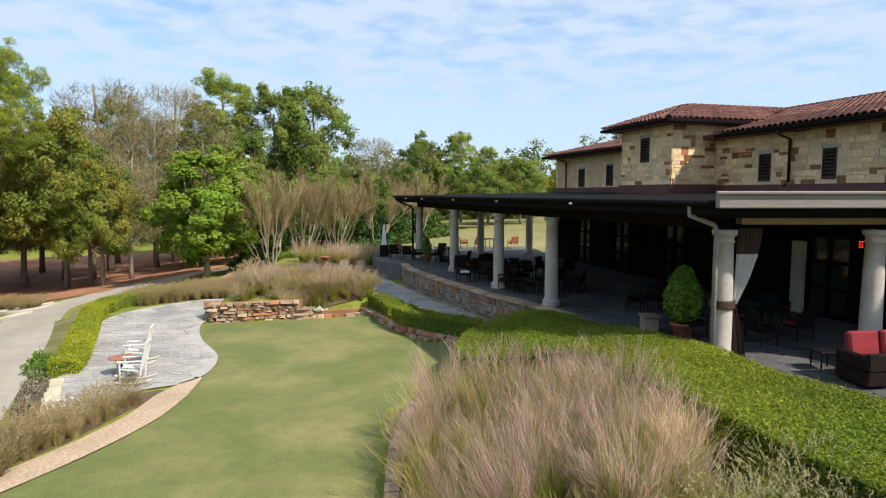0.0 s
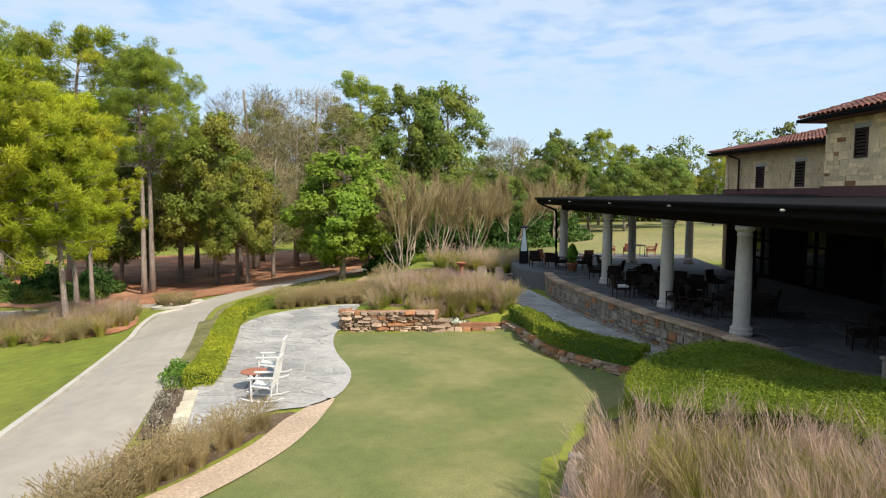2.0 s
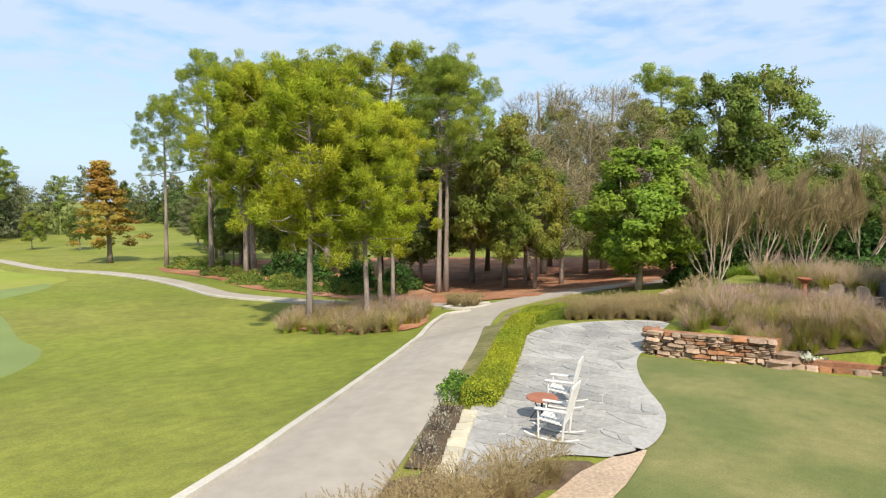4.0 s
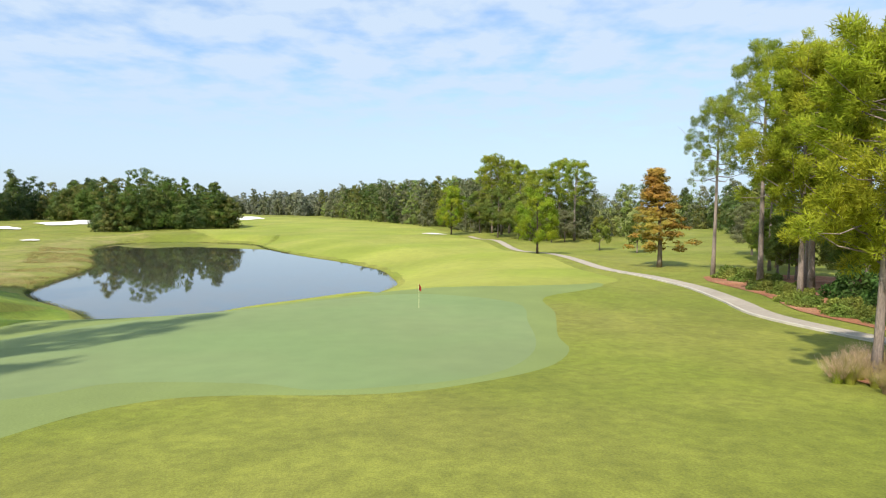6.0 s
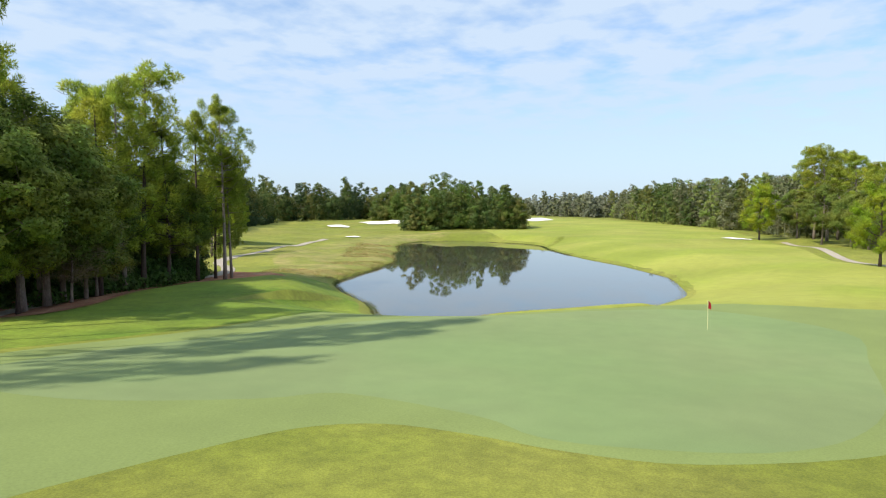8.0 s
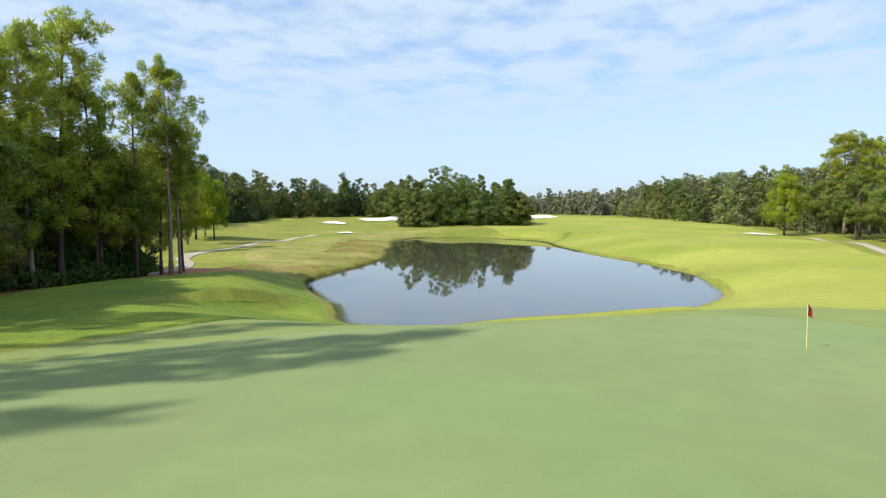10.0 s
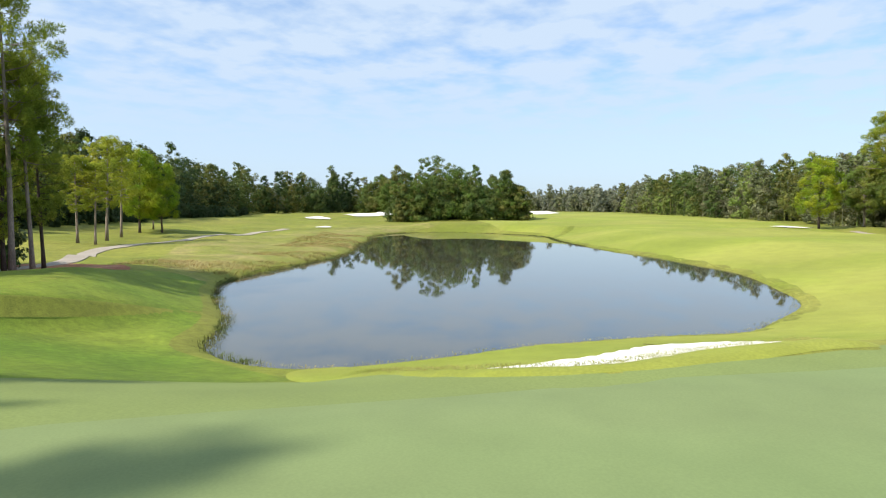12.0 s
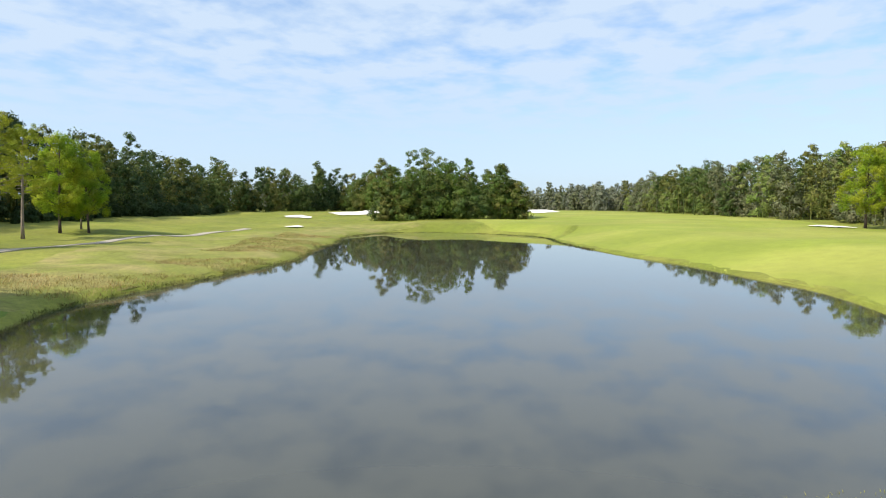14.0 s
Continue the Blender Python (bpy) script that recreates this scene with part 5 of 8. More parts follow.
def wall_slab(name, x0, x1, y0, y1, z0, z1, holes, mat, parent):
    """A wall in the plane of local x with openings (y0, y1, z0, z1) cut through."""
    ys = sorted({y0, y1, *[h[0] for h in holes], *[h[1] for h in holes]})
    zs = sorted({z0, z1, *[h[2] for h in holes], *[h[3] for h in holes]})
    solid = {(i, k): not any(h[0] <= ys[i] and h[1] >= ys[i + 1] and h[2] <= zs[k] and h[3] >= zs[k + 1] for h in holes) for i in range(len(ys) - 1) for k in range(len(zs) - 1)}
    at = lambda side, i, k: side * len(ys) * len(zs) + i * len(zs) + k
    verts = [(x, y, z) for x in (x0, x1) for y in ys for z in zs]
    faces = []
    for (i, k), full in solid.items():
        if not full:
            continue
        faces += [(at(0, i, k), at(0, i, k + 1), at(0, i + 1, k + 1), at(0, i + 1, k)), (at(1, i, k), at(1, i + 1, k), at(1, i + 1, k + 1), at(1, i, k + 1))]
        for (di, dk), (a, b) in (((-1, 0), ((i, k), (i, k + 1))), ((1, 0), ((i + 1, k + 1), (i + 1, k))), ((0, -1), ((i + 1, k), (i, k))), ((0, 1), ((i, k + 1), (i + 1, k + 1)))):
            if not solid.get((i + di, k + dk), False):
                faces.append((at(0, *a), at(1, *a), at(1, *b), at(0, *b)))
    s = Shape().add(verts, faces)
    return part(name, s, mat, parent)


main_wall = wall_slab("wall", 0.06, 0.4, -16, 15.0, 4.6, 7.05, WIN, M["mortar"], house)
masonry(main_wall, Vector((0.06, -8.6, 5.08)), Y, -X, 8.6, 1.95, 5, holes=[(h[0] + 8.6 - 0.04, h[2] - 5.08 - 0.05, h[1] + 8.6 + 0.04, h[3] - 5.08 + 0.1) for h in WIN[:2]])
masonry(main_wall, Vector((0.06, 3.85, 5.08)), Y, -X, 11.1, 1.95, 6, holes=[(h[0] - 3.85 - 0.04, h[2] - 5.13, h[1] - 3.85 + 0.04, h[3] - 4.98) for h in WIN[3:]], as_parts=False)
north_wall = part("wall", Shape().box(0.0, 14.7, 0.6, 13, 15.0, 7.05), M["limestone"], house)
part("wall", Shape().box(0.4, -16.0, 0.6, 13, -15.7, 7.05), M["limestone"], house)
part("wall", Shape().box(12.6, -15.7, 0.6, 13, 14.7, 7.05), M["limestone"], house)
# the little tower over the porch
tower_west = wall_slab("wall", -2.04, -1.8, 0.06, 3.74, 4.5, 7.6, [(1.63, 2.25, 6.1, 7.14)], M["mortar"], house)
masonry(tower_west, Vector((-2.04, 0.0, 5.12)), Y, -X, 3.8, 2.42, 8, holes=[(1.59, 0.93, 2.29, 2.12)])
tower_south = part("wall", Shape().box(-2.04, 0.06, 4.5, 1.0, 0.3, 7.6), M["mortar"], house)
masonry(tower_south, Vector((-2.1, 0.06, 5.12)), X, -Y, 2.1, 2.42, 9)
part("wall", Shape().box(-2.04, 3.5, 4.5, 1.0, 3.74, 7.6), M["limestone"], house)


def louver(x, h):
    y0, y1, z0, z1 = h
    win = part("louver_window", Shape().box(x + 0.06, y0, z0, x + 0.1, y1, z1), M["dark"], house, "brown louvered vent window")
    fr = Shape().box(x - 0.05, y0, z0, x + 0.08, y0 + 0.05, z1).box(x - 0.05, y1 - 0.05, z0, x + 0.08, y1, z1).box(x - 0.05, y0 + 0.05, z1 - 0.05, x + 0.08, y1 - 0.05, z1).box(x - 0.05, y0 + 0.05, z0, x + 0.08, y1 - 0.05, z0 + 0.05)
    part("frame", fr, M["louver"], win)
    sl = Shape().add([(-0.05, y0 + 0.05, -0.05), (-0.05, y1 - 0.05, -0.05), (0.05, y1 - 0.05, 0.04), (0.05, y0 + 0.05, 0.04), (-0.04, y0 + 0.05, -0.06), (-0.04, y1 - 0.05, -0.06), (0.06, y1 - 0.05, 0.03), (0.06, y0 + 0.05, 0.03)],
                     [(0, 1, 2, 3), (7, 6, 5, 4), (0, 4, 5, 1), (3, 2, 6, 7)]).mesh("slat", M["louver"])
    n = 8
    for i in range(n):
        part("slat", sl, None, win, m=Matrix.Translation((x + 0.0, 0, z0 + 0.1 + (z1 - z0 - 0.18) * i / (n - 1))))
    part("lintel", Shape().box(x - 0.02, y0 - 0.12, z1, x + 0.05, y1 + 0.12, z1 + 0.17, b=0.012), M["column"], house, "pale stone lintel")


for h in WIN:
    louver(0.06, h)
louver(-2.04, (1.63, 2.25, 6.1, 7.14))
# flashing between porch roof and walls
part("flashing", Shape().box(-0.06, -16, 4.7, 0.05, -0.08, 5.08).box(-0.06, 3.9, 4.7, 0.05, 15.05, 5.08), M["band"], house, "wine-red flashing band")
part("flashing", Shape().box(-2.16, -0.06, 4.62, -2.05, 3.86, 5.12).box(-2.16, -0.06, 4.62, 0.05, 0.05, 5.12), M["band"], house, "wine-red flashing band")

# roofs: slabs, fascias and barrel tiles
RISE = 1.65 / 7.1
main_roof = part("roof", Shape().add([(-0.6, -16.6, 7.1), (-0.6, 15.6, 7.1), (13.6, 15.6, 7.1), (13.6, -16.6, 7.1), (6.5, -9.5, 8.75), (6.5, 8.5, 8.75),
                                      (-0.6, -16.6, 6.93), (-0.6, 15.6, 6.93), (13.6, 15.6, 6.93), (13.6, -16.6, 6.93)],
                                     [(0, 4, 5, 1), (1, 5, 2), (2, 5, 4, 3), (3, 4, 0), (6, 7, 8, 9), (0, 1, 7, 6), (1, 2, 8, 7), (2, 3, 9, 8), (3, 0, 6, 9)]), M["band"], house, "low terracotta tile roof")
tower_roof = part("roof", Shape().add([(-2.7, -0.6, 7.7), (-2.7, 4.4, 7.7), (3.0, 4.4, 7.7), (3.0, -0.6, 7.7), (-0.2, 1.9, 8.54), (5.2, 1.9, 8.54),
                                       (-2.7, -0.6, 7.54), (-2.7, 4.4, 7.54), (3.0, 4.4, 7.54), (3.0, -0.6, 7.54)],
                                      [(0, 4, 1), (1, 4, 5, 2), (3, 5, 4, 0), (6, 7, 8, 9), (0, 1, 7, 6), (1, 2, 8, 7), (2, 3, 9, 8), (3, 0, 6, 9), (2, 5, 3)]), M["band"], house, "hipped tile roof of the tower")
gut = Shape()
gut.box(-0.74, -16.6, 6.95, -0.6, -0.75, 7.09, b=0.02).box(-0.74, 4.55, 6.95, -0.6, 15.7, 7.09, b=0.02)
part("gutter", gut, M["dark"], house, "dark bronze gutter")
part("gutter", Shape().box(-2.82, -0.72, 7.55, -2.7, 4.5, 7.68, b=0.02).box(-2.7, -0.72, 7.55, 1.2, -0.6, 7.68, b=0.02), M["dark"], house, "dark bronze gutter")
part("downspout", Shape().tube([(-0.66, -3.95, 7.0), (-0.66, -3.95, 6.85), (-0.1, -3.95, 6.65), (-0.1, -3.95, 5.2), (-0.3, -3.95, 5.0)], 0.055, 8), M["louver"], house, "brown downspout", True)
part("downspout", Shape().tube([(-0.66, 13.4, 7.0), (-0.66, 13.4, 6.85), (-0.1, 13.4, 6.65), (-0.1, 13.4, 5.0)], 0.055, 8), M["louver"], house, "brown downspout", True)


def unit_tile(name, seed):
    """A barrel tile 0.42 m long, its upper end on the origin side."""
    rng = random.Random(seed)
    n, vs = 6, []
    for s, r in ((0.0, 0.105), (0.42, 0.125)):
        lift = 0.012 if s else 0.0
        vs += [(r * math.cos(math.pi * k / n), -s, r * 0.85 * math.sin(math.pi * k / n) + lift) for k in range(n + 1)]
    for s, r in ((0.0, 0.09), (0.42, 0.108)):
        vs += [(r * math.cos(math.pi * k / n), -s, r * 0.8 * math.sin(math.pi * k / n)) for k in range(n + 1)]
    fs = [(k, k + 1, n + 2 + k, n + 1 + k) for k in range(n)] + [(n + 1 + k, n + 2 + k, 3 * (n + 1) + k + 1, 3 * (n + 1) + k) for k in range(n)]
    s = Shape().add(vs, fs)
    return s.mesh(name, M["tile"], True)


TILE = unit_tile("roof_tile", 1)


def tiling(parent, o, along, level, rise, length, run, keep, parts_if):
    """Barrel tiles on a slope. o: start of the eave; level: inward direction; rise: height per metre of run."""
    rng = random.Random(3)
    up = (level + Z * rise).normalized()
    normal = along.cross(up)
    if normal.z < 0:
        normal = -normal
    k = math.hypot(1, rise)
    rest = []
    for i in range(int(length / 0.262)):
        for j in range(int(run * k / 0.36) + 1):
            a, b = (i + 0.5) * 0.262, (j * 0.36 + 0.34) / k
            if not keep(a, b):
                continue
            p = o + along * a + up * (b * k) + normal * (0.02 + rng.uniform(-0.006, 0.006))
            s = along if along.cross(up).dot(normal) > 0 else -along
            m = basis(p, s, up * (1 + rng.uniform(-0.02, 0.02)), normal)
            if parts_if(a, b):
                LATER.append(lambda m=m: piece("roof_tile", TILE, parent, m))
            else:
                rest.append((TILE, m))
    if rest:
        joined("roof_tiles", rest, M["tile"], parent)


tiling(main_roof, Vector((-0.62, -16.6, 7.1)), Y, X, RISE, 32.2, 7.1,
       lambda a, b: a > b and a < 32.2 - b and not (15.8 < a < 21.2 and b < 2.0 + (1.0 - abs(a - 18.5) / 2.6) * 3.6), lambda a, b: 9.2 < a < 15.6 and b < 3.1)
tiling(tower_roof, Vector((-2.7, -0.62, 7.7)), X, Y, 0.84 / 2.5, 8.0, 2.5, lambda a, b: a > b and a < 4.18 + b * 1.31, lambda a, b: False)
tiling(tower_roof, Vector((-2.72, -0.6, 7.7)), Y, X, 0.84 / 2.5, 5.0, 2.5, lambda a, b: b < a < 5.0 - b, lambda a, b: False)
tiling(main_roof, Vector((-0.6, 15.62, 7.1)), X, -Y, RISE, 14.2, 7.1, lambda a, b: b < a < 14.2 - b, lambda a, b: False)
caps = []
for a, b in ((Vector((-2.7, -0.6, 7.72)), Vector((-0.2, 1.9, 8.57))), (Vector((-2.7, 4.4, 7.72)), Vector((-0.2, 1.9, 8.57))), (Vector((5.0, 1.9, 8.59)), Vector((-0.2, 1.9, 8.59))),
             (Vector((6.5, 8.5, 8.8)), Vector((6.5, -9.5, 8.8))), (Vector((-0.6, 15.6, 7.13)), Vector((6.5, 8.5, 8.8))), (Vector((-0.6, -16.6, 7.13)), Vector((6.5, -9.5, 8.8)))):
    d = (b - a).normalized()
    side = d.cross(Z).normalized()
    for i in range(int((b - a).length / 0.36)):
        caps.append((TILE, basis(a + d * (0.36 * i + 0.36), side * 1.15, d, side.cross(d) * 1.15)))
joined("ridge_tiles", caps, M["tile"], main_roof)

# ---------------------------------------------------------------- porch
porch = thing("porch", pose(0, 0, 0), "deep dark porch on round cast-stone columns along the terrace", "porch")
WA, WB = HOUSE @ Vector((0.0, 15.4, 0)), HOUSE @ Vector((0.0, -12.2, 0))
EAVE = [(5.95, 13.55), (4.3, 18.9), (2.6, 24.2), (0.8, 30.0), (-0.9, 35.6), (-2.6, 41.2)]
outline = EAVE + [(3.0, 43.0), (WA.x, WA.y), (WB.x, WB.y)]
part("roof", Shape().prism(outline, [4.27] * 9, [4.6] * 7 + [4.8, 4.8]), M["dark"], porch, "low dark metal porch roof")
part("ceiling", Shape().prism([(x + 0.1, y + 0.06) for x, y in outline], 4.2, 4.266), M["soffit"], porch, "board ceiling, near-black with the porch shade in its colour")
gl = [(x - 0.07, y - 0.02, 4.53) for x, y in EAVE]
part("gutter", Shape().tube(gl, 0.075, 8), M["dark"], porch, "dark bronze gutter", True)
COLS = [(6.68, 14.4), (4.12, 22.3), (2.67, 26.6), (0.98, 32.6), (-0.95, 39.6)]
line = [Vector((x, y, 4.06)) for x, y in COLS]
for a, b in zip(line, line[1:]):
    d = (b - a).normalized()
    s = Vector((-d.y, d.x, 0))
    part("beam", Shape().box(-0.16, 0, -0.16, 0.16, (b - a).length, 0.138, m=basis(a, -s, d, Z)), M["soffit"], porch, "timber beam, near-black with the porch shade in its colour")
part("fascia", Shape().box(5.98, 13.28, 4.43, 15.6, 13.46, 4.77, b=0.02), M["fascia"], porch, "weathered grey south fascia board")
part("fascia", Shape().box(5.9, 13.2, 4.74, 15.6, 13.3, 4.81, b=0.015), M["fascia"], porch, "weathered grey coping strip")
part("beam", Shape().box(7.0, 14.25, 4.02, 15.2, 14.55, 4.2, b=0.015), M["beam"], porch, "tan timber lintel")


def column_shape(h):
    return Shape().turned([(0.33, 0), (0.33, 0.12), (0.30, 0.13), (0.315, 0.18), (0.315, 0.24), (0.265, 0.28), (0.24, 0.34), (0.243, h * 0.35), (0.225, h * 0.7), (0.205, h - 0.32),
                           (0.235, h - 0.31), (0.235, h - 0.27), (0.21, h - 0.26), (0.215, h - 0.17), (0.27, h - 0.13), (0.285, h - 0.09), (0.285, h)], 28)


col_mesh = column_shape(3.3).mesh("column", M["column"], False)
for p in col_mesh.polygons:
    p.use_smooth = abs(p.normal.z) < 0.35
for x, y in COLS + [(10.3, 14.3), (14.0, 14.4), (6.6, 42.4), (3.2, 42.0)]:
    part("column", col_mesh, None, porch, "pale cast-stone column", m=Matrix.Translation((x, y, TERRACE_Z)))
part("downspout", Shape().tube([(5.72, 14.2, 4.5), (5.72, 14.2, 4.25), (6.3, 14.15, 4.02), (6.36, 14.15, 3.9), (6.36, 14.15, 0.62)], 0.06, 8), M["fascia"], porch, "grey-brown downspout beside the column", True)
part("downspout", Shape().tube([(-2.3, 40.4, 4.5), (-2.3, 40.4, 4.2), (-1.5, 39.75, 3.9), (-1.38, 39.6, 3.7), (-1.38, 39.6, 0.62)], 0.06, 8), M["dark"], porch, "dark downspout beside the column", True)
for k in (0.12, 0.24, 0.42, 0.6, 0.8):
    e = Vector((*EAVE[5], 0)).lerp(Vector((*EAVE[0], 0)), k)
    part("flood_light", Shape().box(-0.06, -0.04, -0.035, 0.06, 0.04, 0.035, m=Matrix.Translation((e.x - 0.2, e.y, 4.44)), b=0.02), M["column"], porch, "small pale flood light under the eave")
part("flood_light", Shape().tube([(9.95, 13.25, 4.55), (9.95, 13.05, 4.62), (9.8, 12.9, 4.68)], [0.05, 0.07, 0.08], 10), M["dark"], porch, "black spot lamp on the fascia", True)

# ground floor wall behind the porch
DOORS = [(-6.4, -4.7), (-1.6, -0.2), (2.0, 3.6), (6.5, 8.1), (10.6, 12.2)]
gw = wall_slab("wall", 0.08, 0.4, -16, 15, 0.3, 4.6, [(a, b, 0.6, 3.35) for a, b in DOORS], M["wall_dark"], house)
glass = bpy.data.materials.new("dark_glass")
glass.use_nodes = True
gb = glass.node_tree.nodes["Principled BSDF"]
gb.inputs["Base Color"].default_value, gb.inputs["Roughness"].default_value = (0.02, 0.022, 0.02, 1), 0.05
for a, b in DOORS:
    door = part("door", Shape().box(0.22, a, 0.6, 0.26, b, 3.35), glass, house, "dark glazed double door")
    fr, mid = Shape(), (a + b) / 2
    for y0 in (a, mid - 0.06, b - 0.1):
        fr.box(0.15, y0, 0.6, 0.3, y0 + (0.12 if y0 == mid - 0.06 else 0.1), 3.35)
    for z0 in (0.6, 1.5, 2.4, 3.25):
        fr.box(0.16, a + 0.1, z0, 0.29, b - 0.1, z0 + 0.1)
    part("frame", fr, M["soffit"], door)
for y0 in (-4.5,):
    part("pilaster", Shape().box(-0.12, y0 - 0.24, 0.6, 0.08, y0 + 0.24, 3.1, b=0.02), M["column"], house, "pale stone pilaster")
red = bpy.data.materials.new("red_sign_light")
red.use_nodes = True
rb = red.node_tree.nodes["Principled BSDF"]
rb.inputs["Base Color"].default_value, rb.inputs["Emission Color"].default_value, rb.inputs["Emission Strength"].default_value = (0.6, 0.02, 0.01, 1), (1, 0.04, 0.02, 1), 1.2
sign = part("sign", Shape().box(-0.02, -7.0, 3.0, 0.07, -6.7, 3.32), M["dark"], house, "dark sign board with small red lights")
for i in range(3):
    for j in range(2):
        part("light", Shape().box(-0.035, -6.92 + 0.09 * j, 3.06 + 0.08 * i, -0.022, -6.88 + 0.09 * j, 3.1 + 0.08 * i), red, sign)

# curtain tied at the corner column
cu = Shape()
N, rows_c = 26, []
for z, x0, x1, amp in ((3.92, 7.0, 7.62, 0.05), (3.3, 7.0, 7.52, 0.05), (2.7, 6.98, 7.32, 0.045), (2.2, 6.95, 7.1, 0.03), (2.08, 6.94, 7.04, 0.02), (1.7, 6.96, 7.14, 0.03), (1.2, 7.0, 7.24, 0.045), (0.68, 7.02, 7.32, 0.05)):
    rows_c.append([(x0 + (x1 - x0) * k / N, 14.42 + amp * math.sin(k * 1.7), z) for k in range(N + 1)])
curtain = thing("curtain", pose(0, 0, 0), "white and brown outdoor curtain tied back to a porch column", "curtain")
bands = {"upper_panel": (0, 1, M["louver"]), "panel": (1, 4, None), "lower_panel": (4, 7, M["louver"])}
M["curtain"] = material("white_curtain_cloth", (0.55, 0.53, 0.50), 0.9, spots=((3, 0.08), (20, 0.06)))
for nm, (r0, r1, mat) in bands.items():
    s = Shape()
    for r in range(r0, r1):
        a, b = rows_c[r], rows_c[r + 1]
        s.add(a + b + [(x, y + 0.012, z) for x, y, z in a + b], [(k, k + 1, N + 2 + k, N + 1 + k) for k in range(N)] + [(2 * N + 2 + k + 1, 2 * N + 2 + k, 3 * N + 3 + k, 3 * N + 4 + k) for k in range(N)])
    part(nm, s, mat or M["curtain"], curtain, smooth=True)
part("tie", Shape().turned([(0.29, 2.0), (0.3, 2.02), (0.3, 2.18), (0.29, 2.2)], 20, (6.68, 14.4, 0)), M["louver"], curtain, "brown tie band")

# terrace floor and its curved rubble wall
CURVE = rounded([(-1.9, 36.0), (-1.55, 33.8), (-0.45, 30.6), (0.75, 27.7), (1.85, 25.2), (3.1, 22.9), (4.4, 20.4)], 6, closed=False)
TERRACE = CURVE + [(5.5, 17.2), (6.15, 14.4), (6.5, 12.4), (7.3, 10.6), (8.6, 7.0), (18, 4.0), (16.4, 12), (14.4, 14), (8.0, 40.6), (7.5, 48), (-3.4, 47.5), (-4.4, 42), (-3.4, 37.5)]
solo("terrace", Shape().prism(TERRACE, -0.4, TERRACE_Z - 0.012), M["porch_joint"], "grey flagstone terrace floor under the porch", "terrace", "structure")
terrace = bpy.data.objects["terrace"]
tw = tagged(new("terrace_wall", None), "curved rubble stone retaining wall below the porch", "wall", kind="structure")
core = Shape()
inner = []
for i, (x, y) in enumerate(CURVE):
    x0, y0 = CURVE[max(i - 1, 0)]
    x1, y1 = CURVE[min(i + 1, len(CURVE) - 1)]
    k = math.hypot(x1 - x0, y1 - y0)
    inner.append((x - (y1 - y0) / k * 0.35, y + (x1 - x0) / k * 0.35, -(y1 - y0) / k, (x1 - x0) / k))
core.prism(CURVE + [(a, b) for a, b, *_ in inner[::-1]], -1.0, 0.56)
part("core", core, M["wall_joint"], tw)
for i in range(0, len(CURVE) - 1, 1):
    (xa, ya), (xb, yb) = CURVE[i], CURVE[i + 1]
    ia, ib = inner[i], inner[i + 1]
    o = 0.12
    q = [(xa + ia[2] * -o, ya + ia[3] * -o), (xb - ib[2] * o, yb - ib[3] * o), (ib[0], ib[1]), (ia[0], ia[1])]
    c = (sum(p[0] for p in q) / 4, sum(p[1] for p in q) / 4)
    q = [(c[0] + (x - c[0]) * 0.975, c[1] + (y - c[1]) * 0.975) for x, y in q]
    LATER.append(lambda q=q, i=i: part("cap_stone", Shape().prism(q, 0.56, 0.655 + 0.012 * math.sin(i * 7)), M["rock"], tw))


def wall_on_line(parent, pts, z0, height, seed, meshes, rise, width, depth, out_sign=1.0, gap=0.02):
    """Rubble laid along a line on the plan; z0 may follow the ground."""
    rng = random.Random(seed)
    seg, total = [], 0.0
    for a, b in zip(pts, pts[1:]):
        ln = math.hypot(b[0] - a[0], b[1] - a[1])
        seg.append((total, ln, a, b))
        total += ln
    for s, z, w, h in courses(total, height, rng, rise, width):
        for t0, ln, a, b in seg:
            if t0 <= s <= t0 + ln:
                k = (s - t0) / ln
                d = Vector(((b[0] - a[0]) / ln, (b[1] - a[1]) / ln, 0))
                out = Vector((d.y, -d.x, 0)) * out_sign
                o = Vector((a[0] + (b[0] - a[0]) * k, a[1] + (b[1] - a[1]) * k, (z0(s / total) if callable(z0) else z0) + z))
                m = basis(o, d * (w - gap), -out * depth * rng.uniform(0.8, 1.25), Z * (h - gap))
                me = rng.choice(meshes)
                LATER.append(lambda me=me, m=m: piece("stone", me, parent, m))
                break


wall_on_line(tw, CURVE, -0.95, 1.5, 4, RUBBLE, (0.15, 0.33), (0.18, 0.46), 0.04, 1.0, 0.055)

# ---------------------------------------------------------------- patio, footpath, edges
drape("patio", PATIO, M["joint"], 1.0, 0.045, "broad irregular flagstone patio beside the lawn", "patio")
patio = bpy.data.objects["patio"]
FOOT = [(-4.7, 39.5), (-3.2, 35.2), (-1.6, 31.2), (0.0, 28.0), (1.6, 25.3), (2.9, 23.3)]
ribbon("footpath", FOOT, 1.9, M["joint"], 0.03, "grey flagstone footpath below the terrace wall", "path", thick=0.15)
footpath = bpy.data.objects["footpath"]


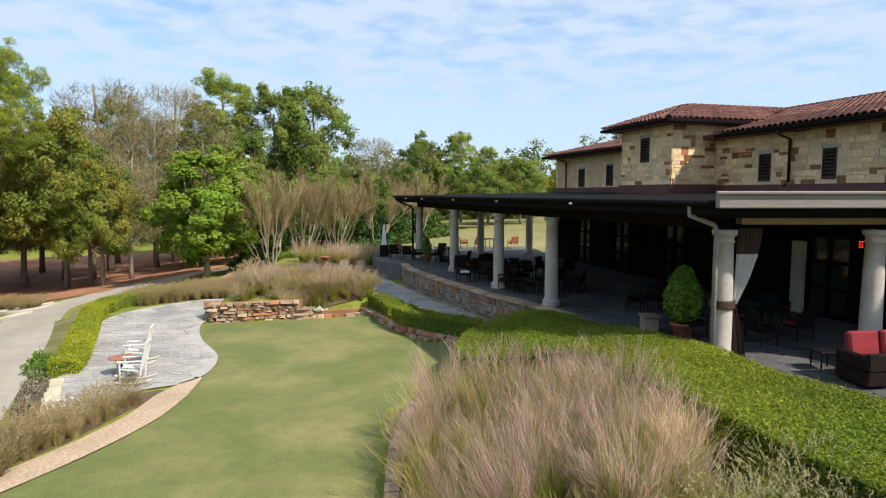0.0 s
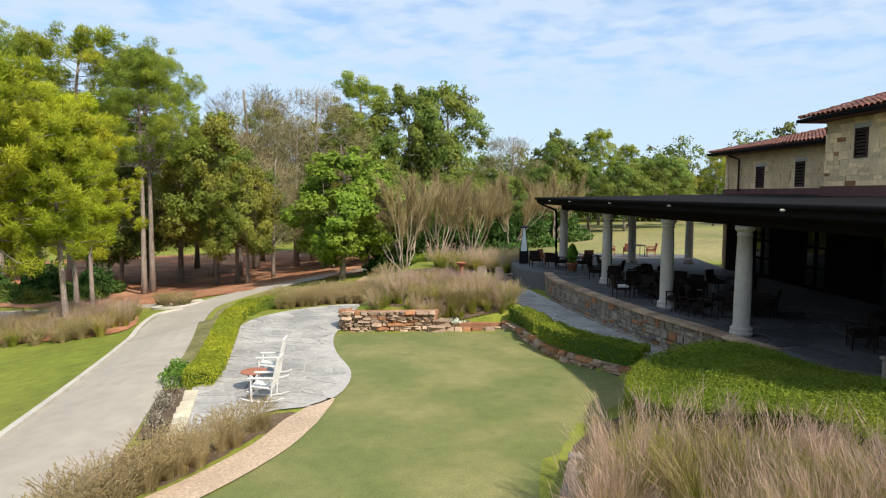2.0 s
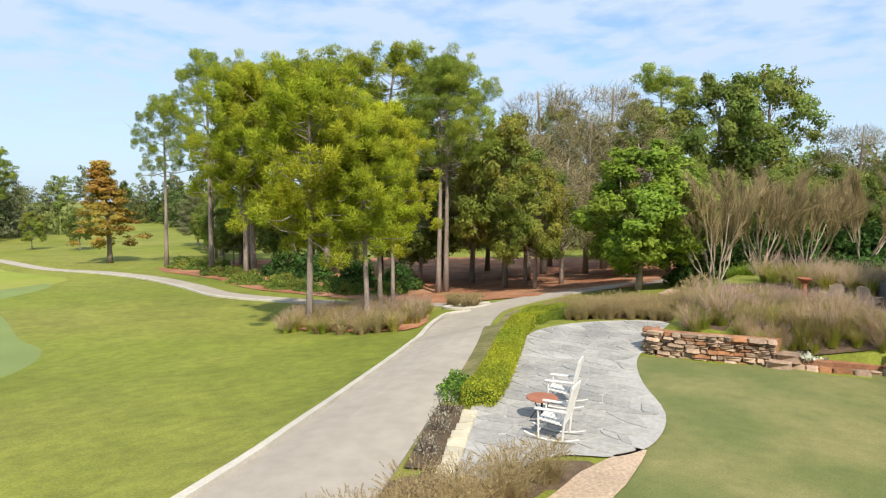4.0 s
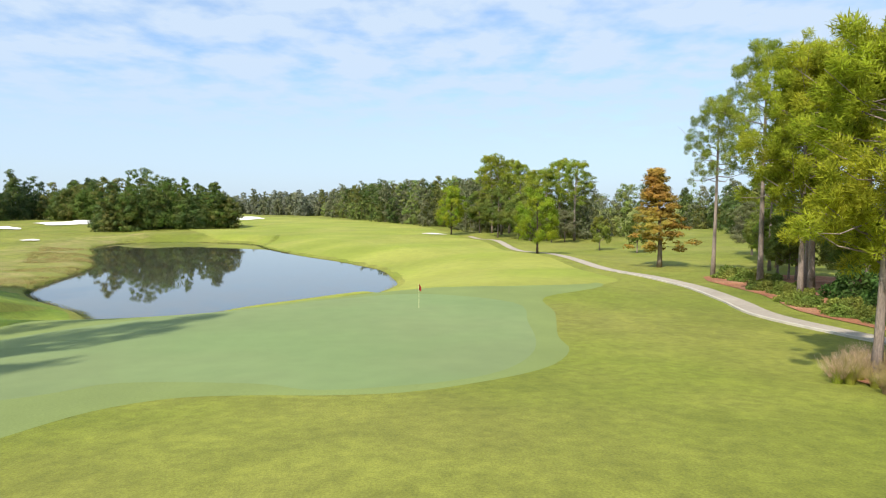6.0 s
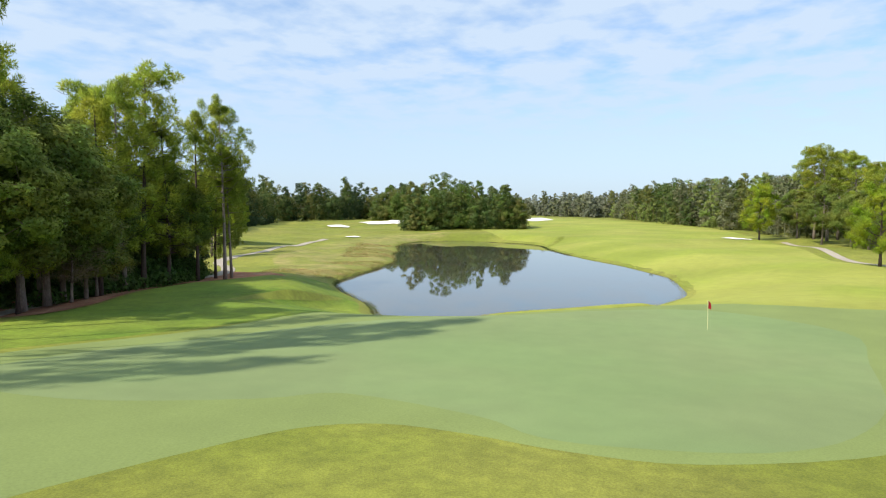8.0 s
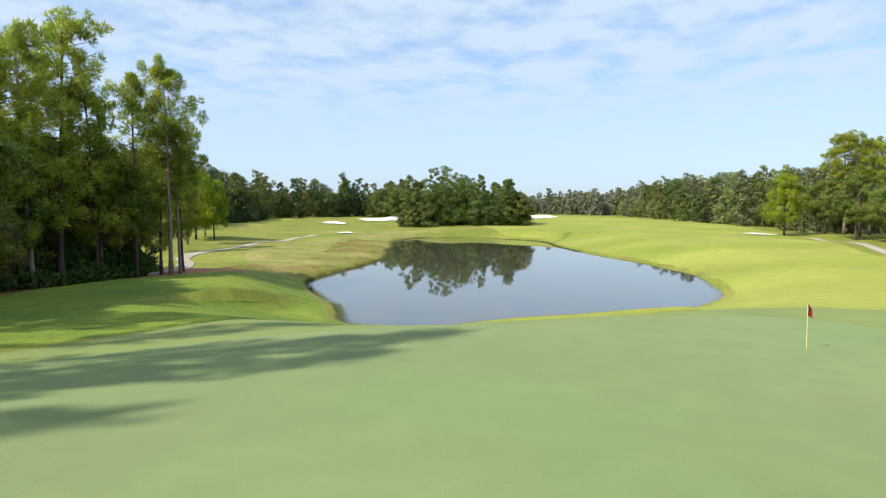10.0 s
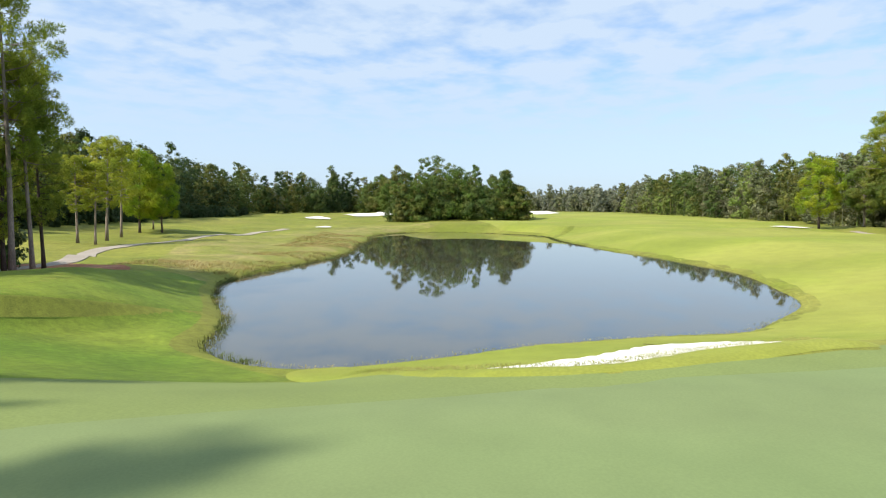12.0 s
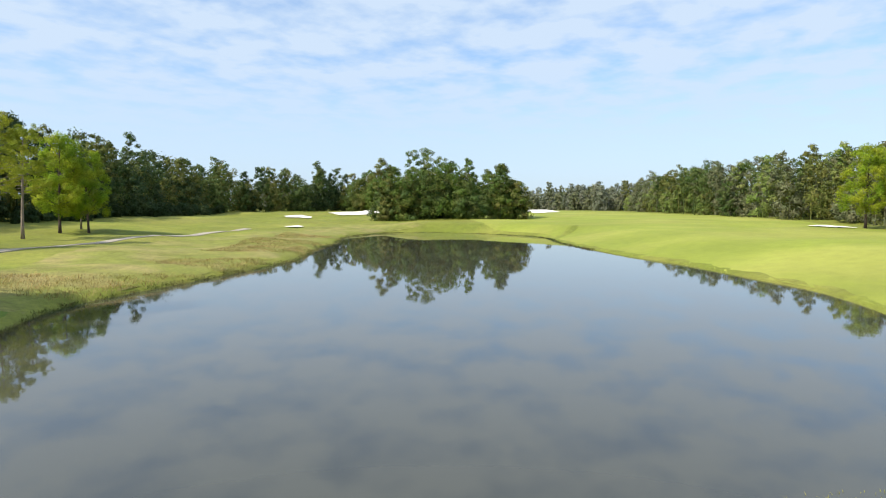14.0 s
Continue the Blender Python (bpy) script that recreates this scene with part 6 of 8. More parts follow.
def flagging(parent, outline, z_of, seed, big, lift=0.018, mat=None):
    """Irregular paving stones: a jittered lattice cut to the outline, each its own low prism."""
    rng = random.Random(seed)
    xs, ys = [p[0] for p in outline], [p[1] for p in outline]
    x0, y0 = min(xs), min(ys)
    nxs, nys = int((max(xs) - x0) / big[0]) + 2, int((max(ys) - y0) / big[1]) + 2
    pts = {}
    for i in range(nxs + 1):
        for j in range(nys + 1):
            pts[i, j] = (x0 + (i - 0.5 + 0.5 * (j % 2)) * big[0] + rng.uniform(-0.32, 0.32) * big[0], y0 + (j - 0.5) * big[1] + rng.uniform(-0.32, 0.32) * big[1])
    for i in range(nxs):
        for j in range(nys):
            q = [pts[i, j], pts[i + 1, j], pts[i + 1, j + 1], pts[i, j + 1]]
            quads_ = [q]
            if rng.random() < 0.35:
                k = rng.uniform(0.35, 0.65)
                m0, m1 = [tuple(a + (b - a) * k for a, b in zip(q[u], q[v])) for u, v in ((0, 1), (3, 2))]
                quads_ = [[q[0], m0, m1, q[3]], [m0, q[1], q[2], m1]]
            for q in quads_:
                c = (sum(p[0] for p in q) / 4, sum(p[1] for p in q) / 4)
                if not in_poly([c[0]], [c[1]], outline)[0] or poly_distance([c[0]], [c[1]], outline)[0] > -0.12:
                    continue
                qq = []
                for x, y in q:
                    x, y = c[0] + (x - c[0]) * 0.94, c[1] + (y - c[1]) * 0.94
                    for _ in range(6):
                        if poly_distance([x], [y], outline)[0] < -0.05:
                            break
                        x, y = c[0] + (x - c[0]) * 0.8, c[1] + (y - c[1]) * 0.8
                    qq.append((x, y))
                zz = [z_of(x, y) + lift + rng.uniform(-0.006, 0.006) for x, y in qq]
                oct_, zo = [], []
                for u in range(4):
                    (ax, ay), (bx, by) = qq[u], qq[(u + 1) % 4]
                    for k in (0.12, 0.88):
                        oct_.append((ax + (bx - ax) * k, ay + (by - ay) * k))
                        zo.append(zz[u] * (1 - k) + zz[(u + 1) % 4] * k)
                LATER.append(lambda o=oct_, z=zo: part("flagstone", Shape().prism(o, [v - 0.03 for v in z], z), mat or M["flag"], parent))


flagging(patio, PATIO, lambda x, y: ground_z(x, y) + 0.045, 3, (0.85, 0.62))
foot_out = [(x + 0.75 * 0.85, y + 0.75 * 0.5) for x, y in FOOT] + [(x - 0.75 * 0.85, y - 0.75 * 0.5) for x, y in FOOT[::-1]]
flagging(footpath, foot_out, lambda x, y: ground_z(x, y) + 0.03, 4, (0.8, 0.7))
flagging(terrace, [(-1.7, 33.6), (0.9, 28.0), (3.2, 23.2), (4.7, 20.6), (6.3, 15.2), (6.9, 12.5), (8.0, 10.6), (10.5, 11.0), (11.5, 17.0), (9.0, 26), (5.5, 38), (3, 46), (-2.8, 46), (-3.6, 42), (-2.2, 37.5)], lambda x, y: TERRACE_Z - 0.012, 6, (1.25, 1.1), mat=M["porch_flag"])

# stacked stone walls round the lawn
bank = tagged(new("stacked_wall", None), "dry-stacked brown sandstone retaining wall", "wall", kind="structure")
BANK = rounded([(-10.75, 29.3), (-10.55, 28.75), (-9.6, 28.85), (-8.4, 29.15), (-7.3, 29.45), (-6.7, 29.6)], 3, closed=False)
part("core", Shape().prism(BANK + [(x + 0.1, y + 0.5) for x, y in BANK[::-1]], -1.6, -0.42), M["straw"], bank)
wall_on_line(bank, BANK, -1.32, 0.95, 12, ROCKS, (0.09, 0.17), (0.22, 0.6), 0.28, 1.0, 0.012)
low = tagged(new("stone_edging", None), "row of rough red-brown edging rocks below a hedge", "wall", kind="structure")
part("core", Shape().prism([(-6.6, 29.75), (-5.2, 29.85), (-3.5, 30.35), (-2.35, 28.3), (-1.2, 25.85), (0.5, 24.1), (0.8, 24.4), (-0.9, 26.1), (-2.0, 28.5), (-3.2, 30.8), (-5.2, 30.2), (-6.6, 30.1)], -1.6, -0.98), M["straw"], low)
EDGE = rounded([(-3.5, 30.35), (-2.95, 29.4), (-2.35, 28.3), (-1.2, 25.85), (0.5, 24.1), (1.6, 23.0)], 4, closed=False)
wall_on_line(low, [(-6.7, 29.6), (-5.2, 29.7), (-3.5, 30.35)], -1.3, 0.2, 14, ROCKS, (0.15, 0.2), (0.3, 0.6), 0.3, 1.0, 0.012)
wall_on_line(low, EDGE, -1.32, 0.46, 15, ROCKS, (0.15, 0.25), (0.3, 0.75), 0.35, 1.0, 0.012)
near_rocks = tagged(new("stone_edging", None), "grey boulders edging the grass bed by the lawn", "wall", kind="structure")
wall_on_line(near_rocks, [(-1.05, 16.5), (-1.35, 13.5), (-1.3, 11), (-1.25, 8.2), (-1.4, 5.0)], -1.3, 0.34, 16, ROCKS[:4] + RUBBLE[:1], (0.26, 0.34), (0.35, 0.7), 0.32, -1.0, 0.02)
# steps of the sandstone wall
for i, (x, y, z) in enumerate(((-6.55, 29.25, -1.3), (-6.35, 29.6, -1.1))):
    solo("boulder", ROCKS[i], None, "flat weathered step rock at the wall's end", "rock", m=basis(Vector((x, y + 0.2, z + 0.16)), Vector((0.75, 0.1, 0)), Vector((-0.08, 0.5, 0)), Vector((0, 0, 0.32))))
for i, (x, y, k) in enumerate(((-13.4, 40.5, 1.0), (-12.6, 41.2, 0.8), (-13.1, 39.6, 0.7))):
    solo("boulder", ROCKS[i + 1], None, "big pale boulder among ornamental grass", "rock", m=basis(Vector((x, y + 0.4 * k, ground_z(x, y) + 0.4 * k)), Vector((1.1 * k, 0.2, 0)), Vector((-0.2, 0.9 * k, 0)), Vector((0, 0, 1.1 * k))))
# cream block wall by the cart path
blocks = tagged(new("block_wall", None), "low wall of cream limestone blocks along the patio", "wall", kind="structure")
M["cream"] = material("cream_limestone", (0.50, 0.44, 0.32), 0.9, spots=((1.5, 0.12), (9, 0.1)), by_object=0.12, bump=0.4)
CREAM = unit_stone("block", 5, M["cream"], 0.06, 0.025)
pa, pb = Vector((-12.38, 19.5, -1.36)), Vector((-10.62, 15.9, -1.36))
d = (pb - pa).normalized()
for i in range(8):
    k = (i + 0.5) / 8
    c = pa.lerp(pb, k)
    LATER.append(lambda c=c, i=i: piece("block", CREAM, blocks, basis(c + Vector((d.y, -d.x, 0)) * -0.24, d * 0.49, Vector((-d.y, d.x, 0)) * (0.38 + 0.03 * math.sin(i * 5)), Vector((0, 0, 0.42 + 0.03 * math.sin(i * 3))))))
ribbon("gravel_border", [(-7.95, 19.7), (-8.05, 17.8), (-8.2, 15.6), (-9.3, 12.4), (-12.4, 6.5)], lambda s: 0.3 + 0.65 * min(1.0, s * 4), material("tan_gravel", (0.44, 0.325, 0.225), 0.95, spots=((0.8, 0.15), (14, 0.25)), bump=0.6, bump_scale=30), 0.045,
       "tan gravel strip edging the lawn", "border")
ribbon("grass_strip", [(-13.3, 20.2), (-14.0, 21.8), (-15.55, 25.2), (-17.5, 29.4), (-19.4, 33.4), (-20.4, 36.6)], 1.15, M["verge"], 0.05, "narrow strip of turf beside the cart path", "lawn")
ribbon("kerb", [(-27.0, 43.9), (-29.2, 41.6), (-27.9, 40.6), (-26.5, 41.2), (-26.3, 43.0)], 0.22, M["kerb"], 0.16, "worn concrete kerb round a planted island", "kerb", parts=1, thick=0.35)
ribbon("kerb", [(-33, 41.5), (-38.5, 42.0), (-47, 41.1), (-56, 40.6), (-66, 43.1), (-80, 45.6), (-100, 45.6)], 0.26, M["kerb"], 0.17, "worn concrete kerb", "kerb", parts=1, thick=0.35)


ribbon("bed_mulch", [(-13.0, 19.6), (-12.2, 18.0), (-11.2, 16.0)], 0.75, M["mulch"], 0.06, "dark soil strip under twiggy shrubs", "mulch")
drape("bed_mulch", [(-6.5, 30.15), (-3.5, 30.75), (-3.1, 32.5), (-6.5, 33.2)], M["mulch"], 0.7, 0.06, "brown bark mulch under ornamental planting", "mulch")
drape("verge", rounded([(-16.2, 27.6), (-18.0, 29.6), (-19.8, 33.2), (-22.3, 37.8), (-22.8, 41), (-20, 43), (-17, 41), (-17.9, 35), (-16.9, 33.5), (-17.3, 31.5), (-16.6, 29)], 3), M["verge"], 0.8, 0.028, "dry tan grass bank inside the path's bend", "grass", rim=0.03)
for outline_ in ([(-10.6, 29.3), (-8.4, 29.6), (-6.6, 30.0), (-3.4, 30.8), (-3.0, 34.0), (-3.4, 37), (-4.4, 42), (-7.5, 44), (-10.5, 42), (-12, 40.2), (-10.4, 36)],
                 [(-1.05, 17.5), (0.6, 20.2), (1.6, 22.6), (3.4, 21), (6.0, 14), (8.2, 7), (6.5, 4.4), (0.5, 4.4), (-1.2, 6.0), (-1.2, 12)],
                 [(-8.3, 18.6), (-9.6, 18.0), (-11.0, 16.4), (-11.8, 15.0), (-12.2, 10.0), (-10.9, 10.5), (-9.8, 12.6), (-8.7, 15.6)],
                 [(-10.9, 35.2), (-13.4, 34.7), (-15.4, 32.8), (-16.6, 33.6), (-18.0, 34.4), (-20.4, 38.8), (-16, 41.6), (-12, 40.2)]):
    drape("bed_mulch", rounded(outline_, 3), M["mulch"], 0.7, 0.02, "brown bark mulch under ornamental planting", "mulch", rim=0.03)


# ---------------------------------------------------------------- hedges
def hedge(name, outline, top, bottom, mat, seed, size, density, label, category="hedge", group=""):
    """A clipped hedge: a solid core in the dark shrub-leaf colour, in a skin of small leaves. top: height over the
    plan.
    """
    rng = np.random.default_rng(seed)
    ob = thing(name, pose(0, 0, 0), label, category, group)
    cx_, cy_ = np.mean([p[0] for p in outline]), np.mean([p[1] for p in outline])
    n = len(outline)
    core_o = [(cx_ + (x - cx_) * 0.97, cy_ + (y - cy_) * 0.97) for x, y in outline]
    core_shape = Shape()
    xs, ys = [p[0] for p in outline], [p[1] for p in outline]
    step = 0.5
    ax, ay = np.meshgrid(np.arange(min(xs), max(xs), step), np.arange(min(ys), max(ys), step))
    ax, ay = ax.ravel(), ay.ravel()
    keep = poly_distance(ax, ay, core_o) < -0.2
    vs, _, fs, *_ = mathutils.geometry.delaunay_2d_cdt([Vector(p) for p in core_o] + [Vector(p) for p in zip(ax[keep], ay[keep])], [], [list(range(n))], 1, 1e-4)
    core_shape.add([(v.x, v.y, top(v.x, v.y) - 0.05) for v in vs], [tuple(f) for f in fs])
    core_shape.add([(x, y, top(x, y) - 0.05) for x, y in core_o] + [(x, y, bottom(x, y) - 0.1) for x, y in core_o], [(i, (i + 1) % n, n + (i + 1) % n, n + i) for i in range(n)])
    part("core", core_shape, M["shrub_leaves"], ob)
    area = abs(sum(a[0] * b[1] - b[0] * a[1] for a, b in zip(outline, outline[1:] + outline[:1]))) / 2
    m = int(area * density * 1.6) + 10
    px_, py_ = rng.uniform(min(xs), max(xs), 6 * m), rng.uniform(min(ys), max(ys), 6 * m)
    inside = in_poly(px_, py_, outline)
    px_, py_ = px_[inside][:m], py_[inside][:m]
    pts, nrm = [np.stack([px_, py_, np.array([top(a, b) for a, b in zip(px_, py_)]) + rng.normal(size=len(px_)) * 0.03], 1)], [np.tile([0, 0, 1.0], (len(px_), 1))]
    for (x0_, y0_), (x1_, y1_) in zip(outline, outline[1:] + outline[:1]):
        ln = math.hypot(x1_ - x0_, y1_ - y0_)
        zt, zb = top((x0_ + x1_) / 2, (y0_ + y1_) / 2), bottom((x0_ + x1_) / 2, (y0_ + y1_) / 2)
        k = int(ln * max(0.1, zt - zb) * density) + 2
        t = rng.uniform(0, 1, k)
        z_ = rng.uniform(zb, zt + 0.02, k)
        ox, oy = (y1_ - y0_) / ln, -(x1_ - x0_) / ln
        if in_poly([(x0_ + x1_) / 2 + ox * 0.05], [(y0_ + y1_) / 2 + oy * 0.05], outline)[0]:
            ox, oy = -ox, -oy
        j = rng.normal(size=k) * 0.035
        pts.append(np.stack([x0_ + (x1_ - x0_) * t + ox * j, y0_ + (y1_ - y0_) * t + oy * j, z_], 1))
        nrm.append(np.tile([ox, oy, 0.3], (k, 1)))
    v, f = leaf_cards(rng, np.vstack(pts), size, 1.35, normals=np.vstack(nrm) * 1.1)
    part("foliage", fast_mesh("foliage", v, f, mat), None, ob)
    return ob


big = rounded([(1.1, 20.6), (3.6, 20.3), (5.2, 17.0), (6.0, 14.6), (6.5, 12.2), (7.3, 10.6), (8.3, 7.2), (5.6, 5.6), (4.7, 8.6), (3.9, 11.0), (2.9, 13.4), (1.2, 15.6), (0.4, 18.0)], 3)
hedge("hedge", big, lambda x, y: 0.82 + 0.36 * float(smooth01((19.5 - y) / 6)) + 0.05 * math.sin(1.7 * x) * math.sin(1.3 * y) - 0.8 * float(smooth01((3.2 - x) / 2.8)), lambda x, y: ground_z(x, y), M["hedge_leaves"], 3, 0.036, 1400,
      "wide flat-topped bright green clipped hedge by the terrace")


def strip(line, w):
    left, right = [], []
    for i, (x, y) in enumerate(line):
        x0_, y0_ = line[max(i - 1, 0)]
        x1_, y1_ = line[min(i + 1, len(line) - 1)]
        k = math.hypot(x1_ - x0_, y1_ - y0_)
        ox, oy = -(y1_ - y0_) / k * w / 2, (x1_ - x0_) / k * w / 2
        left.append((x + ox, y + oy))
        right.append((x - ox, y - oy))
    return left + right[::-1]


wavy = lambda base, a=0.035: (lambda x, y: base(x, y) + a * math.sin(3.1 * x + 1) * math.sin(2.7 * y))
hedge("hedge", strip(rounded([(-3.05, 30.5), (-2.3, 29.0), (-1.85, 27.6)], 4, False), 0.85), wavy(lambda x, y: -0.28), lambda x, y: -0.95, M["hedge_leaves"], 4, 0.05, 650, "low clipped boxwood hedge along the footpath", group="low hedges")
hedge("hedge", strip(rounded([(-1.65, 27.2), (-0.9, 25.9), (0.2, 24.75), (1.5, 23.7)], 4, False), 0.95), wavy(lambda x, y: -0.24), lambda x, y: -0.95, M["hedge_leaves"], 5, 0.05, 650, "low clipped boxwood hedge along the footpath", group="low hedges")
hedge("hedge", strip(rounded([(-12.42, 19.95), (-12.85, 21.3), (-13.55, 22.9), (-14.85, 25.8), (-16.2, 28.8), (-16.7, 30.4)], 4, False), 0.86), wavy(lambda x, y: -0.72, 0.03), lambda x, y: -1.5, M["hedge_yellow"], 6, 0.042, 1000, "clipped yellow-green hedge along the patio")
hedge("hedge", strip(rounded([(-16.8, 31.0), (-17.0, 32.6), (-16.2, 34.0)], 4, False), 1.1), wavy(lambda x, y: -0.75, 0.06), lambda x, y: -1.7, M["hedge_yellow"], 7, 0.045, 900, "clipped yellow-green hedge along the patio")


def round_bush(x, y, r, h, mat, seed, label, size=0.07, n=1500, name="bush"):
    rng = np.random.default_rng(seed)
    ob = thing(name, pose(x, y, ground_z(x, y)), label, "bush")
    dd = rng.normal(size=(n, 3))
    dd /= np.linalg.norm(dd, axis=1)[:, None]
    dd[:, 2] = np.abs(dd[:, 2])
    k = 1 + 0.15 * np.sin(5 * dd[:, 0] + seed) * np.sin(6 * dd[:, 1] + seed) + 0.08 * rng.normal(size=n)
    v, f = leaf_cards(rng, dd * (r, r, h) * (k * rng.uniform(0.75, 1.02, n))[:, None], size, 1.5, normals=dd)
    for s in range(7):
        st = Shape()
        limb(st, (0, 0, -0.08), (math.cos(s * 0.9) * r * 0.7, math.sin(s * 0.9) * r * 0.7, h * 0.85), 0.016, 0.006, rng, n=5, k=2)
        part("stem", st, M["bark_dark"], ob)
    part("foliage", fast_mesh("foliage", v, f, mat), None, ob)
    return ob


round_bush(-13.35, 20.35, 0.5, 0.72, M["topiary_leaves"], 2, "small light green clipped bush beside the path")
leaf("grey_shrub", (0.40, 0.38, 0.28), (0.28, 0.29, 0.15))
for i, (x, y, k) in enumerate(((-12.75, 19.05, 1.0), (-12.2, 17.9, 0.8), (-11.6, 16.7, 0.75))):
    round_bush(x, y, 0.42 * k, 0.68 * k, M["grey_shrub"], 20 + i, "sparse grey twiggy shrub along the block wall", 0.035, 260)


# ---------------------------------------------------------------- ornamental grasses
def blades(rng, n, spread, length, width, lean, base_r=0.12):
    """Arching blades that spring from one tuft: vertices, faces."""
    a = rng.uniform(0, 2 * math.pi, n)
    r0 = base_r * np.sqrt(rng.uniform(0, 1, n))
    ln = length * rng.uniform(0.6, 1.1, n)
    out = lean * rng.uniform(0.15, 1.0, n)
    rows = []
    ts = (0.0, 0.4, 0.75, 1.0)
    sx, sy = -np.sin(a), np.cos(a)
    for t in ts:
        rr = r0 * spread + out * ln * t ** 1.7
        z = ln * (t - 0.38 * out * t * t)
        w = width * (1 - 0.9 * t) * np.ones(n)
        c = np.stack([np.cos(a) * rr, np.sin(a) * rr, z], 1)
        s = np.stack([sx * w, sy * w, 0 * w], 1)
        rows += [c - s, c + s]
    v = np.stack(rows, 1).reshape(-1, 3)
    k = 2 * len(ts)
    o = np.arange(n)[:, None] * k
    f = np.concatenate([o + np.array([[2 * i, 2 * i + 1, 2 * i + 3, 2 * i + 2]]) for i in range(len(ts) - 1)])
    return v, f


def make_grass(name, seed, blade_mat, plume_mat, label, plume, h=1.0, lean=0.75, nb=260, npl=1500):
    rng = np.random.default_rng(seed)
    ob = thing(name, pose(0, 0, -200), label, "ornamental grass")
    v, f = blades(rng, nb, 1.4, h * 0.85, 0.006, lean)
    part("blade_tuft", fast_mesh("blade_tuft", v, f, blade_mat), None, ob)
    if plume == "haze":          # airy pink haze of seed heads
        k = 34
        a, tilt, ln = rng.uniform(0, 2 * math.pi, k), 0.75 * np.sqrt(rng.uniform(0, 1, k)), h * rng.uniform(0.8, 1.25, k)
        way = unit(np.stack([np.cos(a) * np.sin(tilt) - 0.14, np.sin(a) * np.sin(tilt) + 0.08, np.cos(tilt)], 1))
        which = rng.integers(0, k, npl)
        q = rng.uniform(0.42, 1.0, npl)
        c = way[which] * (ln[which] * q)[:, None] + rng.normal(size=(npl, 3)) * ((0.085 - 0.05 * q) * h)[:, None]
        c[:, 2] -= 0.10 * h * (q ** 2) * np.sin(tilt[which])
        dd = way[which] + 0.22 * rng.normal(size=(npl, 3))
        dd /= np.linalg.norm(dd, axis=1)[:, None]
        s = np.cross(dd, rng.normal(size=(npl, 3)))
        s /= np.linalg.norm(s, axis=1)[:, None]
        ln = (h * rng.uniform(0.09, 0.20, npl))[:, None]
        v = np.stack([c - dd * ln, c + s * 0.0026, c + dd * ln, c - s * 0.0026], 1).reshape(-1, 3)
    else:                         # bottlebrush heads on bent stalks
        n = npl // 14
        a = rng.uniform(0, 2 * math.pi, n)
        ln = h * rng.uniform(0.8, 1.15, n)
        o = lean * rng.uniform(0.2, 0.9, n)
        tip = np.stack([np.cos(a) * o * ln, np.sin(a) * o * ln, ln * (1 - 0.3 * o)], 1)
        way = np.stack([np.cos(a) * o * 1.5, np.sin(a) * o * 1.5, 1 - 0.5 * o], 1)
        way /= np.linalg.norm(way, axis=1)[:, None]
        c = np.repeat(tip, 14, 0) + np.repeat(way, 14, 0) * (np.tile(np.linspace(-0.08, 0.08, 14), n)[:, None] * h)
        dd = np.repeat(way, 14, 0) + 0.9 * rng.normal(size=(len(c), 3))
        dd /= np.linalg.norm(dd, axis=1)[:, None]
        s = np.cross(dd, rng.normal(size=(len(c), 3)))
        s /= np.linalg.norm(s, axis=1)[:, None]
        v = np.stack([c - dd * 0.03 * h, c + s * 0.006, c + dd * 0.03 * h, c - s * 0.006], 1).reshape(-1, 3)
    part("plume", fast_mesh("plume", v, np.arange(len(v)).reshape(-1, 4), plume_mat), None, ob)
    return ob


MUHLY = [make_grass("muhly_grass", 80 + i, M["grass_blade"], M["muhly_plume" if i % 2 else "muhly_tan"], "muhly grass clump with a hazy pinkish-tan plume", "haze", 0.95 + 0.12 * (i % 2), 0.62, 520, 1100) for i in range(4)]
FOUNTAIN = [make_grass("fountain_grass", 90 + i, M["tan_grass"], M["tan_grass"], "dry tan fountain grass clump", "brush", 0.86, 0.85, 420, 1500) for i in range(2)]
BOTTLE = make_grass("fountain_grass", 95, M["grass_blade"], M["seed_heads"], "green fountain grass with cream bottlebrush heads", "brush", 0.95, 0.9, 200, 900)
FLAX = make_grass("sedge_clump", 97, M["maple_leaves"], M["maple_leaves"], "bright green strappy sedge clump", "brush", 0.7, 0.8, 320, 140)
grass_rng = random.Random(17)


def scatter(sources, outline, pitch, k0, k1):
    xs, ys = [p[0] for p in outline], [p[1] for p in outline]
    y = min(ys)
    row = 0
    while y < max(ys):
        x = min(xs) + (0.5 * pitch if row % 2 else 0)
        while x < max(xs):
            gx_, gy_ = x + grass_rng.uniform(-0.35, 0.35) * pitch, y + grass_rng.uniform(-0.35, 0.35) * pitch
            if in_poly([gx_], [gy_], outline)[0]:
                src = grass_rng.choice(sources)
                k = grass_rng.uniform(k0, k1)
                src.scale = (k, k, k * grass_rng.uniform(0.9, 1.1))
                copy_thing(src, pose(gx_, gy_, ground_z(gx_, gy_) - 0.02, 0, 0, grass_rng.uniform(0, 360)))
            x += pitch
        y += pitch * 0.87
        row += 1


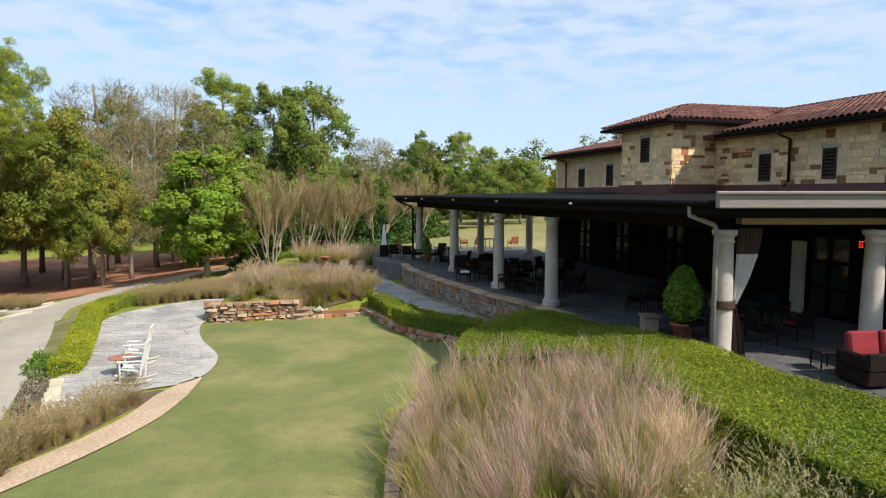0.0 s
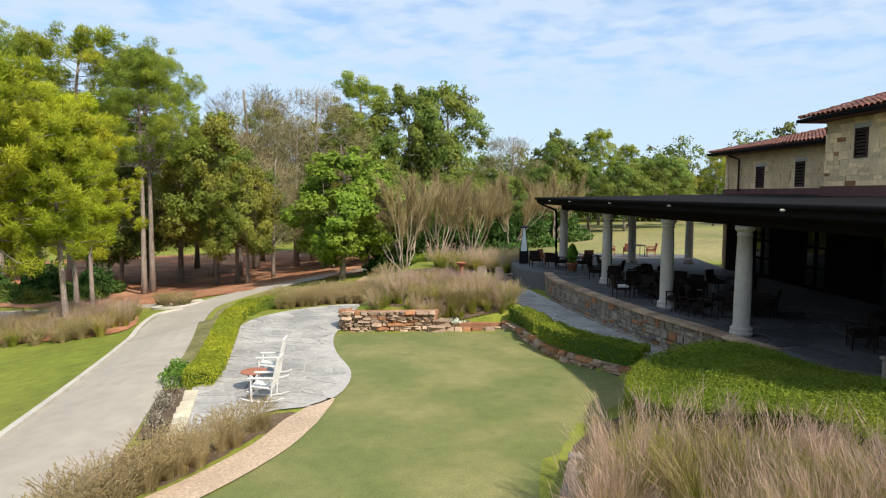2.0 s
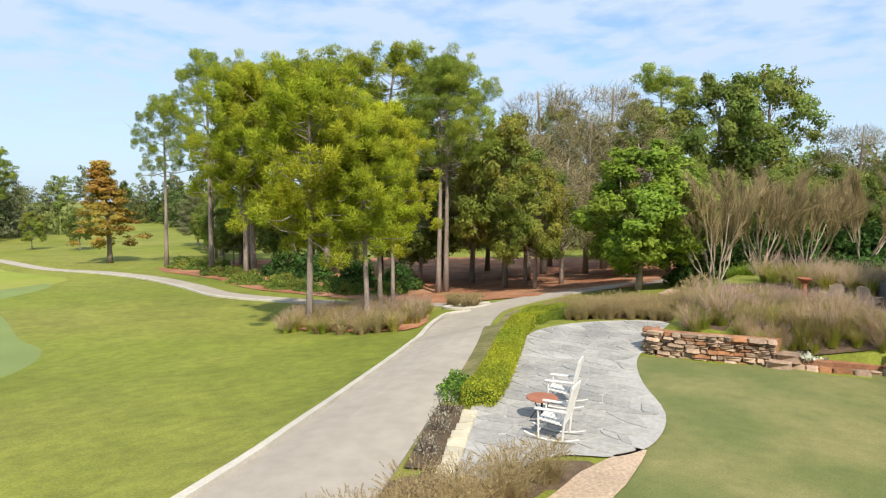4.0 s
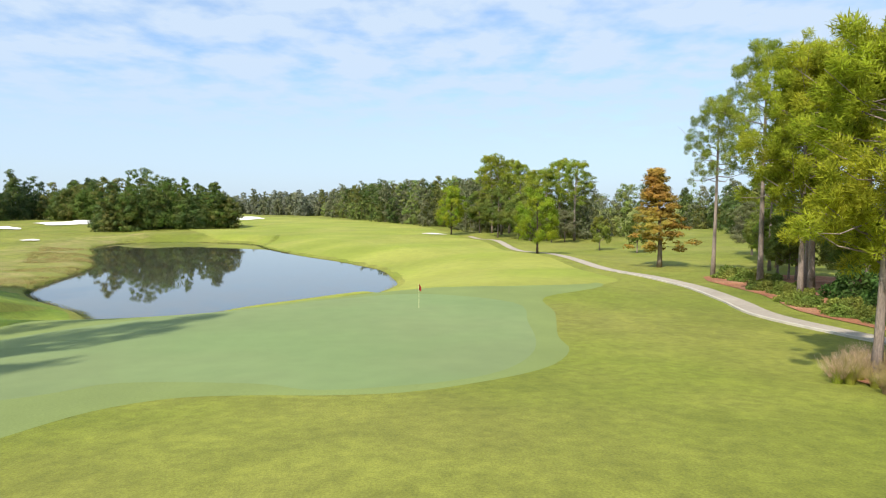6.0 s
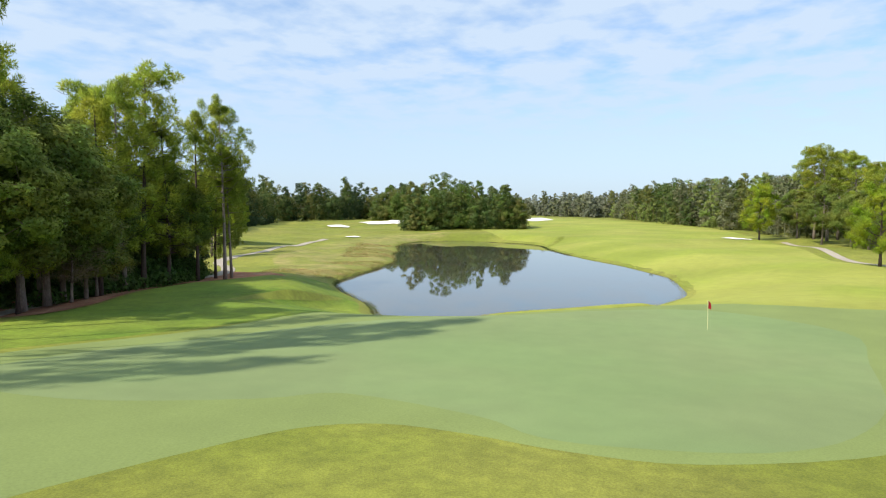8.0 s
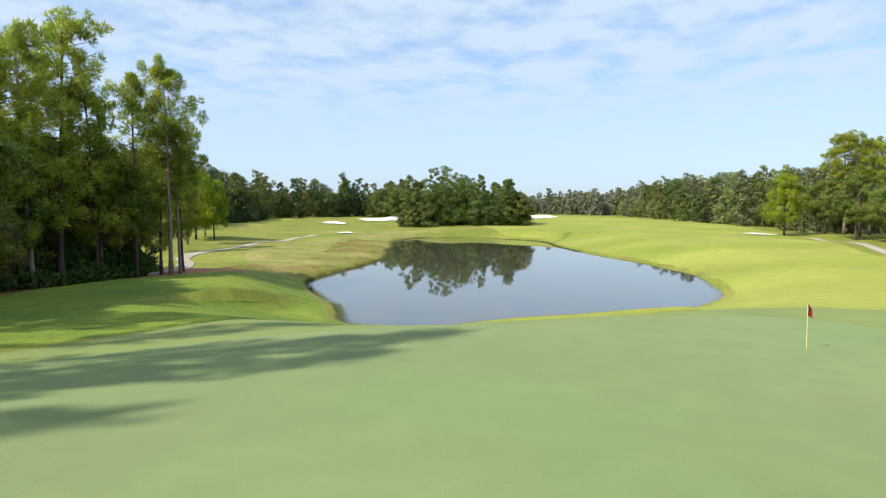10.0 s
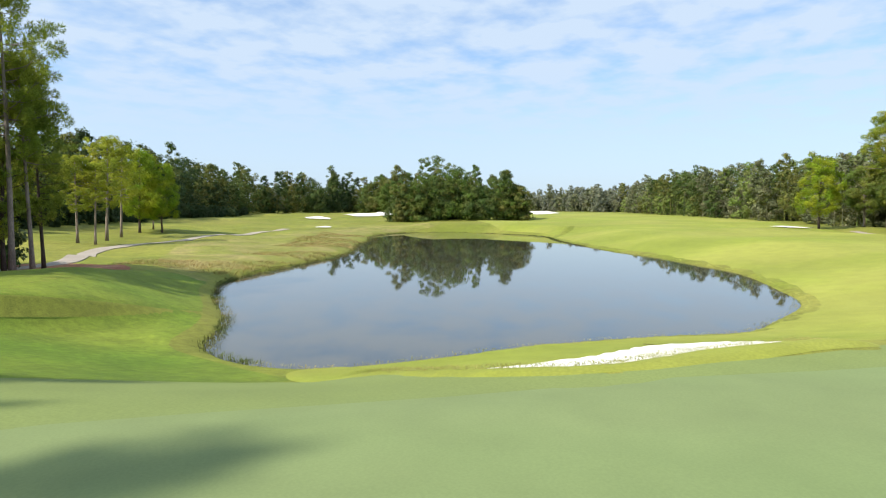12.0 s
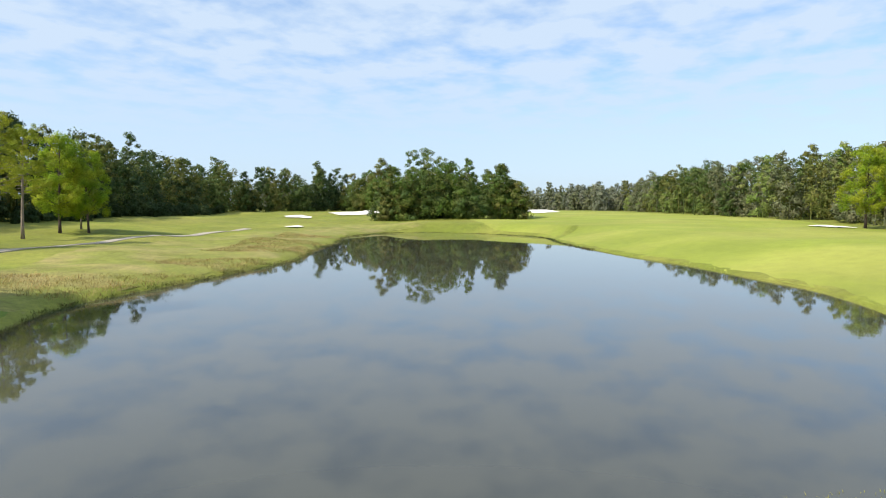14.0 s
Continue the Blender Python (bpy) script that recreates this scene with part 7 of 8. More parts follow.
scatter(MUHLY + MUHLY[1::2], [(-0.6, 16.4), (0.9, 15.6), (2.4, 13.4), (2.6, 11.0), (1.6, 8.6), (0.4, 7.0), (-0.55, 7.5), (-0.65, 12)], 0.8, 0.95, 1.7)
scatter(MUHLY * 2 + [BOTTLE], [(2.5, 13.2), (3.7, 10.8), (4.3, 9.0), (3.0, 7.4), (1.7, 6.4), (0.7, 6.6), (1.7, 8.5), (2.7, 11.0)], 0.76, 1.0, 1.6)
scatter([BOTTLE], [(4.5, 9.0), (5.6, 6.4), (5.2, 4.6), (1.6, 4.8), (1.8, 6.3), (3.1, 7.2)], 0.7, 0.85, 1.1)
scatter(MUHLY, [(-10.2, 29.7), (-8.0, 29.9), (-5.4, 30.2), (-3.5, 30.9), (-3.3, 33.2), (-5.5, 35.0), (-8.5, 36.0), (-10.2, 34.5)], 0.8, 0.85, 1.2)
scatter(MUHLY, [(-7.2, 29.9), (-3.4, 30.7), (-3.0, 32.0), (-6.8, 31.2)], 0.55, 0.6, 0.9)
scatter(MUHLY, [(-7.2, 40.6), (-3.8, 40.7), (-2.7, 41.3), (-3.4, 43.6), (-6.0, 45), (-9.5, 43.6)], 1.0, 1.05, 1.4)
scatter(FOUNTAIN, [(-10.6, 36.2), (-11.4, 35.2), (-13.2, 35.0), (-15.2, 33.2), (-16.0, 34.6), (-17.6, 34.4), (-19.6, 38.2), (-16, 41), (-12, 39.6)], 0.85, 0.9, 1.2)
scatter(FOUNTAIN, [(-10.95, 34.9), (-11.8, 35.0), (-13.3, 34.8), (-14.4, 33.6), (-15.5, 32.5), (-16.2, 33.4), (-13.6, 35.8), (-11, 36)], 0.5, 0.7, 0.95)
scatter(FOUNTAIN, [(-8.75, 17.5), (-9.4, 17.0), (-9.95, 15.2), (-10.3, 12.8), (-10.8, 10.6), (-10.1, 10.8), (-9.3, 13.6), (-8.9, 16.0)], 0.45, 0.8, 1.1)
scatter(MUHLY[:2] + FOUNTAIN, [(-24.9, 31.4), (-27.5, 30.4), (-33.4, 29.9), (-36.4, 34.0), (-36, 39.6), (-31, 40.2), (-27.5, 38)], 0.92, 0.9, 1.3)
scatter(FOUNTAIN, [(-28.4, 41.6), (-27.2, 41.2), (-26.8, 43.2), (-28.6, 43.8), (-30.5, 43.2)], 0.8, 0.9, 1.1)
scatter([FLAX], [(-12.4, 45.2), (-8.0, 46.8), (-7.2, 48.6), (-12.2, 48.2)], 0.9, 0.9, 1.2)
for src in (*MUHLY, *FOUNTAIN, BOTTLE, FLAX):
    for o in (*src.children_recursive, src):
        bpy.data.objects.remove(o)

# pale cabbages along the top of the stacked wall
M["cabbage"] = material("pale_cabbage_leaf", (0.50, 0.52, 0.40), 0.7, spots=((6, 0.15), (25, 0.1)), translucent=0.2)
cab_rng = np.random.default_rng(9)
cabbage = None
for i in range(20):
    k = i / 19
    x, y = -10.3 + 4.6 * k, 29.25 + 0.75 * k + (0.12 * (i % 2))
    if cabbage is None:
        pp = cab_rng.normal(size=(60, 3)) * (0.11, 0.11, 0.04) + (0, 0, 0.1)
        v, f = leaf_cards(cab_rng, pp, 0.11, 1.2, normals=np.tile([0, 0, 1.0], (60, 1)))
        cabbage = fast_mesh("ornamental_cabbage", v, f, M["cabbage"])
    solo("ornamental_cabbage", cabbage, None, "pale ornamental cabbage on top of the wall", "flower", group="cabbages on the wall", m=pose(x, y, ground_z(x, y) + 0.08, 0, 0, i * 40) @ Matrix.Scale(1.35 + 0.2 * math.sin(i * 3), 4))

# reeds, bank grass and shore tufts
def tufts(name, spots, seed, mat, h, n, label, lean=0.6, width=0.02):
    rng = np.random.default_rng(seed)
    vs, fs, off = [], [], 0
    for x, y in spots:
        v, f = blades(rng, n, 3.0, h * rng.uniform(0.6, 1.3), width, lean, 0.35)
        vs.append(v + (x, y, ground_z(x, y) - 0.05))
        fs.append(f + off)
        off += len(v)
    solo(name, fast_mesh(name, np.vstack(vs), np.vstack(fs), mat), None, label, "grass", "stuff")


rr = np.random.default_rng(44)
cand = np.stack([rr.uniform(-200, -92, 14000), rr.uniform(-100, -34, 14000)], 1)
pd = poly_distance(cand[:, 0], cand[:, 1], POND)
dens = np.sin(cand[:, 0] * 0.09) * np.sin(cand[:, 1] * 0.13 + 1) + 0.6 * np.sin(cand[:, 0] * 0.23 + cand[:, 1] * 0.2)
tall = cand[(pd > 0.3) & (pd < 13) & (dens > 0.05) & (cand[:, 0] < -100)]
tufts("reed_bed", tall[:3000], 45, M["reed"], 0.45, 20, "tawny rough grass and reeds on the pond bank", lean=1.2, width=0.022)
edge_pts = []
for (x0, y0), (x1, y1) in zip(POND, POND[1:] + POND[:1]):
    ln = math.hypot(x1 - x0, y1 - y0)
    for t in np.arange(0, ln, 0.34):
        k = t / ln
        edge_pts.append((x0 + (x1 - x0) * k + rr.normal() * 0.18, y0 + (y1 - y0) * k + rr.normal() * 0.18))
edge_pts = np.array(edge_pts)
outer = poly_distance(edge_pts[:, 0], edge_pts[:, 1], POND)
shore = edge_pts[outer > -0.1]
south = shore[(shore[:, 1] < -18)]
rest = shore[(shore[:, 1] >= -18)]
leaf("bank_grass", (0.30, 0.31, 0.07), (0.36, 0.31, 0.12), obj=0.0)
leaf("shore_grass", (0.10, 0.13, 0.03), (0.17, 0.15, 0.05), obj=0.0)
tufts("shore_grass", south, 46, M["shore_grass"], 0.30, 44, "dark tufted grass overhanging the waterline", lean=1.35, width=0.024)
tufts("shore_grass", rest, 47, M["bank_grass"], 0.16, 26, "short yellow-green grass along the waterline", lean=1.2, width=0.014)

lip = rounded([(-72.4, -8.4), (-70.6, -6.3), (-69.5, -3.7), (-69.3, -1.5), (-69.6, 0.7), (-71.3, 2.1), (-73.2, 3.2), (-74.8, 5.2), (-76.2, 6.8)], 12, closed=False)
tufts("lip_grass", [(x + rr.normal() * 0.22, y + rr.normal() * 0.22) for x, y in lip for _ in range(5)], 48, M["bank_grass"], 0.06, 30, "longer yellow-green grass on the bunker lip", lean=1.0, width=0.012)

# flag on the green
pin = thing("golf_flag", pose(-62.8, 12.9, ground_z(-62.8, 12.9) + 0.07), "yellow-white flagstick with a limp red flag", "golf flag")
M["pole"] = material("pale_yellow_paint", (0.75, 0.70, 0.42), 0.5, spots=((4, 0.05), (20, 0.05)))
M["red"] = material("red_cloth", (0.38, 0.02, 0.025), 0.85, spots=((4, 0.15), (30, 0.08)))
part("pole", Shape().tube([(0, 0, -0.1), (0, 0, 2.2)], 0.014, 8), M["pole"], pin)
fl = Shape()
for r in range(6):
    for c in range(5):
        fl.v.append((-(0.02 + 0.04 * c - 0.01 * r), 0.05 * c + 0.03 * math.sin(c * 1.5 + r * 0.6), 2.19 - 0.10 * r - 0.05 * c))
fl.f = [(r * 5 + c, r * 5 + c + 1, (r + 1) * 5 + c + 1, (r + 1) * 5 + c) for r in range(5) for c in range(4)]
part("flag_cloth", fl, M["red"], pin, smooth=True)
part("cup", Shape().turned([(0.054, -0.02), (0.054, 0.004), (0.046, 0.004), (0.046, -0.02)], 20), M["column"], pin, "white cup rim")


def rake(x, y, turn):
    ob = thing("bunker_rake", pose(x, y, ground_z(x, y) + 0.03, 0, 0, turn), "bunker rake lying in the grass", "rake")
    part("handle", Shape().tube([(-0.9, 0, 0.03), (0.7, 0, 0.05)], 0.016, 7), M["bark_dark"], ob)
    part("head", Shape().box(0.68, -0.28, 0.02, 0.74, 0.28, 0.06, b=0.01), M["dark"], ob)
    for k in range(9):
        part("tine", Shape().tube([(0.71, -0.26 + 0.065 * k, 0.03), (0.71, -0.26 + 0.065 * k, -0.05)], 0.006, 5), M["dark"], ob)


rake(-74.9, -5.0, 90)
rake(-84.4, 1.5, 98)
# a white shelter far off beyond the fairway
hut = thing("shelter", pose(-236, 93, ground_z(-236, 93)), "distant white-roofed course shelter", "shelter")
part("roof", Shape().prism([(-5, -4), (5, -4), (5, 4), (-5, 4)], 3.0, [3.3, 3.3, 3.3, 3.3]), M["sand"], hut)
for k, (a, b) in enumerate(((-4.5, -3.5), (4.5, -3.5), (4.5, 3.5), (-4.5, 3.5))):
    part("post", Shape().box(a - 0.12, b - 0.12, -0.2, a + 0.12, b + 0.12, 3.0), M["fascia"], hut)

# ---------------------------------------------------------------- furniture
M["wicker"] = material("dark_wicker", (0.02, 0.013, 0.011), 0.7, spec=0.05, spots=((6, 0.25), (60, 0.3)), bump=0.6, bump_scale=70)
M["iron"] = material("black_iron", (0.012, 0.012, 0.013), 0.5, spec=0.05, spots=((5, 0.2), (30, 0.1)))
M["white_wood"] = material("white_painted_wood", (0.60, 0.58, 0.54), 0.6, spots=((2, 0.06), (18, 0.06)))
M["copper"] = material("red_brown_tabletop", (0.33, 0.13, 0.075), 0.7, spots=((2, 0.15), (15, 0.1)))
M["cushion_red"] = material("dark_red_cushion", (0.22, 0.025, 0.03), 0.9, spots=((3, 0.15), (40, 0.1)), bump=0.2)
M["cushion_white"] = material("white_cushion", (0.7, 0.7, 0.68), 0.9, spots=((3, 0.08), (40, 0.05)))
M["clay"] = material("clay_pot", (0.30, 0.11, 0.06), 0.85, spots=((3, 0.2), (20, 0.15)))
M["glasstube"] = material("steel_mesh", (0.45, 0.46, 0.46), 0.35, 0.8, spots=((3, 0.08), (30, 0.05)))
M["adirondack"] = material("weathered_pale_wood", (0.42, 0.33, 0.27), 0.85, spots=((2, 0.15), (18, 0.12)))


def make_armchair(cushion, label, frame_mat=None, group=""):
    fm = frame_mat or M["wicker"]
    ob = thing("armchair", pose(0, 0, -200), label, "chair", group)
    part("seat", Shape().box(-0.29, -0.27, 0.36, 0.29, 0.29, 0.44, b=0.02), fm, ob)
    part("backrest", Shape().box(-0.29, 0, 0, 0.29, 0.06, 0.52, m=Matrix.Translation((0, 0.24, 0.42)) @ pose(0, 0, 0, -12), b=0.02), fm, ob)
    for sx in (-1, 1):
        part("armrest", Shape().box(sx * 0.32 - 0.035, -0.27, 0.62, sx * 0.32 + 0.035, 0.3, 0.66, b=0.012), fm, ob)
        for y in (-0.25, 0.26):
            part("leg", Shape().tube([(sx * 0.31, y, 0), (sx * 0.31, y, 0.63)], [0.018, 0.024], 7), fm, ob)
    part("cushion", Shape().box(-0.26, -0.25, 0.44, 0.26, 0.24, 0.52, b=0.03), cushion, ob, "seat cushion")
    return ob


def make_table(r, h, top, label, square=False):
    ob = thing("patio_table", pose(0, 0, -200), label, "table")
    if square:
        part("tabletop", Shape().box(-r, -r, h - 0.05, r, r, h, b=0.015), top, ob)
        for x in (-1, 1):
            for y in (-1, 1):
                part("leg", Shape().tube([(x * (r - 0.08), y * (r - 0.08), 0), (x * (r - 0.08), y * (r - 0.08), h - 0.05)], 0.025, 7), M["iron"], ob)
    else:
        part("tabletop", Shape().turned([(r - 0.02, h - 0.035), (r, h - 0.025), (r, h - 0.008), (r - 0.015, h)], 28), top, ob)
        for k in range(4):
            a = k * math.pi / 2 + 0.4
            part("leg", Shape().tube([(math.cos(a) * r * 0.7, math.sin(a) * r * 0.7, 0), (math.cos(a) * r * 0.28, math.sin(a) * r * 0.28, h * 0.45), (math.cos(a) * r * 0.5, math.sin(a) * r * 0.5, h - 0.035)], 0.014, 7), M["iron"], ob)
        part("ring", Shape().tube([(math.cos(a) * r * 0.3, math.sin(a) * r * 0.3, h * 0.45) for a in np.linspace(0, 2 * math.pi, 17)], 0.01, 6), M["iron"], ob)
    return ob


chair_dark = make_armchair(M["wicker"], "dark wicker armchair on the terrace", group="terrace chairs")
chair_red = make_armchair(M["cushion_red"], "dark metal armchair with a red seat cushion", M["iron"], "terrace chairs")
chair_white = make_armchair(M["cushion_white"], "dark wicker armchair with a white cushion", group="terrace chairs")
chair_wood = make_armchair(M["clay"], "reddish wooden armchair on the open terrace", M["clay"], "terrace chairs")
tab = make_table(0.5, 0.74, M["iron"], "round black metal terrace table")
tab_sq = make_table(0.42, 0.74, M["iron"], "square dark terrace table", True)
seats = random.Random(12)
crowd = tuple((1.7 + 1.25 * i + 0.36 * (33 - 24.5 - 1.3 * j) * 0.9 - 1.0 + seats.uniform(-0.25, 0.25), 24.9 + 1.3 * j + 0.35 * i + seats.uniform(-0.25, 0.25), seats.uniform(0, 360)) for i in range(3) for j in range(7) if seats.random() < 0.8)
for src, rows_ in ((chair_dark, crowd + ((2.0, 29.8, 30), (2.8, 28.6, 200), (3.6, 28.0, 120), (3.3, 25.4, 60), (4.6, 26.4, 240), (4.4, 24.6, 330), (5.6, 25.2, 150), (0.6, 33.9, 70), (1.6, 34.6, 250), (-2.5, 38.6, 20), (-1.6, 38.2, 160),
                                 (-1.0, 38.0, 80), (0.1, 37.6, 300), (1.2, 37.2, 100), (5.5, 31.0, 45), (6.4, 30.0, 190), (7.6, 21.4, 80), (6.8, 21.0, 260), (8.8, 23.0, 20), (8.8, 16.4, 100), (7.2, 17.2, 30))),
                   (chair_red, ((10.1, 16.9, 200), (9.2, 18.0, 20), (10.9, 19.4, 120))), (chair_white, ((1.25, 28.6, 100),)), (chair_wood, ((-2.0, 40.0, 60), (0.4, 40.2, 200), (3.4, 45.6, 180), (2.3, 46.2, 90), (4.9, 46.0, 270), (6.0, 46.2, 200)))):
    for x, y, a in rows_:
        copy_thing(src, pose(x, y, TERRACE_Z + 0.006, 0, 0, a))
for src, rows_ in ((tab, ((3.3, 27.3), (4.6, 25.4), (1.2, 33.9), (5.9, 30.2), (8.0, 22.2), (9.7, 17.6))), (tab_sq, ((2.7, 29.6), (0.8, 38.4), (4.1, 46.4)))):
    for x, y in rows_:
        copy_thing(src, pose(x, y, TERRACE_Z + 0.006, 0, 0, 20))
for src in (chair_dark, chair_red, chair_white, chair_wood, tab, tab_sq):
    for o in (*src.children_recursive, src):
        bpy.data.objects.remove(o)

sofa = thing("outdoor_sofa", pose(9.7, 12.85, TERRACE_Z + 0.006, 0, 0, 8), "dark wicker sofa with red cushions", "sofa")
part("base", Shape().box(-0.95, -0.45, 0.06, 0.95, 0.45, 0.38, b=0.03), M["wicker"], sofa)
part("backrest", Shape().box(-0.95, -0.47, 0.38, 0.95, -0.36, 0.78, b=0.03), M["wicker"], sofa)
for sx in (-0.9, 0.9):
    part("armrest", Shape().box(sx - 0.07, -0.45, 0.38, sx + 0.07, 0.45, 0.72, b=0.04), M["wicker"], sofa)
for k in (-0.42, 0.42):
    part("seat_cushion", Shape().box(k - 0.4, -0.33, 0.38, k + 0.4, 0.43, 0.56, b=0.05), M["cushion_red"], sofa, "red seat cushion")
    part("back_cushion", Shape().box(k - 0.38, -0.12, 0, k + 0.38, 0.08, 0.56, m=Matrix.Translation((0, 0.28, 0.54)) @ pose(0, 0, 0, -10), b=0.05), M["cushion_red"], sofa, "red back cushion")
side = thing("side_table", pose(8.95, 13.9, TERRACE_Z + 0.006), "small black side table", "table")
part("tabletop", Shape().box(-0.24, -0.24, 0.42, 0.24, 0.24, 0.46, b=0.012), M["iron"], side)
for x in (-0.2, 0.2):
    for y in (-0.2, 0.2):
        part("leg", Shape().tube([(x, y, 0), (x, y, 0.42)], 0.018, 6), M["iron"], side)


def potted(x, y, z, r, h, crown_h, crown_r, seed, label, n=4200):
    ob = thing("potted_plant", pose(x, y, z), label, "potted plant")
    pot = part("pot", Shape().turned([(r * 0.62, 0), (r * 0.7, 0.02), (r * 0.95, h * 0.8), (r * 1.04, h * 0.82), (r * 1.06, h), (r * 0.94, h), (r * 0.88, h * 0.86), (0.02, h * 0.85)], 24), M["clay"], ob, "round clay pot", True)
    st = Shape().tube([(0, 0, h * 0.8), (0.02, 0, h + crown_h * 0.5)], [0.03, 0.015], 7)
    part("stem", st, M["bark_dark"], ob)
    rng = np.random.default_rng(seed)
    dd = rng.normal(size=(n, 3))
    dd /= np.linalg.norm(dd, axis=1)[:, None]
    t = (dd[:, 2] + 1) / 2
    rad = crown_r * (1.05 - 0.45 * t) * (1 + 0.1 * np.sin(7 * dd[:, 0]) + 0.07 * np.sin(11 * dd[:, 2] + 3 * dd[:, 1]) + 0.09 * rng.normal(size=n)) * rng.uniform(0.75, 1.04, n)
    p = np.stack([dd[:, 0] * rad, dd[:, 1] * rad, h + crown_h * t + 0.02], 1)
    v, f = leaf_cards(rng, p, 0.085, 1.5, normals=dd)
    part("foliage", fast_mesh("foliage", v, f, M["topiary_leaves"]), None, ob)
    return ob


potted(6.95, 17.3, TERRACE_Z + 0.006, 0.32, 0.42, 1.62, 0.56, 5, "rounded green topiary in a clay pot")
potted(-0.5, 37.2, TERRACE_Z + 0.006, 0.3, 0.45, 1.0, 0.3, 6, "upright green shrub in a clay pot", 2200)
small = thing("planter", pose(6.2, 17.9, TERRACE_Z + 0.006), "pale stone planter beside a topiary", "planter")
part("pot", Shape().box(-0.22, -0.22, 0, 0.22, 0.22, 0.46, b=0.03), M["greystone"], small)
part("rim", Shape().box(-0.26, -0.26, 0.46, 0.26, 0.26, 0.54, b=0.02), M["greystone"], small)

heater = thing("patio_heater", pose(-3.3, 40.6, TERRACE_Z + 0.006), "tall pyramid patio heater with a pale mesh tower", "heater")
part("base", Shape().box(-0.27, -0.27, 0, 0.27, 0.27, 0.75, b=0.03), M["iron"], heater)
for k in range(4):
    a, b = [(math.cos(math.pi / 4 + (k + j) * math.pi / 2) * 0.3, math.sin(math.pi / 4 + (k + j) * math.pi / 2) * 0.3) for j in (0, 1)]
    part("post", Shape().tube([(a[0], a[1], 0.75), (a[0] * 0.35, a[1] * 0.35, 2.15)], 0.018, 6), M["iron"], heater)
    part("mesh_panel", Shape().add([(a[0] * 0.93, a[1] * 0.93, 0.76), (b[0] * 0.93, b[1] * 0.93, 0.76), (b[0] * 0.33, b[1] * 0.33, 2.12), (a[0] * 0.33, a[1] * 0.33, 2.12),
                                    (a[0] * 0.9, a[1] * 0.9, 0.76), (b[0] * 0.9, b[1] * 0.9, 0.76), (b[0] * 0.3, b[1] * 0.3, 2.12), (a[0] * 0.3, a[1] * 0.3, 2.12)], [(0, 1, 2, 3), (7, 6, 5, 4), (0, 4, 5, 1), (2, 6, 7, 3)]), M["glasstube"], heater)
part("cap", Shape().turned([(0.36, 2.15), (0.36, 2.18), (0.1, 2.26), (0.02, 2.27)], 4), M["iron"], heater)


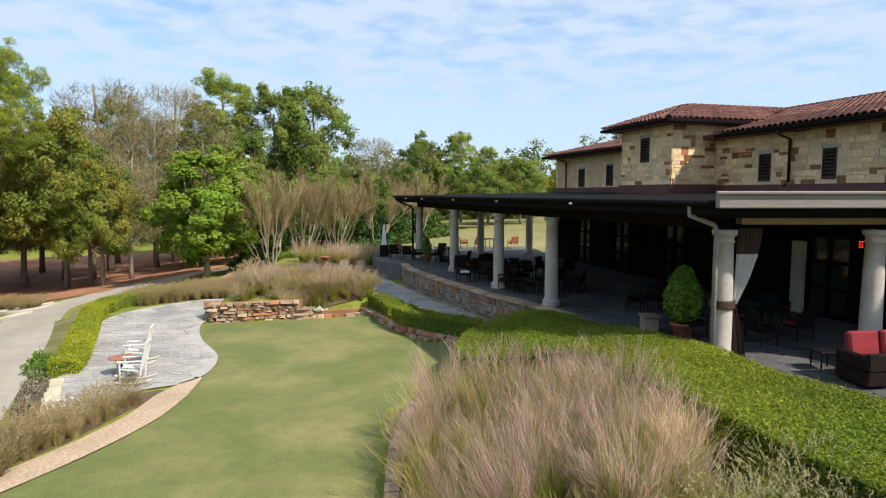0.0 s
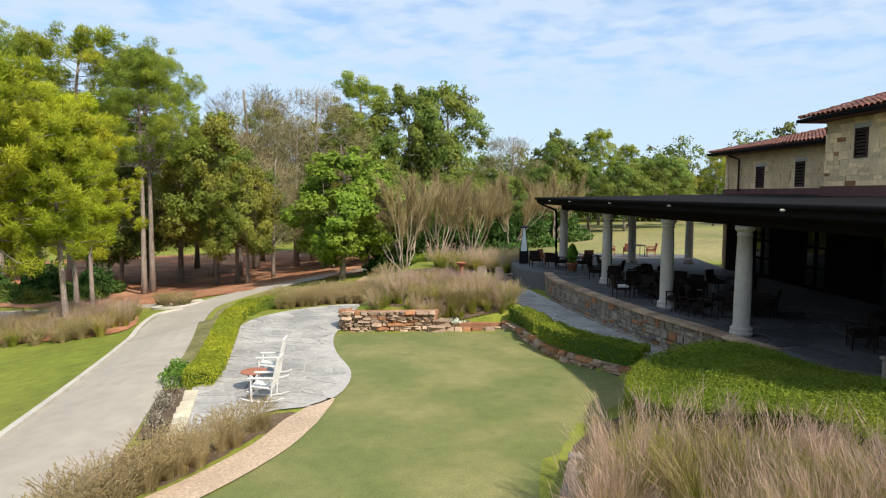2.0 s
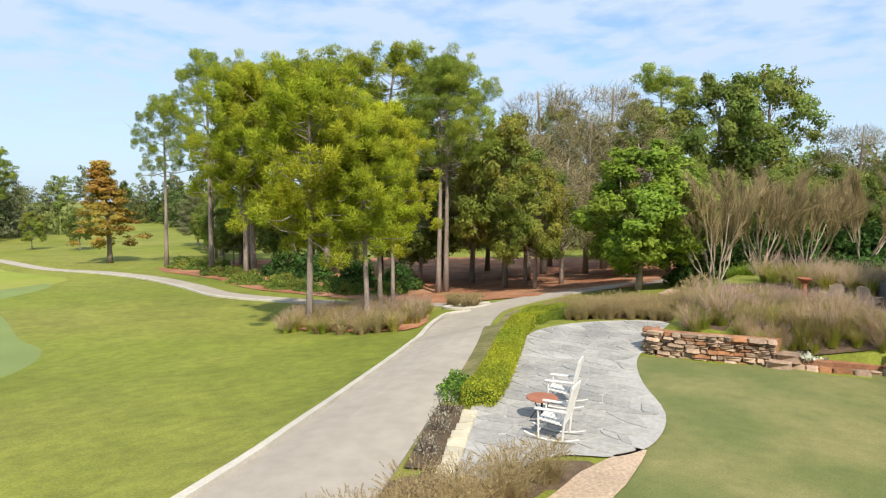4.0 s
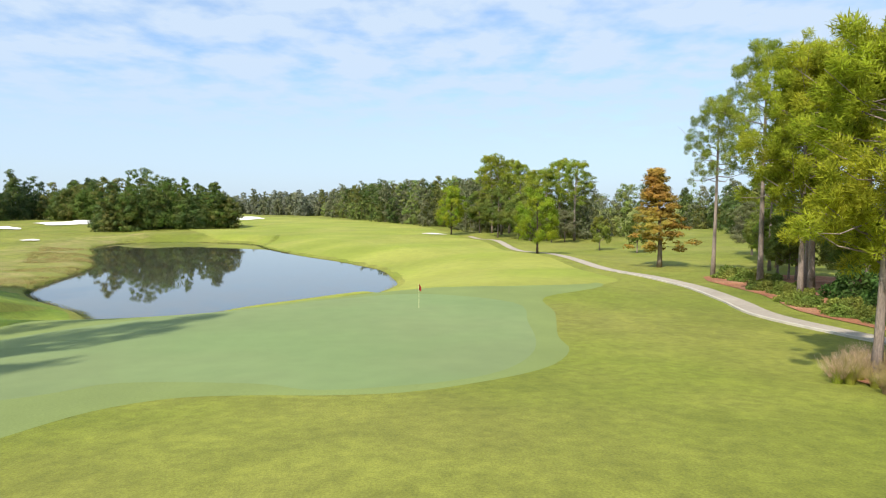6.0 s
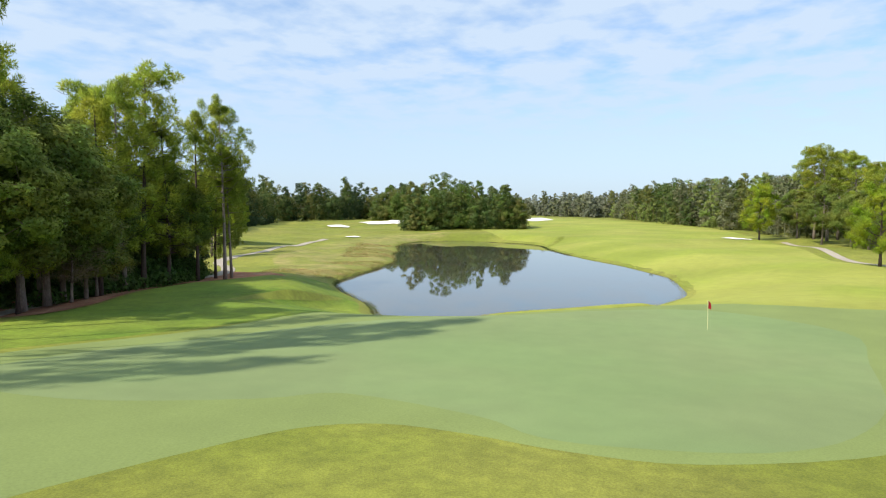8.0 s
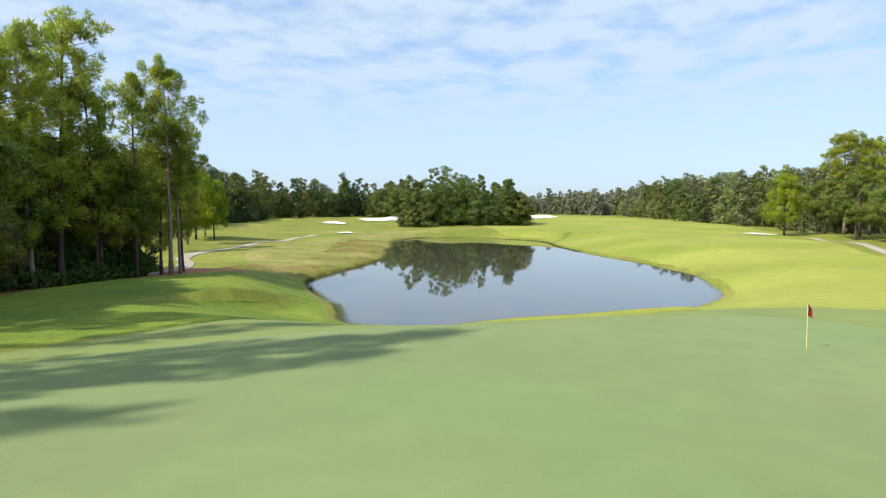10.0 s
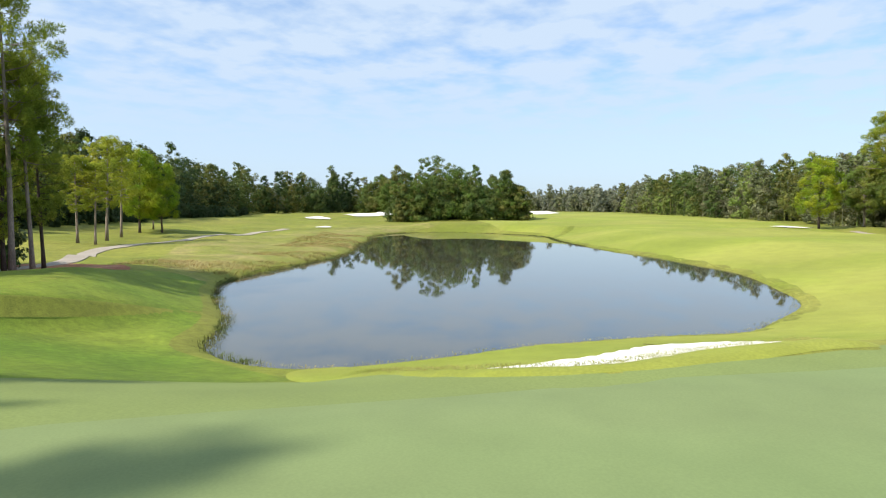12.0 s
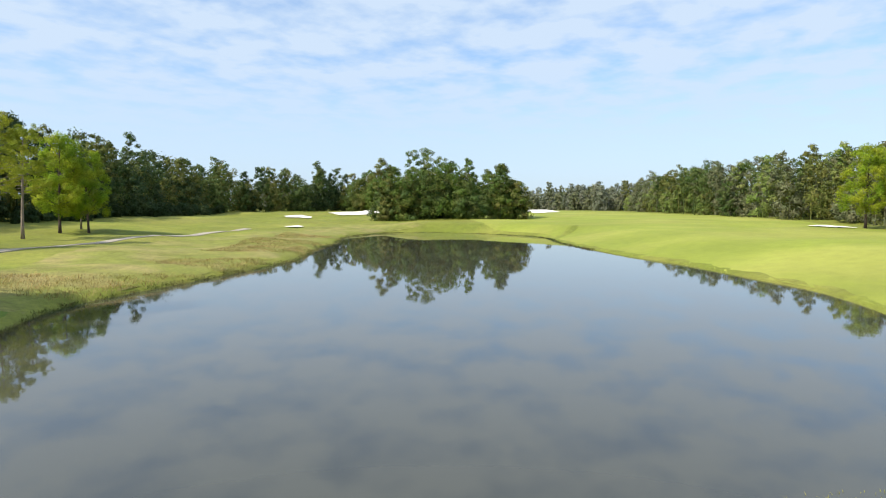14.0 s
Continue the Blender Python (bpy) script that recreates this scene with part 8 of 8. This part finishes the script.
def rocker(x, y, turn, k=1.16):
    ob = thing("rocking_chair", pose(x, y, ground_z(x, y) + 0.07, 0, 0, turn), "white slatted wooden rocking chair on the patio", "chair", "rocking chairs")
    ob.scale = (k, k, k)
    w = M["white_wood"]
    for sx in (-0.27, 0.27):
        part("rocker", Shape().tube([(sx, -0.55 + 0.11 * i, 0.02 + 0.1 * ((i - 5) / 5.0) ** 2) for i in range(11)], 0.022, 6), w, ob)
        part("front_leg", Shape().tube([(sx, -0.26, 0.04), (sx, -0.27, 0.62)], 0.022, 7), w, ob)
        part("back_post", Shape().tube([(sx, 0.22, 0.04), (sx, 0.26, 0.45), (sx, 0.42, 1.12)], 0.024, 7), w, ob)
        part("armrest", Shape().box(sx - 0.05, -0.34, 0.61, sx + 0.05, 0.32, 0.64, b=0.008), w, ob)
    for i in range(6):
        part("seat_slat", Shape().box(-0.26, -0.28 + 0.088 * i, 0.40 - 0.012 * i, 0.26, -0.2 + 0.088 * i, 0.42 - 0.012 * i), w, ob)
    for i in range(5):
        xx = -0.18 + 0.09 * i
        part("back_slat", Shape().tube([(xx, 0.26, 0.44), (xx, 0.41, 1.06)], 0.02, 6), w, ob)
    part("crest_rail", Shape().box(-0.28, 0.40, 1.04, 0.28, 0.44, 1.14, b=0.012), w, ob)
    part("lower_rail", Shape().box(-0.26, 0.245, 0.44, 0.26, 0.285, 0.5, b=0.01), w, ob)
    for z in (0.18, 0.3):
        part("stretcher", Shape().tube([(-0.27, -0.26, z), (0.27, -0.26, z)], 0.014, 6), w, ob)
    return ob


rocker(-9.75, 19.15, -80)
rocker(-10.6, 21.3, -76)
pt = make_table(0.4, 0.56, M["copper"], "small round red-brown table between rocking chairs")
pt.matrix_basis = pose(-10.55, 20.05, ground_z(-10.55, 20.05) + 0.07)


def adirondack(x, y, turn):
    ob = thing("adirondack_chair", pose(x, y, ground_z(x, y) + 0.02, 0, 0, turn), "weathered pale Adirondack chair among the grasses", "chair", "adirondack chairs")
    w = M["adirondack"]
    for i in range(6):
        xx = -0.25 + 0.1 * i
        part("back_slat", Shape().box(xx - 0.042, 0, 0, xx + 0.042, 0.02, 0.85 - 0.5 * (xx) ** 2 * 3, m=Matrix.Translation((0, 0.25, 0.25)) @ pose(0, 0, 0, -22)), w, ob)
    for i in range(5):
        part("seat_slat", Shape().box(-0.27, -0.35 + 0.115 * i, 0.37 - 0.025 * i, 0.27, -0.25 + 0.115 * i, 0.39 - 0.025 * i), w, ob)
    for sx in (-0.33, 0.33):
        part("armrest", Shape().box(sx - 0.07, -0.4, 0.55, sx + 0.07, 0.4, 0.575, b=0.008), w, ob)
        part("front_leg", Shape().box(sx - 0.02, -0.38, 0, sx + 0.02, -0.3, 0.55), w, ob)
        part("back_leg", Shape().box(sx * 0.85 - 0.02, 0, 0, sx * 0.85 + 0.02, 0.09, 0.62, m=Matrix.Translation((0, 0.3, 0)) @ pose(0, 0, 0, 8)), w, ob)


adirondack(-4.4, 39.3, 150)
adirondack(-5.8, 38.9, 200)
lan = thing("bird_bath", pose(-6.9, 38.8, ground_z(-6.9, 38.8)), "small clay pedestal with a shallow bowl", "pedestal")
part("pedestal", Shape().turned([(0.2, 0), (0.2, 0.08), (0.11, 0.16), (0.1, 0.6), (0.16, 0.7)], 20), M["clay"], lan)
part("bowl", Shape().turned([(0.15, 0.7), (0.3, 0.82), (0.31, 0.88), (0.27, 0.86), (0.1, 0.78)], 20), M["clay"], lan)

# ---------------------------------------------------------------- stones, tiles and flags, one by one
for lay in LATER:
    lay()
